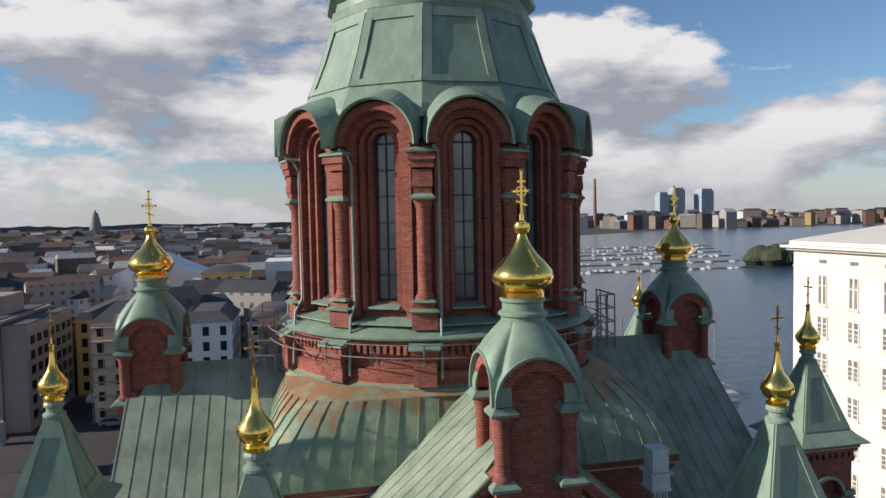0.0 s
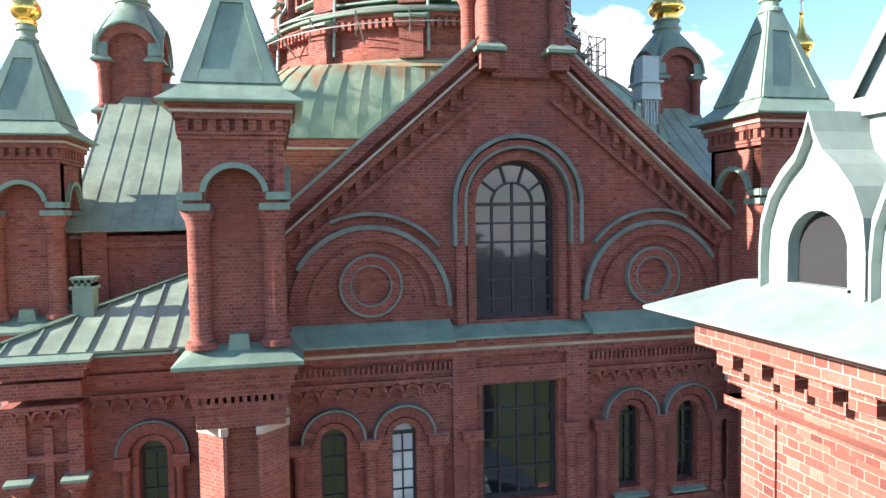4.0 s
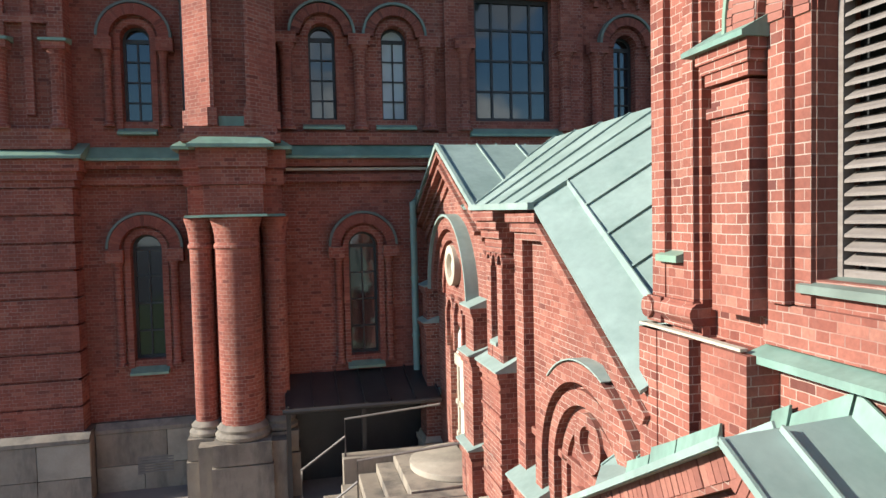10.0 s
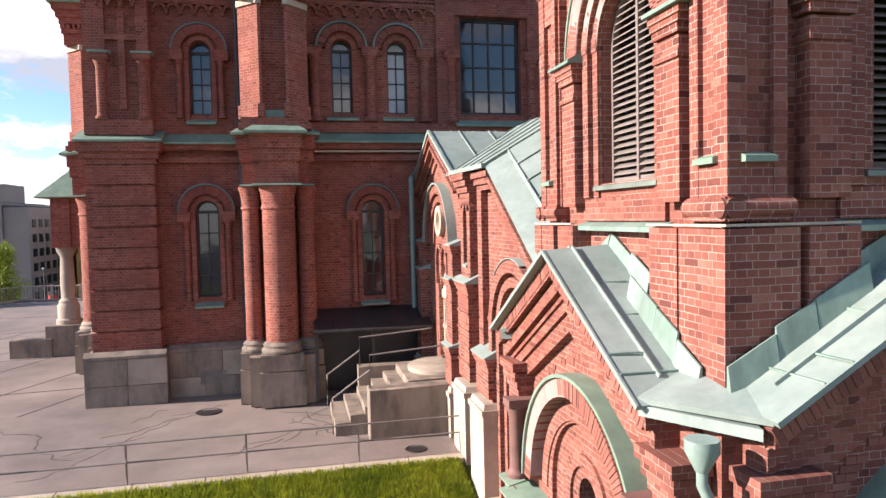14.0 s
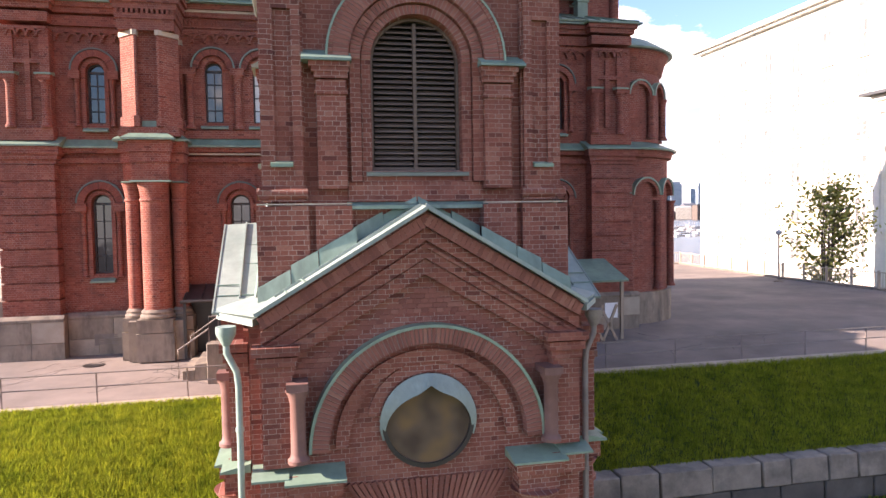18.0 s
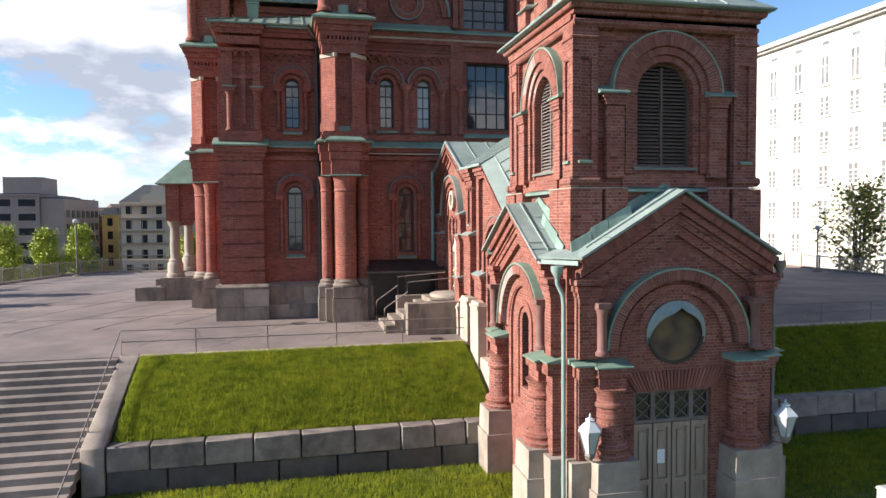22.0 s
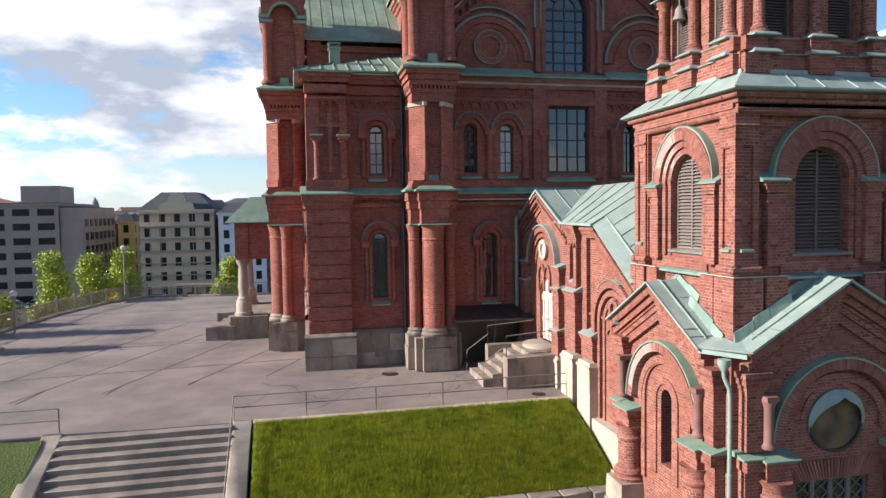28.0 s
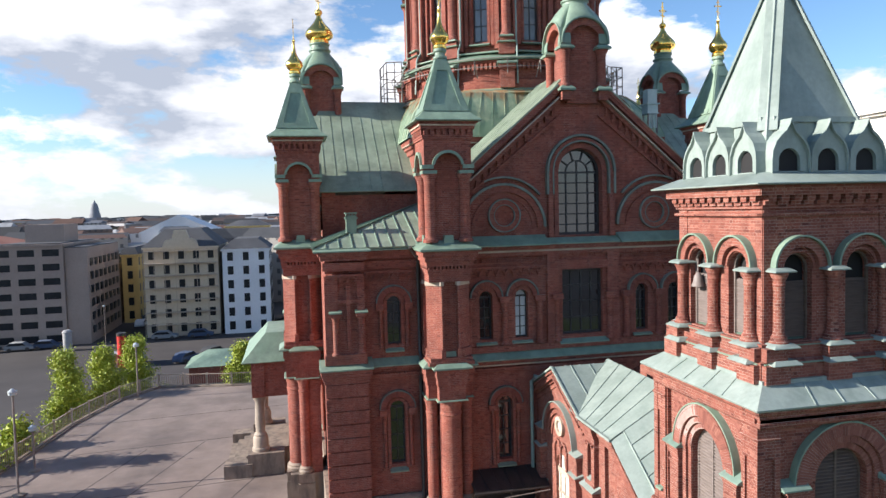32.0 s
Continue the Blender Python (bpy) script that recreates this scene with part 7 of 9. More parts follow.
bm = bmesh.new()
# raking courses of the cross gable, one step behind the other
for off, dep, th in ((0.10, 0.24, 0.07), (0.20, 0.16, 0.10), (0.335, 0.22, 0.07), (0.42, 0.10, 0.09), (0.60, 0.05, 0.14)):
    for e in (-3.95, 0.5):
        rib(bm, (e, -dep / 2, 6.52 - off - abs(e - GA) * 0.5), (GA, -dep / 2, 6.52 - off), dep, th)
ac = GA - 0.30
arch_ring(bm, ac, 3.85, 1.22, 1.42, -0.16, 0.02, 0, 180, 26)
arch_ring(bm, ac, 3.85, 1.02, 1.16, -0.10, 0.02, 0, 180, 26)
arch_ring(bm, ac, 3.85, 0.82, 0.96, -0.05, 0.02, 0, 180, 26)
# paired small arches under the round niche
for k in (-0.28, 0.28):
    arch_ring(bm, ac + k, 3.62, 0.17, 0.26, -0.07, 0.02, 0, 180, 14)
    box(bm, ac + k * 2 - 0.05, ac + k * 2 + 0.05, -0.07, 0.0, 2.9, 3.62)
box(bm, ac - 0.05, ac + 0.05, -0.07, 0.0, 2.9, 3.62)


def stepped_pilaster(bm, x, hw, d, z0, z1, ledges):
    """A pilaster that steps back above each of its ledges."""
    z = z0
    for n, zl in enumerate(list(ledges) + [z1]):
        k = 0.035 * n
        box(bm, x - hw + k, x + hw - k, -d + k * 1.2, 0, z, zl - 0.16)
        box(bm, x - hw + k - 0.03, x + hw - k + 0.03, -d + k * 1.2 - 0.03, 0, zl - 0.16, zl - 0.085)
        box(bm, x - hw + k - 0.06, x + hw - k + 0.06, -d + k * 1.2 - 0.06, 0, zl - 0.085, zl)
        z = zl


stepped_pilaster(bm, -3.55, 0.30, 0.30, 0.9, 3.9, (1.75, 3.18))
stepped_pilaster(bm, -0.15, 0.30, 0.30, 0.9, 3.9, (1.75, 3.18))
stepped_pilaster(bm, -4.72, 0.42, 0.24, 1.3, 3.22, ())
stepped_pilaster(bm, -6.02, 0.40, 0.24, 1.3, 2.02, ())
# upper pilaster with a slit under three small arches, and its stepped cap
for e in (-0.36, 0.14):
    box(bm, -4.72 + e, -4.72 + e + 0.22, -0.17, 0, 3.3, 4.62)
box(bm, -4.858, -4.582, -0.165, 0, 3.3, 3.56)
arcade_band(bm, -5.08, -4.36, 4.68, -0.17, 0, 0.24)
for k, (z0, z1) in enumerate(((4.86, 4.98), (4.98, 5.10), (5.10, 5.22), (5.22, 5.345))):
    box(bm, -5.10 - 0.035 * k, -4.34 + 0.035 * k, -0.17 - 0.05 * k, 0, z0, z1)
for k, (z0, z1) in enumerate(((4.98, 5.08), (5.08, 5.2), (5.2, 5.3))):
    box(bm, -6.42 - 0.02 * k, -5.50 + 0.035 * k, -0.13 - 0.05 * k, 0, z0, z1)
box(bm, -5.78, -5.50, -0.13, 0, 2.1, 4.98)
box(bm, -8.7, -5.784, -0.05, 0, 2.6, 2.68)
for z in (1.62, 1.95, 2.28, 2.61, 2.94):
    box(bm, -5.15, -4.29, -0.262, -0.2, z, z + 0.035)
# blind arch beside the tower: three orders round a small round light
AX, AZ = -7.45, 2.52
for r0, r1, d in ((1.08, 1.28, 0.15), (0.84, 1.0, 0.10), (0.60, 0.74, 0.05)):
    arch_ring(bm, AX, AZ, r0, r1, -d, 0.02, 0, 180, 28)
    box(bm, AX + r0, AX + r1, -d, 0, -0.4, AZ)
    box(bm, AX - r1, AX - r0, -d, 0, -0.4, AZ)
arch_ring(bm, AX, 3.0, 0.17, 0.30, -0.09, 0.02, 0, 360, 20)
for k in (-0.26, 0.26):
    arch_ring(bm, AX + k, 2.2, 0.15, 0.25, -0.06, 0.02, 0, 180, 12)
for off, dep, th in ((0.16, 0.20, 0.10), (0.30, 0.12, 0.08), (0.50, 0.06, 0.12)):
    rib(bm, (-8.75, -dep / 2, 5.32 - off - 2.35 * 0.655), (-6.4, -dep / 2, 5.32 - off), dep, th)
part("gallery_mouldings", bm, BRICK_TOWER, gallery, "", W)
bm = bmesh.new()
arch_ring(bm, ac, 3.87, 1.42, 1.46, -0.22, 0.0, 0, 180, 26)
arch_ring(bm, AX, AZ + 0.02, 1.28, 1.295, -0.165, 0.0, 48, 112, 16)
for x in (-3.55, -0.15):
    for n, z in enumerate((1.75, 3.18, 3.9)):
        ledge(bm, x - 0.37 + 0.035 * n, x + 0.37 - 0.035 * n, -0.38 + 0.045 * n, 0.0, z + 0.02, 0.11, 0.02)
ledge(bm, -5.22, -4.22, -0.33, 0.0, 3.24, 0.16, 0.02)
ledge(bm, -6.48, -5.56, -0.33, 0.0, 2.04, 0.16, 0.02)
ledge(bm, -4.86, -4.58, -0.2, 0.0, 3.56, 0.08)
part("copper_trim", bm, COPPER_PALE, gallery, "", W)
bm = bmesh.new()
for x, hw, z in ((-3.55, 0.36, 0.9), (-4.72, 0.47, 1.22), (-6.02, 0.45, 1.22), (-0.15, 0.36, 0.9)):
    box(bm, x - hw, x + hw, -0.36, 0, -1.2, z - 0.2)
    box(bm, x - hw - 0.03, x + hw + 0.03, -0.39, 0, z - 0.197, z - 0.10)
    box(bm, x - hw, x + hw, -0.35, 0, z - 0.097, z, 0.04, 0.03)
box(bm, -9.0, -6.5, -0.3, 0, -2.75, -0.4)
part("stone_base", bm, LIMESTONE, gallery, "pale stone base blocks", W)
bm = bmesh.new()
arch_fill(bm, GA - 0.35, 1.1, 2.75, 0.62, 0.12, 0.2)
gd = part("gallery_door", bm, WHITE_WALL, gallery, "pale painted door under a round niche", W)
bm = bmesh.new()
arch_ring(bm, ac, 4.42, 0.22, 0.36, -0.12, 0.04, 0, 360, 22)
part("round_frame", bm, LIMESTONE, gd)
bm = bmesh.new()
arch_ring(bm, ac, 4.42, 0.001, 0.225, -0.03, 0.01, 0, 360, 22)
part("round_panel", bm, WHITE_WALL, gd)
bm = bmesh.new()
for x in (-0.42, 0.0, 0.42):
    box(bm, GA - 0.35 + x - 0.04, GA - 0.35 + x + 0.04, 0.08, 0.13, 1.1, 2.6)
box(bm, GA - 0.95, GA + 0.25, 0.07, 0.13, 2.55, 2.75)
for z in (1.2, 1.8):
    box(bm, GA - 0.95, GA + 0.25, 0.08, 0.13, z, z + 0.09)
part("door_rails", bm, LIMESTONE, gd)
# roofs
XR = 2.25


def gslope(quad, n):
    return seamed_roof(gallery, quad, n, "gallery_roof_slope", COPPER_PALE, label="pale green copper gallery roof", h=0.025)


# cross gable facing west: two slopes that fall along y
gslope([(-XR, -4.0, 5.41), (0.0, -4.0, 5.41), (0.0, GA, 6.58), (-XR, GA, 6.58)], 3)
gslope([(0.0, 0.55, 5.49), (-XR, 0.55, 5.49), (-XR, GA, 6.58), (0.0, GA, 6.58)], 4)
for s in (-1, 1):
    # level stretch and the falling stretch towards the tower
    gslope([(s * XR, -6.42, 5.40), (s * XR, -3.3, 5.43), (0, GA, 6.72), (0, -6.42, 6.72)], 5)
    gslope([(s * (XR - 0.42), -8.75, 4.14), (s * (XR - 0.42), -6.42, 5.66), (0, -6.42, 6.72), (0, -8.75, 5.22)], 5)
    bm = bmesh.new()
    slab(bm, [(s * XR, -8.75, 3.86), (s * XR, -6.42, 5.38), (s * (XR - 0.42), -6.42, 5.62), (s * (XR - 0.42), -8.75, 4.10)], 0.05)
    part("verge_sheet", bm, COPPER_PALE, gallery, "smooth copper verge")
    bm = bmesh.new()
    xu = s * (XR - 0.42)
    hexa(bm, [(xu - 0.008, -8.75, 4.08), (xu + 0.008, -8.75, 4.08), (xu + 0.008, -6.42, 5.6), (xu - 0.008, -6.42, 5.6),
              (xu - 0.008, -8.75, 4.22), (xu + 0.008, -8.75, 4.22), (xu + 0.008, -6.42, 5.68), (xu - 0.008, -6.42, 5.68)])
    part("verge_upstand", bm, COPPER_PALE, gallery)
bm = bmesh.new()
rib(bm, (-XR - 0.03, -6.45, 5.38), (-XR - 0.03, -3.95, 5.41), 0.08, 0.08)
rib(bm, (-XR, -4.0, 5.40), (-XR, GA, 6.57), 0.06, 0.08)
rib(bm, (-XR, 0.5, 5.50), (-XR, GA, 6.57), 0.06, 0.08)
part("roof_gutter", bm, COPPER_PALE, gallery)

# ---- ground ----
def poly(bm, pts, z0, z1):
    a = [bm.verts.new((x, y, z0)) for x, y in pts]
    b = [bm.verts.new((x, y, z1)) for x, y in pts]
    bm.faces.new(a)
    bm.faces.new(b)
    for k in range(len(pts)):
        bm.faces.new((a[k], a[(k + 1) % len(pts)], b[(k + 1) % len(pts)], b[k]))


LOW = -9.0
bm = bmesh.new()
box(bm, -4500, 4500, -400, 4500, LOW - 1.0, LOW - 0.02)
lone("ground", bm, STREET, "grey street ground of the low city", "ground", kind="structure")
bm = bmesh.new()
poly(bm, [(14, 62), (46, 40), (60, -60), (900, -60), (2200, 700), (1500, 1250), (700, 1150), (330, 900), (150, 420), (60, 150)], LOW - 0.5, LOW + 0.05)
lone("water", bm, WATER, "dark blue rippled harbour water", "water", kind="structure")
# rock terrace that carries the church
EDGE = [(-60, -30), (-46, -12), (-32, 3), (-26.4, 10), (-25.5, 15), (-24.9, 19.5), (-23.4, 24.6), (-21.4, 27.6), (-16.2, 26.4), (-12.0, 26.2), (0, 34), (20, 34), (30, 29), (28.4, 14.5), (29, 4), (40, -2), (46, -30), (40, -60), (-50, -60)]
bm = bmesh.new()
poly(bm, EDGE, LOW - 0.5, -2.76)
lone("terrace_rock", bm, GRASS, "grassed rock mound below the church", "ground", kind="structure")
YE, ZE = -4.8, -0.2
bm = bmesh.new()
up = [(-60, YE), (-32.5, 2.5), (-26.4, 10), (-25.5, 15), (-24.9, 19.5), (-23.4, 24.6), (-21.4, 27.6), (-16.2, 26.4), (-12.0, 26.2), (0, 34), (20, 34), (30, 29), (28.4, 14.5), (28.4, 4), (34, YE)]


def plaza_z(y):
    return 0.0 if y > 0 else ZE * y / YE


xs = [-60, -40, -32, -26.4, -12.4, -2, 3, 14, 29, 34]
v0 = [bm.verts.new((x, YE, ZE)) for x in xs]
v1 = [bm.verts.new((x, 0.0, 0.0)) for x in xs]
vb = [bm.verts.new((x, YE, -3)) for x in xs]
for k in range(len(xs) - 1):
    bm.faces.new((v0[k], v0[k + 1], v1[k + 1], v1[k]))
    bm.faces.new((vb[k], vb[k + 1], v0[k + 1], v0[k]))
far = [bm.verts.new((x, y, 0)) for x, y in reversed(up[1:-1])]
bm.faces.new(v1 + far)
lowf = [bm.verts.new((x, y, -3.2)) for x, y in reversed(up[1:-1])]
for k in range(len(far) - 1):
    bm.faces.new((far[k], far[k + 1], lowf[k + 1], lowf[k]))
lone("plaza", bm, PAVING, "worn pinkish-grey asphalt plaza with long joints", "plaza", kind="structure")
# tar joints and patches on the plaza
rnd = random.Random(5)
bm = bmesh.new()
for k in range(7):
    x = -25 + 2.6 * k
    rib(bm, (x, -2.5 + 0.5 * k, 0.002), (x + 5.5 + 0.3 * k, 13 + rnd.uniform(-2, 2), 0.002), 0.045, 0.006)
for y in (1.5, 6.8, 13.5, 19):
    rib(bm, (-25.0, y, 0.003), (-10.8, y + 1.2, 0.003), 0.05, 0.006)
# wandering hairline cracks near the church front
for k in range(26):
    x, y, a = rnd.uniform(-13.0, -3.2) if k < 18 else rnd.uniform(4, 14), rnd.uniform(-4.2, -0.6), rnd.choice((0.6, 0.75, 2.4, 2.2, 1.2))
    for _ in range(rnd.randint(6, 13)):
        b = a + rnd.uniform(-0.75, 0.75)
        x2, y2 = x + 0.24 * math.cos(b), y + 0.24 * math.sin(b)
        if not -4.8 < y2 < -0.3:
            break
        rib(bm, (x, y, plaza_z(y) + 0.002), (x2, y2, plaza_z(y2) + 0.002), rnd.uniform(0.008, 0.022), 0.003)
        x, y = x2, y2
lone("paving_joints", bm, STREET, "dark tar joints in the asphalt", "joint", kind="structure")
for px, py, pr in ((-7.6, -0.75, 0.3), (-3.2, -4.3, 0.22), (-12.4, 12.6, 0.4)):
    bm = bmesh.new()
    lathe(bm, [(pr, 0.0), (pr, 0.012), (pr * 0.85, 0.012), (pr * 0.85, 0.006), (0.02, 0.006)], 20, px, py)
    lone("manhole_cover", bm, DARK_METAL, "round iron manhole cover set in the asphalt", "manhole cover", "manhole covers", m=T(0, 0, plaza_z(py)))

YT, ZT, ZL = -8.42, -1.66, GZ      # head of the retaining wall, lower lawn


def lawn(name, x0, x1, y0, y1, z0, z1, label):
    nx, ny = max(4, int((x1 - x0) / 0.3)), max(3, int(abs(y1 - y0) / 0.3))
    bm = bmesh.new()
    vs = [[bm.verts.new((x0 + (x1 - x0) * i / nx, y0 + (y1 - y0) * j / ny, z0 + (z1 - z0) * j / ny + 0.05 * noise.noise(Vector((i * 0.37, j * 0.41, x0))) + 0.10 * math.sin(math.pi * j / ny))) for j in range(ny + 1)] for i in range(nx + 1)]
    for i in range(nx):
        for j in range(ny):
            bm.faces.new((vs[i][j], vs[i + 1][j], vs[i + 1][j + 1], vs[i][j + 1]))
    ob = lone(name, bm, GRASS, label, "lawn", kind="structure")
    return ob


def tufts(x0, x1, y0, y1, z0, z1, count, seed, label, tall=0.085):
    r = random.Random(seed)
    verts, faces = [], []
    for k in range(count):
        x, f = r.uniform(x0, x1), r.random()
        y, z = y0 + (y1 - y0) * f, z0 + (z1 - z0) * f + 0.10 * math.sin(math.pi * f)
        for b in range(3):
            a, h, w = r.uniform(0, math.tau), tall * r.uniform(0.5, 1.5), 0.010
            dx, dy = math.cos(a), math.sin(a)
            bx, by = x + r.uniform(-0.05, 0.05), y + r.uniform(-0.05, 0.05)
            n = len(verts)
            verts += [(bx - dy * w, by + dx * w, z - 0.03), (bx + dy * w, by - dx * w, z - 0.03), (bx + dx * h * 0.5, by + dy * h * 0.5, z + h)]
            faces.append((n, n + 1, n + 2))
    me = bpy.data.meshes.new("grass_blades")
    me.from_pydata(verts, [], faces)
    me.materials.append(LEAF_GRASS)
    tagged(new("grass", me), label, "grass", kind="stuff")


LEAF_GRASS = blade_material()
lawn("lawn_west", -12.15, -2.3, YE - 0.2, YT, ZE - 0.02, ZT - 0.05, "sunlit green sloping lawn")
lawn("lawn_east", 2.3, 44.0, YE - 0.2, YT, ZE - 0.02, ZT - 0.05, "shaded green sloping lawn")
lawn("lawn_far_west", -46.0, -17.7, YE - 0.2, YT, ZE - 0.02, ZT - 0.05, "green sloping lawn beyond the stairs")
lawn("lower_lawn", -12.2, 44.0, -8.8, -24.0, ZL, ZL - 0.35, "green lower lawn before the wall")
tufts(-12.1, -2.5, YE - 0.25, YT, ZE, ZT, 85000, 1, "short sunlit lawn grass")
tufts(2.6, 24.0, YE - 0.25, YT, ZE, ZT, 40000, 2, "short shaded lawn grass")
tufts(-12.1, 20.0, -8.95, -14.0, ZL, ZL - 0.12, 60000, 3, "short grass of the lower lawn")

# kerb along the plaza's edge
for x0, x1 in ((-12.2, -2.2), (2.4, 44.0)):
    k = thing("kerb", ((x0 + x1) / 2, YE, ZE), "pale stone kerb along the plaza edge", "kerb", kind="structure")
    n = int((x1 - x0) / 1.2)
    bm = bmesh.new()
    box(bm, 0.01, (x1 - x0) / n - 0.01, YE - 0.3, YE + 0.06, ZE - 0.3, ZE + 0.03)
    me = mesh_of(bm, LIMESTONE, "kerb_stone")
    for i in range(n):
        put("kerb_stone", me, k, T(x0 + (x1 - x0) * i / n, 0, 0))


# retaining walls of split granite
def stone_wall(x0, x1, y, name):
    w = thing(name, ((x0 + x1) / 2, y, ZL), "low retaining wall of split grey granite blocks", "retaining wall", kind="structure")
    r = random.Random(int(x0 * 10))
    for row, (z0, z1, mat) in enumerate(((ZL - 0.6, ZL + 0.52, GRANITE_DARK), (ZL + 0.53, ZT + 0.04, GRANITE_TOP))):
        x = x0
        while x < x1 - 0.05:
            L = min(r.uniform(0.75, 1.35) * (1.3 if row == 0 else 1), x1 - x)
            bm = bmesh.new()
            d = r.uniform(-0.03, 0.03)
            hexa(bm, [(x + 0.012, y - 0.30 - d, z0), (x + L - 0.012, y - 0.30 - d + r.uniform(-.02, .02), z0), (x + L - 0.012, y + 0.25, z0), (x + 0.012, y + 0.25, z0),
                      (x + 0.02, y - 0.27 - d, z1 + r.uniform(-.02, .02)), (x + L - 0.02, y - 0.27 - d, z1 + r.uniform(-.02, .02)), (x + L - 0.02, y + 0.22, z1), (x + 0.02, y + 0.22, z1)])
            bmesh.ops.bevel(bm, geom=bm.edges[:], offset=0.025, segments=1, affect="EDGES")
            part("stone", bm, mat, w)
            x += L
    return w


# the lower course is darker than the top course
GRANITE_DARK = mottled("dark_mottled_granite", (0.075, 0.063, 0.055), (0.135, 0.115, 0.098), 1.2, 0.85, 40.0, 0.4, stain=(0.04, 0.036, 0.034), stain_by=0.7)
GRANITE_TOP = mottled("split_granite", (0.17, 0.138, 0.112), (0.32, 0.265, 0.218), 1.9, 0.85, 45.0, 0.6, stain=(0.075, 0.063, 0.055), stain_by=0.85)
stone_wall(-12.2, -2.75, YT - 0.12, "retaining_wall_west")
stone_wall(2.9, 30.0, YT - 0.12, "retaining_wall_east")

# broad stairs up to the plaza
SX0, SX1 = -17.3, -12.75
stairs = thing("stairs", ((SX0 + SX1) / 2, YE, ZE), "broad weathered granite stairs", "stairs", kind="structure")
RISE, GO = 0.152, 0.34
for k in range(18):
    bm = bmesh.new()
    y = YE - GO * k
    box(bm, SX0, SX1, y - GO - 0.03, y + 0.05, ZE - RISE * (k + 1) - 0.12, ZE - RISE * k - 0.02)
    bmesh.ops.bevel(bm, geom=bm.edges[:], offset=0.012, segments=1, affect="EDGES")
    part("step", bm, STEP_STONE, stairs)
for x0, x1 in ((SX1, SX1 + 0.52), (SX0 - 0.52, SX0)):
    bm = bmesh.new()
    hexa(bm, [(x0, YE + 0.1, -3.3), (x1, YE + 0.1, -3.3), (x1, YT - 0.42, -3.3), (x0, YT - 0.42, -3.3), (x0, YE + 0.1, ZE + 0.06), (x1, YE + 0.1, ZE + 0.06), (x1, YT - 0.42, ZT + 0.05), (x0, YT - 0.42, ZT + 0.05)])
    bmesh.ops.bevel(bm, geom=bm.edges[:], offset=0.02, segments=1, affect="EDGES")
    part("stair_cheek", bm, WARM_STONE, stairs, "pale stone stair cheek")
bm = bmesh.new()
tube(bm, [(SX1 + 0.02, YE + 0.05, ZE), (SX1 + 0.02, YE + 0.05, ZE + 0.78), (SX1 + 0.02, YE - 3.4, ZE - 0.86), (SX1 + 0.02, YE - 6.0, ZE - 2.0)], 0.018, 6)
tube(bm, [(SX1 + 0.02, YE - 3.4, ZE - 1.7), (SX1 + 0.02, YE - 3.4, ZE - 0.86)], 0.018, 6)
part("handrail", bm, IRON, stairs, "thin iron handrail")


def railing(pts, h, gap, label, name="railing", rails=(1.0, 0.55), mat=None, r=0.02):
    root = thing(name, pts[0], label, "railing")
    for a, b in zip(pts, pts[1:]):
        a, b = Vector(a), Vector(b)
        n = max(1, round((b - a).length / gap))
        for k in range(n + 1):
            p = a.lerp(b, k / n)
            bm = bmesh.new()
            tube(bm, [p, p + Vector((0, 0, h))], r, 6)
            part("post", bm, mat or IRON, root)
        for f in rails:
            bm = bmesh.new()
            tube(bm, [a + Vector((0, 0, h * f)), b + Vector((0, 0, h * f))], r * 0.9, 6)
            part("rail", bm, mat or IRON, root)
    return root


railing([(-12.75, YE + 0.12, ZE), (-2.3, YE + 0.12, ZE)], 0.74, 2.15, "thin iron railing on the kerb")
railing([(2.5, YE + 0.12, ZE), (44, YE + 0.12, ZE)], 0.74, 2.15, "thin iron railing on the kerb")
railing([(-40, YE + 0.12, ZE), (-17.4, YE + 0.12, ZE)], 0.74, 2.15, "thin iron railing on the kerb")

# pale picket railing round the terrace
WEST = [(-32.5, 2.5), (-26.4, 10), (-25.5, 15), (-24.9, 19.5), (-23.4, 24.6), (-21.4, 27.6), (-16.2, 26.4), (-12.0, 26.2), (-2, 33)]
EAST = [(19, 33.6), (29.5, 28.6), (28.0, 14.5), (28.2, 4.0), (38, -1)]
for line, lab in ((WEST, "pale painted steel picket railing on the terrace edge"), (EAST, "pale steel railing on the terrace edge")):
    root = thing("picket_railing", (*line[0], 0), lab, "railing")
    for (xa, ya), (xb, yb) in zip(line, line[1:]):
        a, b = Vector((xa, ya, 0)), Vector((xb, yb, 0))
        L = (b - a).length
        n = max(1, round(L / 1.9))
        for k in range(n):
            p = a.lerp(b, k / n)
            bm = bmesh.new()
            box(bm, p.x - 0.05, p.x + 0.05, p.y - 0.05, p.y + 0.05, 0, 1.02)
            part("post", bm, LIMESTONE, root)
        bm = bmesh.new()
        for z in (0.12, 0.92):
            rib(bm, a + Vector((0, 0, z)), b + Vector((0, 0, z)), 0.04, 0.05)
        for k in range(int(L / 0.16)):
            p = a.lerp(b, (k + 0.5) * 0.16 / L)
            rib(bm, p + Vector((0, 0, 0.12)), p + Vector((0, 0, 0.92)), 0.025, 0.025)
        part("picket_panel", bm, LIMESTONE, root)
    bm = bmesh.new()
    for (xa, ya), (xb, yb) in zip(line, line[1:]):
        rib(bm, (xa, ya, -0.02), (xb, yb, -0.02), 0.4, 0.2)
    part("kerb", bm, GRANITE, root)

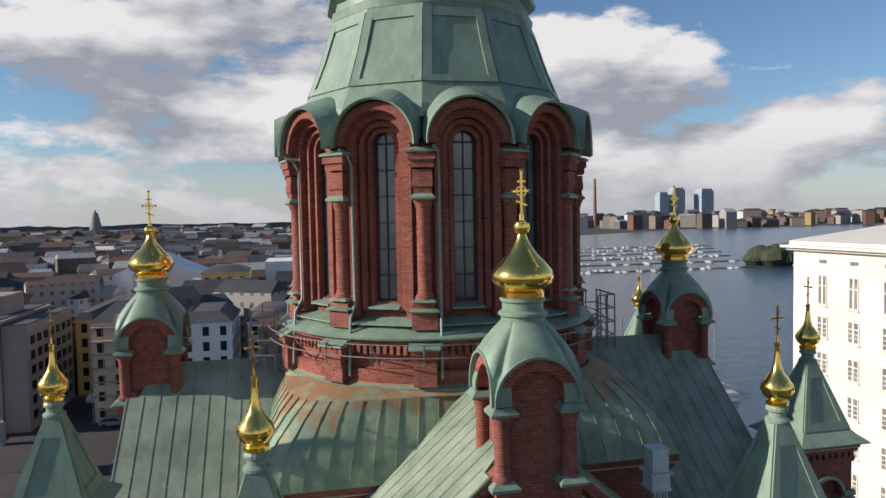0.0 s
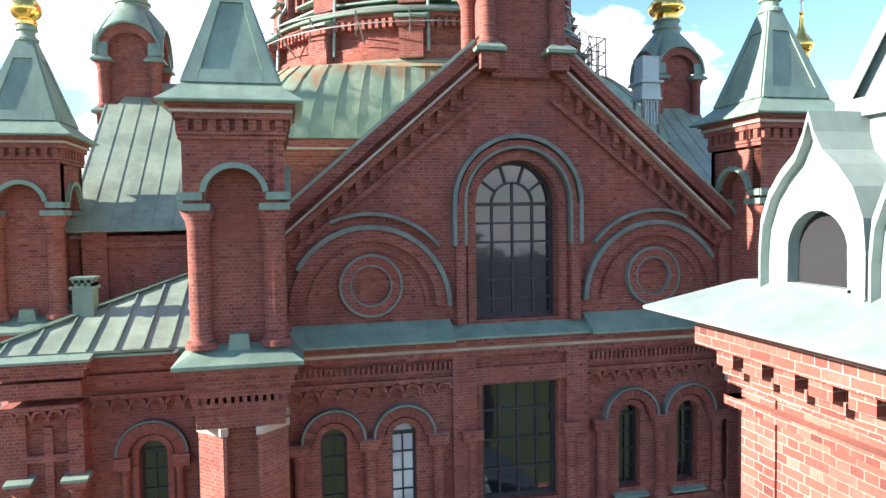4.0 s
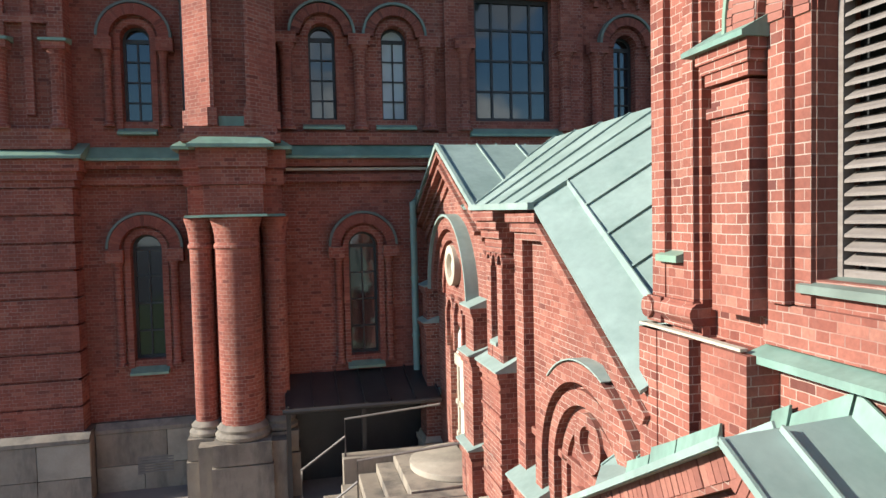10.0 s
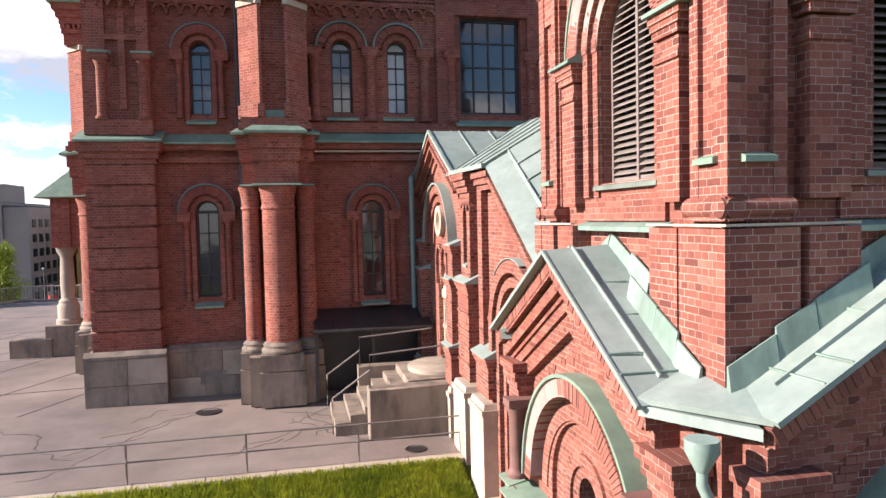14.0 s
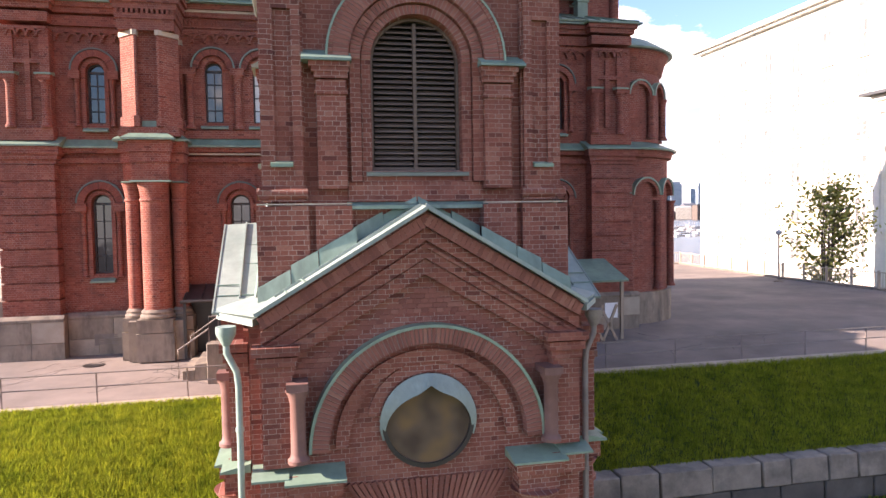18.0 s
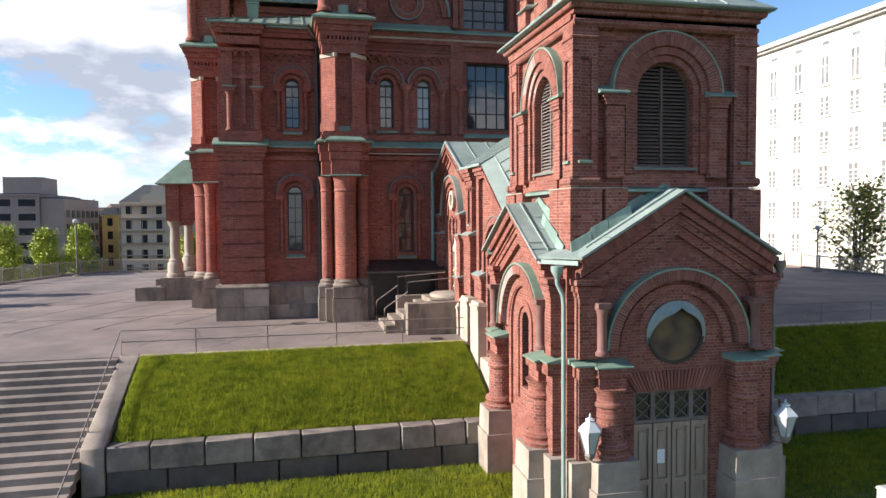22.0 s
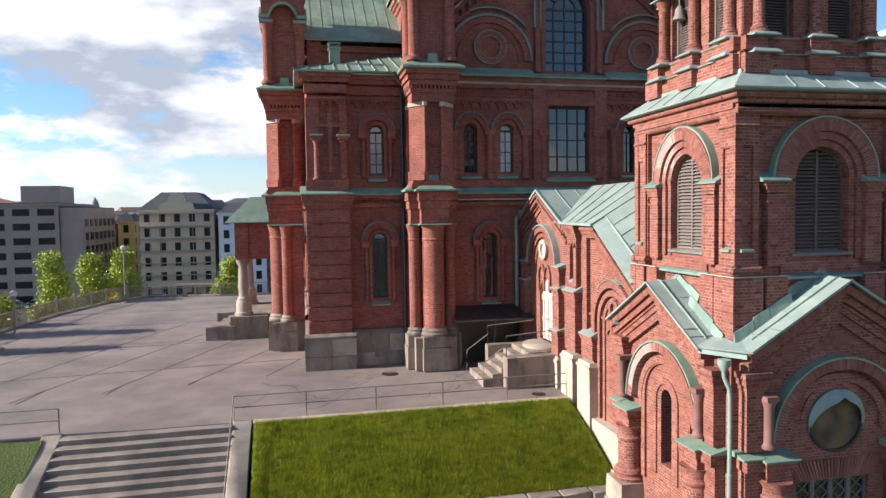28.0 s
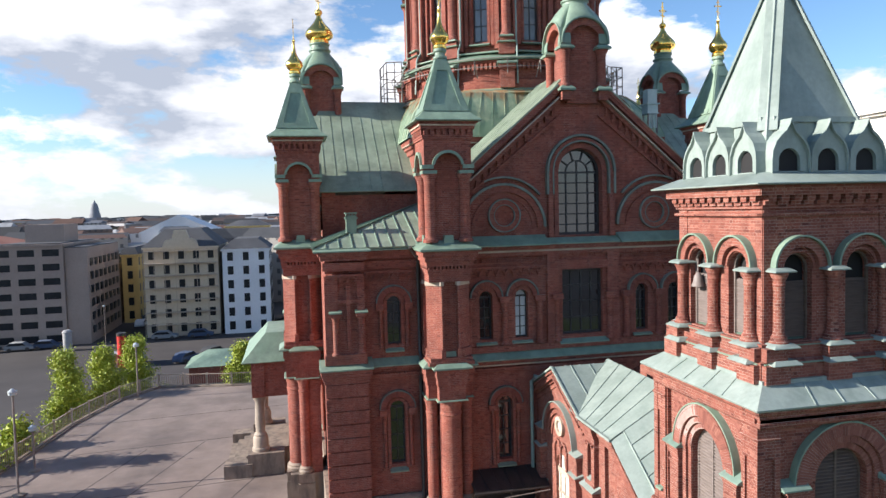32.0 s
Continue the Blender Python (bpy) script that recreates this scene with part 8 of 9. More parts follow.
# steps to the gallery door
gs = thing("door_steps", (-3.1, -2.3, 0), "granite steps with block parapets at the gallery door", "steps", kind="structure")
bm = bmesh.new()
box(bm, -4.05, -2.1, -3.65, -3.2, -0.3, 0.93)
bmesh.ops.bevel(bm, geom=bm.edges[:], offset=0.02, segments=1, affect="EDGES")
part("parapet_block", bm, GRANITE, gs)
bm = bmesh.new()
box(bm, -4.05, -2.1, -1.35, -1.0, -0.3, 0.93)
part("parapet_block", bm, GRANITE, gs)
for k in range(6):
    bm = bmesh.new()
    box(bm, -4.75 + 0.32 * k, -4.75 + 0.32 * (k + 1) if k < 5 else -2.03, -3.195, -1.355, -0.2, 0.165 * (k + 1) - 0.02)
    bmesh.ops.bevel(bm, geom=bm.edges[:], offset=0.012, segments=1, affect="EDGES")
    part("step", bm, GRANITE, gs)
bm = bmesh.new()
lathe(bm, [(0.82, 0.97), (0.84, 0.99), (0.84, 1.08), (0.80, 1.10)], 28, -2.15, -2.28)
part("round_landing", bm, WARM_STONE, gs, "worn round stone landing")
for y in (-3.42, -1.18):
    bm = bmesh.new()
    tube(bm, [(-4.0, y, 0.93), (-4.0, y, 1.62), (-2.2, y, 1.75)], 0.022, 6)
    tube(bm, [(-4.8, y, 0.0), (-4.8, y, 0.75), (-4.0, y, 1.3)], 0.022, 6)
    part("handrail", bm, IRON, gs, "bent steel handrail")

# dark lean-to over the cellar stairs
can = thing("cellar_canopy", (-3.6, 0.2, 0), "dark sheet-metal lean-to roof over the cellar stairs", "canopy")
bm = bmesh.new()
slab(bm, [(-5.05, -0.85, 1.80), (-2.1, -0.85, 1.80), (-2.1, 0.5, 2.15), (-5.05, 0.5, 2.15)], 0.08)
cr = part("canopy_roof", bm, DARK_METAL, can)
bm = bmesh.new()
for k in range(7):
    x = -5.0 + 0.48 * k
    rib(bm, (x, -0.85, 1.82), (x, 0.5, 2.17), 0.03, 0.04)
part("standing_seams", bm, DARK_METAL, cr)
for x in (-5.0, -3.6):
    bm = bmesh.new()
    box(bm, x - 0.04, x + 0.04, -0.8, -0.72, 0, 1.75)
    part("post", bm, DARK_METAL, can)
bm = bmesh.new()
tube(bm, [(-5.1, -0.9, 1.76), (-2.1, -0.9, 1.76)], 0.05, 8)
part("gutter", bm, DARK_METAL, can)
# added dark sheet stands for the shade under the canopy
bm = bmesh.new()
box(bm, -4.95, -2.15, 0.30, 0.34, 0, 1.75)
part("canopy_shade_sheet", bm, DARK_METAL, can)
# the matching lean-to on the other side
can2 = thing("side_lean_to", (7.2, 0.0, 0), "green copper lean-to roof with wooden trestles below", "lean-to")
bm = bmesh.new()
slab(bm, [(2.2, -1.6, 2.0), (9.2, -1.6, 2.0), (9.2, 0.3, 2.6), (2.2, 0.3, 2.6)], 0.07)
part("roof", bm, COPPER, can2)
for x in (3.0, 5.0, 7.0, 9.0):
    bm = bmesh.new()
    box(bm, x - 0.05, x + 0.05, -1.5, -1.4, 0, 1.95)
    part("post", bm, WOOD, can2)
bm = bmesh.new()
for k in range(5):
    x = 6.2 + 0.5 * k
    rib(bm, (x, -1.7, 0.0), (x + 0.5, -1.7, 1.2), 0.05, 0.08)
    rib(bm, (x + 0.5, -1.7, 0.0), (x, -1.7, 1.0), 0.05, 0.08)
part("trestle", bm, WOOD, can2)
bm = bmesh.new()
box(bm, 8.3, 8.75, -1.66, -1.62, 0.75, 1.25)
part("notice_board", bm, WHITE_PAPER, can2)

# downpipes of the cathedral front
for x, y, z1 in ((-2.35, 0.30, 5.5), (-6.75, 0.7, 10.9), (6.75, 0.7, 10.9)):
    mat = DARK_METAL if z1 > 6 else PIPE
    pipe = thing("downpipe", (x, y, 0.2), "sheet-metal downpipe fixed to the brick wall", "downpipe", "downpipes")
    bm = bmesh.new()
    if z1 < 6:
        tube(bm, [(x + 0.3, y - 0.05, 5.75), (x + 0.1, y - 0.05, 5.8), (x, y, 5.6), (x, y, 2.1)], 0.07, 10)
    else:
        tube(bm, [(x - 0.35 * (1 if x < 0 else -1), y - 0.35, 11.1), (x, y - 0.1, 10.6), (x, y, 10.2), (x, y, 7.0), (x, y - 0.35, 6.7), (x, y - 0.3, 6.3), (x, y, 6.0), (x, y, 0.5), (x, y - 0.12, 0.25), (x, y - 0.2, 0.2)], 0.07, 10)
    part("pipe", bm, mat, pipe)
    for z in ((5.2, 4.0, 2.8) if z1 < 6 else (9.6, 8.2, 5.2, 3.6, 2.0)):
        bm = bmesh.new()
        lathe(bm, [(0.084, z), (0.084, z + 0.06)], 10, x, y)
        part("pipe_clip", bm, mat, pipe)
bm = bmesh.new()
box(bm, -7.95, -7.25, 0.76, 0.82, 0.3, 0.66)
for k in range(6):
    box(bm, -7.92, -7.28, 0.745, 0.77, 0.33 + 0.055 * k, 0.355 + 0.055 * k)
lone("basement_vent", bm, IRON, "rusty iron vent grille in the granite base", "vent")
bm = bmesh.new()
box(bm, 5.36, 5.83, -14.42, -14.30, ZL - 0.25, -1.33, 0.01, 0.01)
for k in range(6):
    box(bm, 5.42, 5.55 + 0.04 * (k * 5 % 6), -14.428, -14.415, -1.52 - 0.09 * k, -1.48 - 0.09 * k)
lone("stone_marker", bm, GRANITE_TOP, "tall narrow grey stone marker standing in the lawn", "marker")
CABINET_PAINT = mottled("dulled_white_paint", (0.40, 0.40, 0.39), (0.50, 0.50, 0.48), 2.0, 0.6, 20.0, 0.1)
for x0 in (4.28, 4.80):
    cab = thing("utility_cabinet", (x0 + 0.22, -14.35, ZL - 0.12), "low white painted utility cabinet in the lawn", "cabinet", "utility cabinets")
    bm = bmesh.new()
    box(bm, x0, x0 + 0.44, -14.55, -14.17, ZL - 0.25, -2.03, 0.004, 0.004)
    part("body", bm, CABINET_PAINT, cab)
    bm = bmesh.new()
    box(bm, x0 - 0.02, x0 + 0.46, -14.57, -14.15, -2.026, -1.97, 0.03, 0.03)
    part("lid", bm, CABINET_PAINT, cab)
    bm = bmesh.new()
    lathe(bm, [(0.05, -1.969), (0.05, -1.955), (0.0, -1.95)], 12, x0 + 0.22, -14.36)
    part("vent_cap", bm, DARK_METAL, cab, "small dark round cap")
    bm = bmesh.new()
    box(bm, x0 + 0.05, x0 + 0.39, -14.562, -14.54, ZL + 0.05, -2.09)
    part("door", bm, CABINET_PAINT, cab)
bm = bmesh.new()
box(bm, 8.3, 44.0, -16.6, -12.85, ZL - 0.5, ZL + 0.02, 0.03, 0.03)
lone("footpath", bm, PAVING, "grey paved footpath across the lower lawn", "footpath", kind="structure")

# ---- city and harbour ----
def plaster(name, a, b):
    return mottled(name, a, b, 0.15, 0.9, 3.0, 0.05)


GREY_W = plaster("grey_concrete_render", (0.29, 0.225, 0.19), (0.36, 0.285, 0.24))
BEIGE_W = plaster("beige_render", (0.52, 0.43, 0.31), (0.60, 0.50, 0.37))
YELLOW_W = plaster("yellow_render", (0.60, 0.42, 0.15), (0.68, 0.50, 0.20))
PALE_W = plaster("pale_render", (0.62, 0.63, 0.64), (0.72, 0.73, 0.74))
CREAM_W = plaster("cream_render", (0.72, 0.67, 0.58), (0.80, 0.76, 0.68))
TIN = plaster("dark_tin_roof", (0.045, 0.047, 0.053), (0.08, 0.083, 0.09))
TIN_RED = plaster("red_tin_roof", (0.16, 0.05, 0.035), (0.21, 0.075, 0.05))
FAR_GLASS = glass_material("far_window_glass", (0.02, 0.022, 0.026), 0.3, 1.3)
# pale tint paints the sky's reflection into the white block's panes
SKY_PALE_GLASS = glass_material("sky_pale_glass", (0.24, 0.235, 0.23), 0.25, 1.4)


def pane_mesh(w, h, arched=False):
    """A window with a thin frame, centred on its sill, facing -y."""
    bm = bmesh.new()
    if arched:
        arch_fill(bm, 0, 0, h - w / 2, w / 2, -0.03, 0.12, 8)
    else:
        box(bm, -w / 2, w / 2, -0.03, 0.12, 0, h)
    return mesh_of(bm, FAR_GLASS, "window")


def house(name, x, y, w, d, z0, z1, mat, floors, cols, side, label, roof=None, roof_mat=None, win=(1.0, 1.5), turn=0, sill=0.9, arched=False, start=None, pitch=0.0):
    """A town house: corner at (x, y), front along local x, windows on front and on the chosen side (-1 none, 0 left, 1 right)."""
    M = T(x, y, 0) @ RZ(turn)
    root = thing(name, (x, y, z0), label, "building")
    bm = bmesh.new()
    box(bm, 0, w, 0, d, z0, z1)
    part("wall", bm, mat, root, "", M)
    bm = bmesh.new()
    box(bm, -0.25, w + 0.25, -0.25, d + 0.25, z1, z1 + 0.35)
    part("cornice", bm, mat, root, "", M)
    if roof:
        bm = bmesh.new()
        box(bm, -0.3, w + 0.3, -0.3, d + 0.3, z1 + 0.35, z1 + 0.35 + roof, min(w, d) * 0.28, min(w, d) * 0.28)
        part("roof", bm, roof_mat or TIN, root, "", M)
    pm = pane_mesh(*win, arched)
    fh = (z1 - z0) / floors
    for f in range(floors):
        z = z0 + fh * f + sill * fh / 3.0
        for c in range(cols):
            put("window", pm, root, M @ T(start + pitch * c if start else w * (c + 0.5) / cols, 0, z))
        if side >= 0:
            n = max(1, round(d / (w / cols)))
            for c in range(n):
                sx = 0 if side == 0 else w
                put("window", pm, root, M @ T(sx, d * (c + 0.5) / n, z) @ RZ(-90 if side == 0 else 90))
    return root


a = house("office_block", -76.0, 101.0, 26.5, 22.0, LOW, 8.0, GREY_W, 7, 7, -1, "grey concrete office block with dark strip windows", win=(2.6, 1.15))
bm = bmesh.new()
box(bm, -57.5, -51.2, 108, 116, 8.35, 11.6, 0.0, 0.0)
part("roof_house", bm, GREY_W, a)
bm = bmesh.new()
box(bm, -75.6, -50.0, 101.4, 122.6, 8.35, 8.5)
part("flat_roof", bm, TIN, a)
bm = bmesh.new()
box(bm, -76, -59, 104, 118, 8.35, 9.7, 4.0, 5.0)
part("red_roof", bm, TIN_RED, a)
bm = bmesh.new()
box(bm, -49.4, -45.9, 101.5, 123, LOW, 7.6)
part("side_wing", bm, GREY_W, a)
bm = bmesh.new()
box(bm, -49.4, -45.9, 101.5, 123, 7.6, 7.75)
part("flat_roof", bm, TIN, a)
for k in range(6):
    bm = bmesh.new()
    box(bm, -46.6, -44.2, 101.3, 101.6, LOW + 2.0 + 2.35 * k, LOW + 3.2 + 2.35 * k)
    bm.free()
    for q in range(7):
        bm = bmesh.new()
        box(bm, -45.95, -45.8, 103 + 2.9 * q, 104.6 + 2.9 * q, LOW + 1.6 + 2.35 * k, LOW + 2.9 + 2.35 * k)
        part("window", bm, FAR_GLASS, a)
b = house("ornate_house", -37.4, 104.0, 12.6, 18.0, LOW, 6.7, BEIGE_W, 6, 5, -1, "beige ornate corner house behind scaffolding", roof=3.2, win=(1.0, 1.55))
bm = bmesh.new()
prism(bm, [(3.2, 7.05), (9.4, 7.05), (8.9, 8.2), (7.7, 8.6), (7.3, 10.0), (5.3, 10.0), (4.9, 8.6), (3.7, 8.2)], -0.3, 1.0)
part("curved_gable", bm, BEIGE_W, b, "", T(-37.4, 104, 0))
bm = bmesh.new()
for f in range(7):
    box(bm, 0, 12.6, -0.9, -0.1, LOW + 2.2 * f + 2.1, LOW + 2.2 * f + 2.22)
for k in range(8):
    box(bm, 12.6 * k / 7 - 0.04, 12.6 * k / 7 + 0.04, -0.9, -0.82, LOW, 6.9)
part("scaffolding", bm, LIMESTONE, b, "thin scaffolding", T(-37.4, 104, 0))
house("white_house", -24.0, 103.0, 8.2, 16.0, LOW, 6.0, PALE_W, 6, 3, 1, "white rendered town house with dark windows", roof=1.8, win=(1.0, 1.5))
house("white_house", -13.6, 108.0, 9.0, 16.0, LOW, 5.2, PALE_W, 5, 4, 0, "white rendered town house with dark windows", roof=1.8, win=(1.0, 1.5))
house("yellow_house", -45.6, 124.0, 3.0, 46.0, LOW, 4.6, YELLOW_W, 5, 1, 1, "long yellow town house along a side street", roof=1.5, win=(1.0, 1.6))
house("yellow_house", -30.0, 176.0, 12.0, 14.0, LOW, 9.0, YELLOW_W, 5, 4, 1, "yellow rendered house between dark roofs", roof=1.5, win=(1.1, 1.6))
bm = bmesh.new()
box(bm, -14, 4, 190, 210, LOW, 11.0)
lone("wrapped_building", bm, PALE_W, "building wrapped in white scaffold sheeting", "building")
bm = bmesh.new()
prism(bm, [(-60, LOW), (-34, LOW), (-34, 7), (-47, 13), (-60, 7)], 205, 230)
lone("gabled_hall", bm, PALE_W, "pale hall with a low gabled end wall", "building")

# big white block by the harbour, facing west
WB = T(37.6, 38.2, 0) @ RZ(-90)
wb = house("white_block", 37.6, 38.2, 22.0, 30.0, -2.4, 20.0, WHITE_WALL, 1, 0, -1, "tall white rendered block with small paned windows", turn=-90, roof=1.6, roof_mat=WHITE_WALL)
bm = bmesh.new()
box(bm, -0.45, 22.3, -0.45, 0, 19.55, 19.75)
box(bm, -0.75, 22.4, -0.8, 0, 19.76, 19.98)
box(bm, -0.05, 22.0, -0.06, 0, 18.1, 18.22)
part("eave_brackets", bm, WHITE_WALL, wb, "", WB)
for tall in (False, True):
    hw, hh = (0.56, 1.75) if not tall else (0.48, 2.5)
    pm = pane_mesh(2 * hw, hh)
    pm.materials[0] = SKY_PALE_GLASS
    bm = bmesh.new()
    for x0, x1, z0, z1 in [(-hw, -hw + 0.09, 0, hh), (hw - 0.09, hw, 0, hh), (-0.09, 0.09, 0, hh), (-hw, hw, 0, 0.08), (-hw, hw, hh - 0.08, hh), (-hw, hw, hh * 0.62, hh * 0.62 + 0.1)] + ([] if tall else [(-hw, hw, hh * f, hh * f + 0.05) for f in (0.22, 0.42)]):
        box(bm, x0, x1, -0.07, -0.02, z0, z1)
    sm = mesh_of(bm, WHITE_WALL, "sash")
    bm = bmesh.new()
    box(bm, -hw - 0.12, hw + 0.12, -0.16, 0.02, -0.14, -0.04)
    sl = mesh_of(bm, WHITE_WALL, "window_sill")
    for c in range(6):
        for z in ((15.1,) if tall else (12.4, 9.4, 6.4, 3.4, 0.4)):
            p = put("window", pm, wb, WB @ T(3.4 + 3.25 * c, 0, z))
            put("sash", sm, p)
            put("window_sill", sl, p)
for c in range(6):
    bm = bmesh.new()
    box(bm, 3.4 + 3.25 * c - 0.4, 3.4 + 3.25 * c + 0.4, -0.02, 0.1, 18.55, 18.85)
    part("attic_window", bm, SKY_PALE_GLASS, wb, "", WB)
cl = house("classical_house", 36.2, 15.9, 22.0, 26.0, -2.0, 11.4, CREAM_W, 3, 6, -1, "cream classical house with arched windows and rusticated base", win=(0.9, 2.3), turn=-90, roof=2.2, arched=True, start=2.1, pitch=3.66)
bm = bmesh.new()
box(bm, -0.7, 22.4, -0.8, 0.3, 11.76, 11.95)
part("dark_eave", bm, TIN, cl, "", T(36.2, 15.9, 0) @ RZ(-90))
bm = bmesh.new()
for z0, z1, o in ((2.6, 2.95, 0.22), (6.6, 6.8, 0.1), (10.6, 11.0, 0.2)):
    box(bm, -0.2, 22, -o, 0.05, z0, z1)
for k in range(7):
    x = 0.1 + 3.66 * k
    box(bm, x - 0.28, x + 0.28, -0.14, 0.05, 2.95, 10.6)
for k in range(9):
    box(bm, 0, 22, -0.09, 0.05, -2.0 + 0.5 * k, -1.54 + 0.5 * k)
part("pilasters", bm, CREAM_W, cl, "", T(36.2, 15.9, 0) @ RZ(-90))
bm = bmesh.new()
box(bm, 40, 60, 15, 19.4, 12, 22.5)
part("annex_wall", bm, CREAM_W, (gb := thing("tall_annex", (40, 15, 12), "tall plain cream annex behind the classical house", "building")))
bm = bmesh.new()
box(bm, 39.9, 40.1, 15.6, 18.4, 17.4, 19.6)
part("wide_window", bm, FAR_GLASS, gb)

# low city roofs, too many to count
rnd = random.Random(11)


def roofs(name, count, xr, yr, hr, walls, tops, label, seed, keep=None, depth=0):
    """Many small houses as two meshes: walls and roofs."""
    r = random.Random(seed)
    wv, wf, rv, rf = [], [], [], []
    made = 0
    while made < count:
        y = yr[0] + (yr[1] - yr[0]) * r.random() ** 1.5
        x = r.uniform(*xr) * (0.35 + 0.65 * (y - yr[0]) / (yr[1] - yr[0])) if depth else r.uniform(*xr)
        if keep and not keep(x, y):
            continue
        made += 1
        s = 0.7 + 0.6 * y / 900
        w, d, h = r.uniform(9, 24) * s, r.uniform(9, 16) * s, r.uniform(*hr)
        z0 = LOW
        a = r.choice((0.0, 0.0, 0.35, -0.5)) + r.uniform(-0.06, 0.06)
        ca, sa = math.cos(a), math.sin(a)
        z1 = z0 + h
        n = len(wv)
        c = [(-w / 2, -d / 2), (w / 2, -d / 2), (w / 2, d / 2), (-w / 2, d / 2)]
        P = [(x + p * ca - q * sa, y + p * sa + q * ca) for p, q in c]
        wv += [(p, q, z0) for p, q in P] + [(p, q, z1) for p, q in P]
        wf += [(n, n + 1, n + 5, n + 4), (n + 1, n + 2, n + 6, n + 5), (n + 2, n + 3, n + 7, n + 6), (n + 3, n, n + 4, n + 7)]
        n = len(rv)
        g = r.uniform(0.12, 0.3) * d
        R = [(x + p * ca - q * sa, y + p * sa + q * ca) for p, q in ((-w / 2 + 0.6, 0), (w / 2 - 0.6, 0))]
        rv += [(p, q, z1 + 0.02) for p, q in P] + [(p, q, z1 + g) for p, q in R]
        rf += [(n, n + 1, n + 5, n + 4), (n + 2, n + 3, n + 4, n + 5), (n + 1, n + 2, n + 5), (n + 3, n, n + 4)]
    root = thing(name, (0, yr[0], LOW), label, "city", kind="stuff")
    for nm, v, f, m in (("walls", wv, wf, walls), ("roofs", rv, rf, tops)):
        me = bpy.data.meshes.new(nm)
        me.from_pydata(v, [], f)
        me.materials.append(m)
        put(nm, me, root)


def city_material(name, stops, windows):
    m, nt, bsdf = material(name)
    g = node(nt, "ShaderNodeNewGeometry")
    nd = node(nt, "ShaderNodeValToRGB", {"Fac": g.outputs["Random Per Island"]})
    nd.color_ramp.interpolation = "CONSTANT"
    while len(nd.color_ramp.elements) < len(stops):
        nd.color_ramp.elements.new(0.5)
    for k, (e, c) in enumerate(zip(nd.color_ramp.elements, stops)):
        e.position, e.color = k / len(stops), (*c, 1)
    col = nd.outputs[0]
    if windows:
        g2, uv = wall_uv(nt)
        b = node(nt, "ShaderNodeTexBrick", {"Vector": uv, "Color1": (1, 1, 1, 1), "Color2": (1, 1, 1, 1), "Mortar": (0, 0, 0, 1), "Scale": 1.0, "Mortar Size": 0.85, "Brick Width": 2.6, "Row Height": 3.0, "Mortar Smooth": 0.0}, offset=0.0)
        col = mix(nt, mth(nt, "MULTIPLY", mth(nt, "SUBTRACT", 1.0, b.outputs["Fac"]), 0.75), col, (0.05, 0.05, 0.055))
    else:
        n = noise_of(nt, g.outputs["Position"], 0.3, 4.0)
        col = mix(nt, 0.5, col, ramp(nt, n, [(0.3, (0.6, 0.6, 0.6)), (0.7, (1.3, 1.3, 1.3))]), "MULTIPLY")
    nt.links.new(col, bsdf.inputs["Base Color"])
    bsdf.inputs["Roughness"].default_value = 0.8
    return m


CITY_W = city_material("city_walls", [(0.21, 0.17, 0.135), (0.34, 0.32, 0.29), (0.13, 0.10, 0.085), (0.33, 0.24, 0.10), (0.14, 0.125, 0.12), (0.55, 0.54, 0.53), (0.14, 0.075, 0.055)], True)
CITY_R = city_material("city_roofs", [(0.035, 0.037, 0.043), (0.06, 0.04, 0.034), (0.05, 0.055, 0.065), (0.12, 0.13, 0.15), (0.028, 0.03, 0.033), (0.10, 0.052, 0.036), (0.30, 0.31, 0.32), (0.04, 0.043, 0.048)], False)


def on_land(x, y):
    if x > 0.16 * y - 12 and y < 1150:
        return False
    if y < 128 and -80 < x < -8:
        return False
    if -50 < x < -38 and y < 175:
        return False
    return y > 104 or x < -90


roofs("near_city", 420, (-330, 20), (106, 420), (10, 17), CITY_W, CITY_R, "dense town roofs and rendered walls of the old city", 3, on_land)
roofs("far_city", 900, (-1300, 160), (420, 1700), (9, 19), CITY_W, CITY_R, "far city roofs fading towards the horizon", 4, on_land)
roofs("far_shore", 260, (150, 2400), (1200, 2000), (10, 34), CITY_W, CITY_R, "buildings along the far shore of the harbour", 5, lambda x, y: x > 0.2 * y)
# pale blue-grey with the far haze put into the glass colour
HAZE = plaster("haze_tinted_tower_glass", (0.26, 0.32, 0.37), (0.33, 0.40, 0.45))
for tx, ty, tw, th in ((988, 1720, 28, 84), (1030, 1716, 34, 96), (1105, 1700, 38, 92)):
    bm = bmesh.new()
    box(bm, tx, tx + tw, ty, ty + tw, LOW, LOW + th)
    box(bm, tx + 3, tx + tw - 3, ty + 3, ty + tw - 3, LOW + th, LOW + th + 6)
    lone("high_rise", bm, HAZE, "pale glass high-rise on the far shore", "tower", "far towers")
bm = bmesh.new()
lathe(bm, [(5.5, LOW), (3.6, LOW + 130), (3.6, LOW + 131)], 12, 812, 1760)
lone("chimney", bm, plaster("chimney_brick", (0.20, 0.11, 0.085), (0.25, 0.14, 0.11)), "tall brick power station chimney", "chimney")
bm = bmesh.new()
lathe(bm, [(15, LOW), (13, 22), (11, 26), (9, 38), (7, 46), (3, 51), (1, 56)], 10, -480, 1780)
# distance haze is mixed into the tower's grey
lone("stone_church", bm, plaster("hazed_granite", (0.20, 0.21, 0.23), (0.25, 0.26, 0.28)), "distant grey church tower on the skyline", "church")
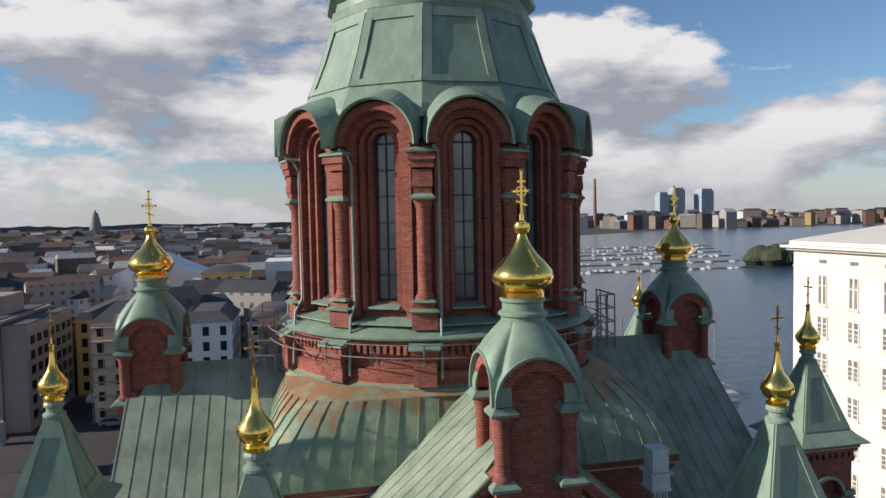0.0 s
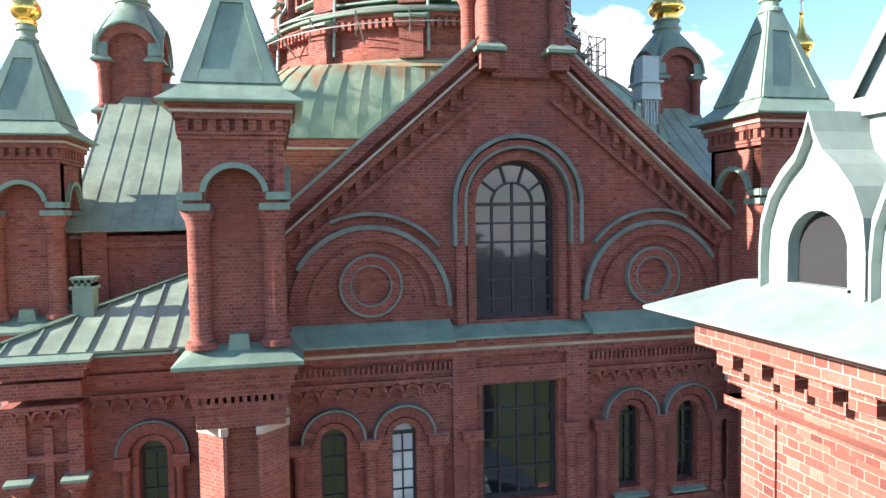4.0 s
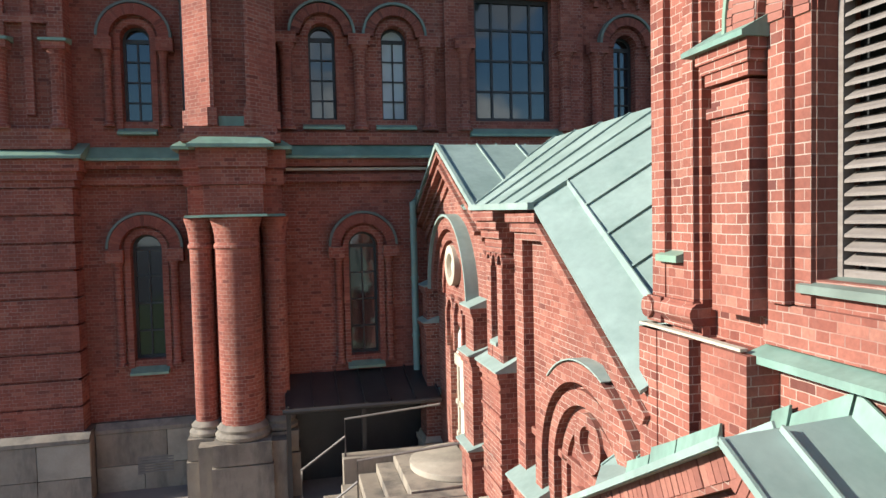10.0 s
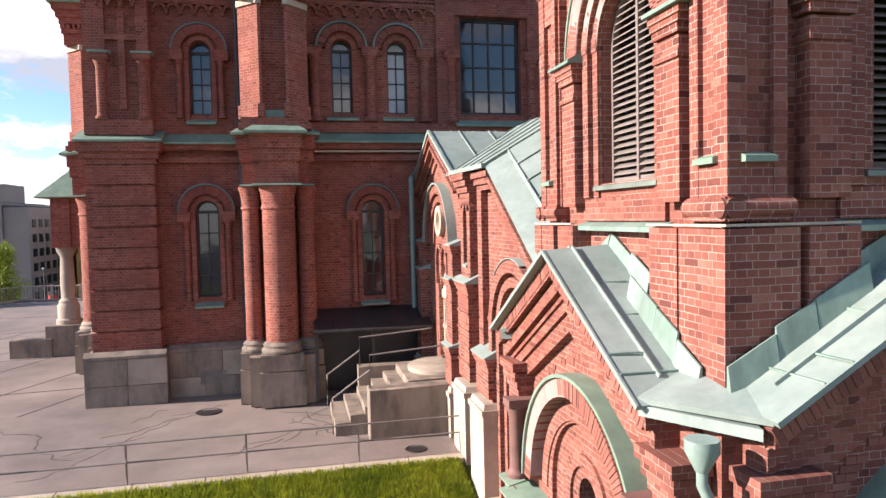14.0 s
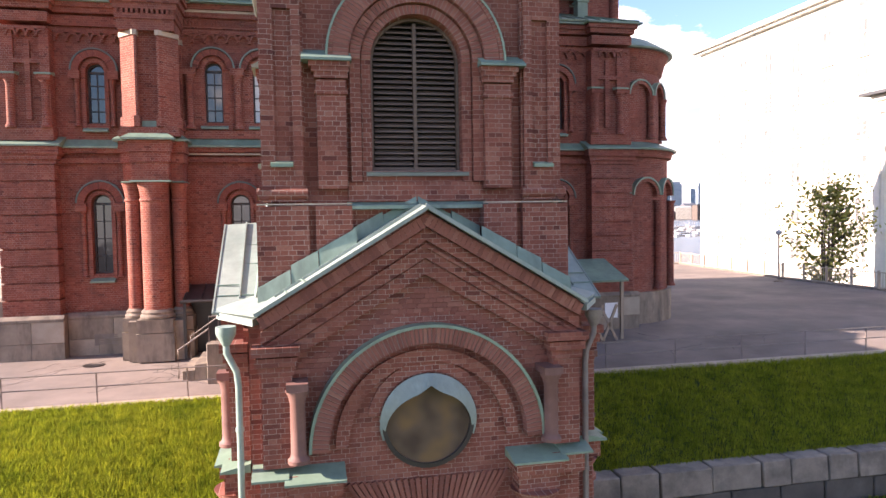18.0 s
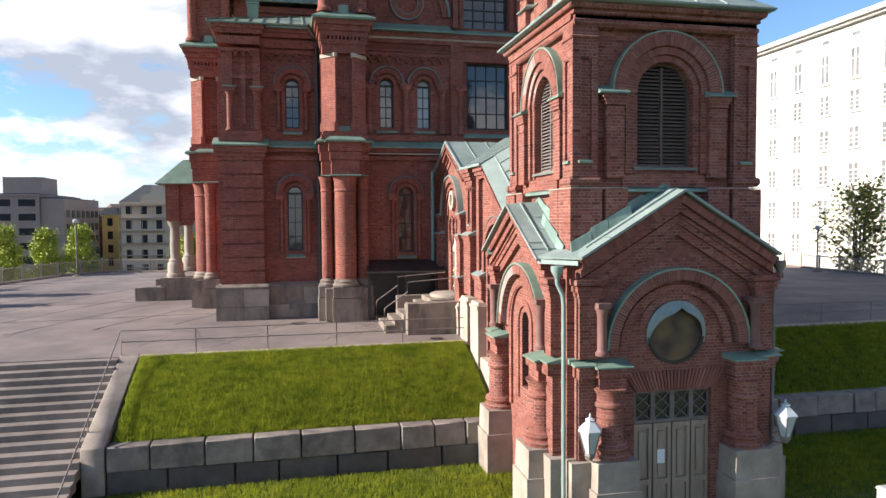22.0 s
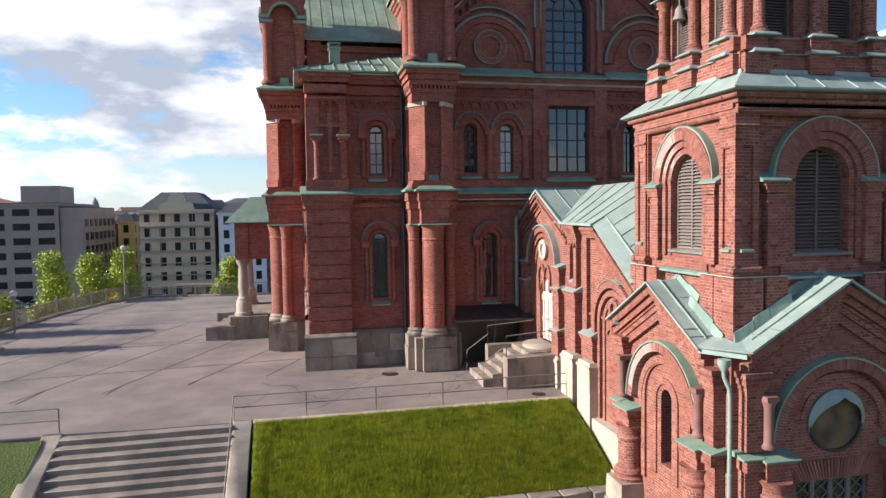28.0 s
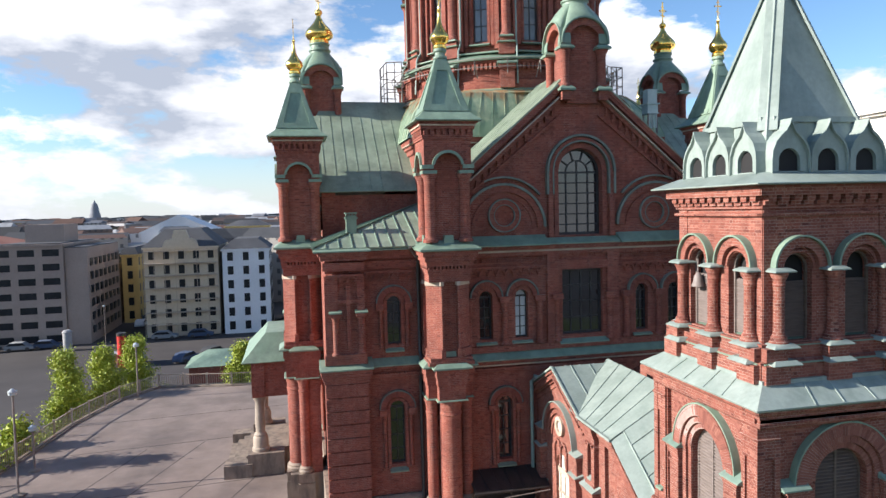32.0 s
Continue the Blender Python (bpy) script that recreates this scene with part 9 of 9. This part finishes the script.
# wooded skyline
bm = bmesh.new()
r = random.Random(8)
prev = None
for k in range(240):
    x = -3600 + 34 * k
    h = 6 + 10 * noise.noise(Vector((k * 0.13, 0, 0))) + r.uniform(-3, 3)
    vs = [bm.verts.new((x, 3000, LOW - 1)), bm.verts.new((x, 3000, LOW + 18 + h)), bm.verts.new((x, 3120, LOW - 1))]
    if prev:
        bm.faces.new((prev[0], vs[0], vs[1], prev[1]))
        bm.faces.new((prev[1], vs[1], vs[2], prev[2]))
    prev = vs
# forest colour turned blue-grey to paint the air's haze
lone("far_hills", bm, plaster("hazed_forest", (0.07, 0.09, 0.10), (0.10, 0.12, 0.13)), "dark wooded skyline beyond the city", "hills", kind="structure")
bm = bmesh.new()
for k in range(60):
    x, y, s = r.uniform(262, 288), r.uniform(328, 350), r.uniform(3.6, 7.4)
    lathe(bm, [(0.3 * s, LOW), (s, LOW + s * 0.6), (s * 0.8, LOW + s * 1.3), (s * 0.2, LOW + s * 1.7)], 7, x, y)
lone("wooded_islet", bm, plaster("islet_trees", (0.03, 0.04, 0.022), (0.05, 0.06, 0.03)), "small dark wooded islet in the harbour", "islet", kind="stuff")
# moored boats
HULL = plaster("boat_white", (0.22, 0.22, 0.23), (0.42, 0.42, 0.42))
marina = thing("marina", (150, 400, LOW), "rows of moored white boats along jetties", "boats", kind="stuff")
bm, bj = bmesh.new(), bmesh.new()
for row in range(6):
    y0 = 330 + 48 * row
    x0 = 100 + 26 * row
    box(bj, x0, x0 + 150, y0 - 1, y0 + 1, LOW, LOW + 0.6)
    for k in range(34):
        for s in (-1, 1):
            if r.random() < (0.5, 0.2, 0.42, 0.25, 0.4, 0.3)[row]:
                x, L = x0 + 4.3 * k + r.uniform(-0.5, 0.5), r.uniform(4, 7)
                box(bm, x - 0.9, x + 0.9, y0 + s * 1.8 + (-L if s < 0 else 0), y0 + s * 1.8 + (0 if s < 0 else L), LOW, LOW + r.uniform(0.8, 1.5), 0.1, 0.6)
                if r.random() < 0.6:
                    rib(bm, (x, y0 + s * 4, LOW + 1), (x, y0 + s * 4, LOW + r.uniform(6, 10)), 0.1, 0.1)
part("boats", bm, HULL, marina)
part("jetties", bj, GRANITE, marina)
for bx, by in ((52, 75), (57, 88), (66, 92), (72, 110), (50, 95)):
    boat = thing("moored_boat", (bx, by, LOW), "moored white sailing boat with a tall mast", "boat", "moored boats")
    bm = bmesh.new()
    box(bm, bx - 1.4, bx + 1.4, by - 5, by + 5, LOW - 0.2, LOW + 1.3, -0.2, 0.8)
    part("hull", bm, HULL, boat)
    bm = bmesh.new()
    box(bm, bx - 0.9, bx + 0.9, by - 2, by + 2.5, LOW + 1.3, LOW + 2.2, 0.2, 0.5)
    part("cabin", bm, HULL, boat)
    bm = bmesh.new()
    tube(bm, [(bx, by, LOW + 1), (bx, by, LOW + 14)], 0.1, 6)
    tube(bm, [(bx, by, LOW + 2.6), (bx, by - 4, LOW + 2.6)], 0.07, 6)
    part("mast", bm, IRON, boat)

# street things west of the terrace
CAR_COLS = [plaster("car_white", (0.7, 0.7, 0.7), (0.75, 0.75, 0.75)), plaster("car_dark", (0.03, 0.032, 0.036), (0.04, 0.042, 0.046)), plaster("car_grey", (0.2, 0.21, 0.22), (0.25, 0.26, 0.27)), plaster("car_blue", (0.04, 0.06, 0.11), (0.05, 0.075, 0.13))]
CAR_WORD = ["white", "black", "grey", "dark blue"]


def car(x, y, deg, c, z=LOW):
    M = T(x, y, z) @ RZ(deg)
    root = thing("car", (x, y, z), CAR_WORD[c] + " parked car on the street", "car", "parked cars")
    bm = bmesh.new()
    prism(bm, [(-2.1, 0.3), (2.1, 0.3), (2.15, 0.75), (1.2, 0.92), (0.6, 1.42), (-1.3, 1.42), (-2.0, 0.95), (-2.15, 0.6)], -0.85, 0.85)
    part("body", bm, CAR_COLS[c], root, "", M)
    bm = bmesh.new()
    prism(bm, [(1.08, 0.95), (0.55, 1.36), (-1.25, 1.36), (-1.8, 0.97)], -0.87, 0.87)
    part("windows", bm, FAR_GLASS, root, "", M)
    for wx in (-1.3, 1.3):
        for wy in (-0.8, 0.8):
            bm = bmesh.new()
            arch_ring(bm, wx, 0.32, 0.02, 0.32, wy - 0.1, wy + 0.1, 0, 360, 12)
            part("wheel", bm, DARK_METAL, root, "", M)


rc = random.Random(21)
for k, (x, y, dg) in enumerate(((-66, 98.5, 0), (-61, 98.2, 0), (-56, 98.6, 3), (-52, 99, 0), (-41.2, 118, 90), (-41.1, 124, 90), (-39.2, 131, 90), (-41.2, 137, 90), (-39.2, 145, 90), (-41, 152, 90), (-34, 101.5, 0), (-28, 101.4, 0), (-70, 86, 20), (-64, 80, 20), (-76, 92, 15), (-27.5, 81, 60), (-24, 78, 60), (-24, 84, 50))):
    car(x, y, dg, k % 4)
root = thing("red_funnel", (-36, 79.6, LOW), "red and black ship funnel standing on the quay", "funnel")
bm = bmesh.new()
lathe(bm, [(0.6, LOW), (0.6, LOW + 4.6)], 16, -36, 79.6)
part("shaft", bm, plaster("signal_red", (0.55, 0.03, 0.02), (0.62, 0.045, 0.03)), root)
bm = bmesh.new()
lathe(bm, [(0.68, LOW + 4.6), (0.68, LOW + 5.0)], 16, -36, 79.6)
part("top", bm, DARK_METAL, root)
bm = bmesh.new()
lathe(bm, [(0.5, LOW), (0.5, LOW + 2.2)], 14, -37.6, 79)
box(bm, -39, -33.5, 80, 83, LOW, LOW + 1.8)
lone("white_kiosk", bm, HULL, "small white round kiosk on the square", "kiosk")
bm = bmesh.new()
lathe(bm, [(0.7, LOW), (0.7, LOW + 3.0), (0.85, LOW + 3.05), (0.5, LOW + 3.4)], 14, -48, 96)
lone("advert_column", bm, HULL, "white round advertising column on the pavement", "column")
hall = thing("market_pavilion", (-24, 72, LOW), "low pavilion with a green copper roof below the terrace", "pavilion")
bm = bmesh.new()
box(bm, -25, -18, 66, 72, LOW, LOW + 2.2)
part("wall", bm, BRICK, hall)
bm = bmesh.new()
box(bm, -25.5, -17.5, 65.5, 72.5, LOW + 2.2, LOW + 3.6, 2.5, 2.5)
part("roof", bm, COPPER, hall)


def lamp_post(x, y, z, h, label):
    root = thing("street_lamp", (x, y, z), label, "street lamp", "street lamps")
    bm = bmesh.new()
    tube(bm, [(x, y, z), (x, y, z + h)], 0.05, 8)
    part("post", bm, IRON, root)
    bm = bmesh.new()
    lathe(bm, [(0.05, z + h), (0.18, z + h + 0.05), (0.2, z + h + 0.2), (0.05, z + h + 0.32)], 10, x, y)
    part("lamp_head", bm, LAMP_GLASS, root)
    bm = bmesh.new()
    lathe(bm, [(0.3, z), (0.3, z + 0.05), (0.1, z + 0.12)], 10, x, y)
    part("foot", bm, GRANITE, root)


lamp_post(-22.2, 24.6, 0, 3.6, "grey street lamp on the plaza edge")
lamp_post(-24.0, 8.6, 0, 4.6, "grey street lamp on the plaza edge")
lamp_post(-24.4, 11.8, 0, 2.0, "short grey lamp on the plaza edge")
lamp_post(-42, 95, LOW, 7.0, "tall street lamp at the crossing")
lamp_post(-58, 84, LOW, 7.0, "tall street lamp at the crossing")
lamp_post(26.5, 13.0, 0, 2.8, "dark street lamp on the terrace edge")


# ---- trees ----
def tree(name, x, y, z, h, crown_r, crown_z0, leaves, leaf, seed, label, size=0.16, stems=1, cone=False):
    r = random.Random(seed)
    root = thing(name, (x, y, z), label, "tree", "terrace trees")
    tips = []
    bm = bmesh.new()
    for s in range(stems):
        ox, oy = (0, 0) if stems == 1 else (r.uniform(-0.8, 0.8), r.uniform(-0.5, 0.5))
        pts = [Vector((x + ox * 0.3, y + oy * 0.3, z))]
        for k in range(1, 7):
            pts.append(Vector((x + ox * (0.3 + 0.12 * k) + r.uniform(-0.1, 0.1), y + oy * (0.3 + 0.12 * k) + r.uniform(-0.1, 0.1), z + h * 0.92 * k / 6)))
        for k in range(6):
            tube(bm, [pts[k], pts[k + 1]], 0.09 * h / 6 * (1 - k / 6.5), 6)
        for k in range(1, 7):
            for b in range(5):
                a = r.uniform(0, math.tau)
                f = (pts[k].z - z) / h
                if pts[k].z < z + crown_z0:
                    continue
                L = crown_r * ((1.12 - f * 1.05) if cone else (1.05 - abs(f - 0.45) * 1.25)) * r.uniform(0.55, 1.1)
                e = pts[k] + Vector((math.cos(a) * L, math.sin(a) * L, L * r.uniform(0.3, 0.9)))
                mid = pts[k].lerp(e, 0.5) + Vector((0, 0, 0.08 * L))
                tube(bm, [pts[k], mid, e], 0.018 * h / 6, 4)
                tips += [e, mid, mid.lerp(e, 0.5), mid.lerp(pts[k], 0.4)]
    part("trunk", bm, BARK, root)
    verts, faces = [], []
    for k in range(leaves):
        c = r.choice(tips) + Vector((r.gauss(0, 0.16), r.gauss(0, 0.16), r.gauss(0, 0.18))) * crown_r * 0.7
        n = len(verts)
        u = Vector((r.uniform(-1, 1), r.uniform(-1, 1), r.uniform(-1, 1))).normalized() * size * r.uniform(0.6, 1.3)
        v = u.cross(Vector((r.uniform(-1, 1), r.uniform(-1, 1), r.uniform(-1, 1)))).normalized() * size * 0.55
        verts += [c - u, c + v, c + u, c - v]
        faces.append((n, n + 1, n + 2, n + 3))
    me = bpy.data.meshes.new("crown")
    me.from_pydata(verts, [], faces)
    me.materials.append(leaf)
    put("crown", me, root)


for k, (x, y, top) in enumerate(((-27.1, 25.9, 3.3), (-25.2, 27.9, 3.0), (-23.5, 30.2, 3.2), (-15.6, 29.5, 2.3), (-26.6, 15.4, 1.2), (-31.0, 13.5, 0.9), (-36.5, 23.5, -0.4), (-31.0, 20.5, -0.2), (-30.5, 9.5, 0.4), (-27.7, 12.4, 3.9), (-29.2, 8.0, 4.3))):
    tree("birch", x, y, -5.0, top + 5.0, 2.5, 1.2, 22000 if k < 4 else 9000, LEAF, 40 + k, "young birch in fresh spring leaf below the terrace", 0.085 if k < 4 else 0.12, cone=True)
tree("street_tree", 31.0, 14.6, -1.6, 7.0, 2.9, 1.0, 2400, LEAF_DARK, 77, "sparse young tree before the white block", 0.16, stems=4)

# ---- single bricks where the camera passes nearest ----
PITCH, LEN = 0.0683, 0.213
VOUSSOIR = 0.06


def voussoirs(M, cx, zc, r0, r1, y0, y1, a0=0, a1=180, owner=None):
    """The bricks of a round arch, standing on edge."""
    rm = (r0 + r1) / 2
    n = round(rm * radians(a1 - a0) / VOUSSOIR)
    w = rm * radians(a1 - a0) / n
    bm = bmesh.new()
    arch_ring(bm, cx, zc, r0 + 0.004, r1 - 0.004, y0 + 0.012, y1, a0, a1, 30)
    part("arch_mortar", bm, MORTAR if owner is None else BRICK, owner or tower, "", M)
    bm = bmesh.new()
    g = 0.006
    k0, k1 = r0 / rm, r1 / rm
    hexa(bm, [(-w / 2 * k0 + g, y0, r0), (w / 2 * k0 - g, y0, r0), (w / 2 * k0 - g, y1, r0), (-w / 2 * k0 + g, y1, r0),
              (-w / 2 * k1 + g, y0, r1), (w / 2 * k1 - g, y0, r1), (w / 2 * k1 - g, y1, r1), (-w / 2 * k1 + g, y1, r1)])
    me = mesh_of(bm, BRICK_PIECE if owner is None else BRICK_DEEP, "voussoir")
    for k in range(n):
        a = radians(a0) + (k + 0.5) * radians(a1 - a0) / n
        put("voussoir", me, owner or tower, M @ T(cx, random.uniform(-0.003, 0.003), zc) @ Matrix.Rotation(math.pi / 2 - a, 4, "Y"))


for i in (0, 1):
    MM = SIDES[i] @ T(0, 0.13, 0)
    voussoirs(MM, 0.09 if i else 0.03, 6.42, 0.985, 1.20, -2.30, -2.12)
    voussoirs(MM, 0.09 if i else 0.03, 6.42, 1.205, 1.268, -2.299, -2.12)
    voussoirs(MM, 0.09 if i else 0.03, 6.42, 0.815, 0.965, -2.232, -2.12)
    voussoirs(MM, 0.09 if i else 0.03, 6.42, 0.665, 0.795, -2.172, -2.12)
    voussoirs(SIDES[i], 0.03, 1.06, 1.395, 1.615, -2.675, -2.46)


# church_voussoirs: the window arches of the front
for x in (-3.38, 3.38):
    voussoirs(IDENT, x, 4.72, 0.475, 0.665, 0.395, 0.5, 0, 180, church)
for x in (-4.1, -2.62, 2.62, 4.1):
    voussoirs(IDENT, x, 9.0, 0.435, 0.615, 0.395, 0.5, 0, 180, church)
voussoirs(IDENT, -7.66, 4.78, 0.465, 0.675, 0.825, 0.92, 0, 180, church)
voussoirs(IDENT, -7.70, 8.92, 0.445, 0.655, 0.825, 0.92, 0, 180, church)


def rake_bricks(M, half, z0, z1, y0, y1, tall):
    """Bricks set on edge along the two slopes of a gable."""
    L = math.hypot(half, z1 - z0)
    n = int(L / PITCH)
    bm = bmesh.new()
    box(bm, -PITCH / 2 + 0.0035, PITCH / 2 - 0.0035, y0, y1, -tall / 2, tall / 2)
    me = mesh_of(bm, BRICK_PIECE, "rake_brick")
    for s in (-1, 1):
        a = math.atan2(z1 - z0, half)
        for k in range(n):
            f = (k + 0.5) / n
            put("rake_brick", me, tower, M @ T(s * half * (1 - f), random.uniform(-0.004, 0.004), z0 + (z1 - z0) * f) @ Matrix.Rotation(s * a, 4, "Y"))


for i in (0, 1):
    gh, ga, gs, go = GABLE[i]
    rake_bricks(SIDES[i] @ T(go, 0, 0), gh - 0.06, ga - 0.178 - (gh - 0.06) * gs, ga - 0.178, -2.778, -2.70, 0.16)


def brick_field(M, x0, x1, z0, z1, y, inside, seed):
    """Running bond on one wall face, kept where inside(x, z) holds."""
    r = random.Random(seed)
    kinds = []
    for w in (LEN, LEN / 2):
        bm = bmesh.new()
        box(bm, 0.0035, w - 0.0035, y - 0.012, y + 0.01, 0.003, PITCH - 0.0035)
        kinds.append((w, mesh_of(bm, BRICK_PIECE, "brick")))
    for j in range(int((z1 - z0) / PITCH)):
        z = z0 + PITCH * j
        w, me = kinds[j % 2]
        x = x0 - (LEN / 4 if j % 2 else (LEN / 2 if j % 4 else 0.0))
        while x < x1:
            if all(inside(px, pz) for px in (x, x + w) for pz in (z, z + PITCH)):
                put("brick", me, tower, M @ T(x, r.uniform(-0.003, 0.003), z) @ Matrix.Rotation(r.uniform(-0.006, 0.006), 4, "Y"))
            x += w


def west_field(x, z):
    return abs(x) < 1.5 and math.hypot(x - 0.09, z - 6.42) > 1.40 and 6.5 < z < 7.83


brick_field(SIDES[1] @ T(0, 0.13, 0), -1.52, 1.52, 6.5, 7.84, -2.12, west_field, 3)
brick_field(SIDES[0], -1.8, 1.8, 2.1, 3.4, -2.46, lambda x, z: z < 3.33 - abs(x) * 0.595 and math.hypot(x - 0.03, z - 1.06) > 1.74 and z > 1.9, 4)
brick_field(SIDES[1], -1.5, 1.5, 2.1, 3.2, -2.46, lambda x, z: z < 3.11 - abs(x + 0.22) * 0.545 and math.hypot(x - 0.03, z - 1.06) > 1.74 and z > 2.0, 5)

# ---- drawn units to metres ----
for ob in list(scene.objects):
    if ob.parent is None and ob.type in {"MESH", "EMPTY"}:
        ob.matrix_basis = Matrix.Scale(SCALE, 4) @ ob.matrix_basis
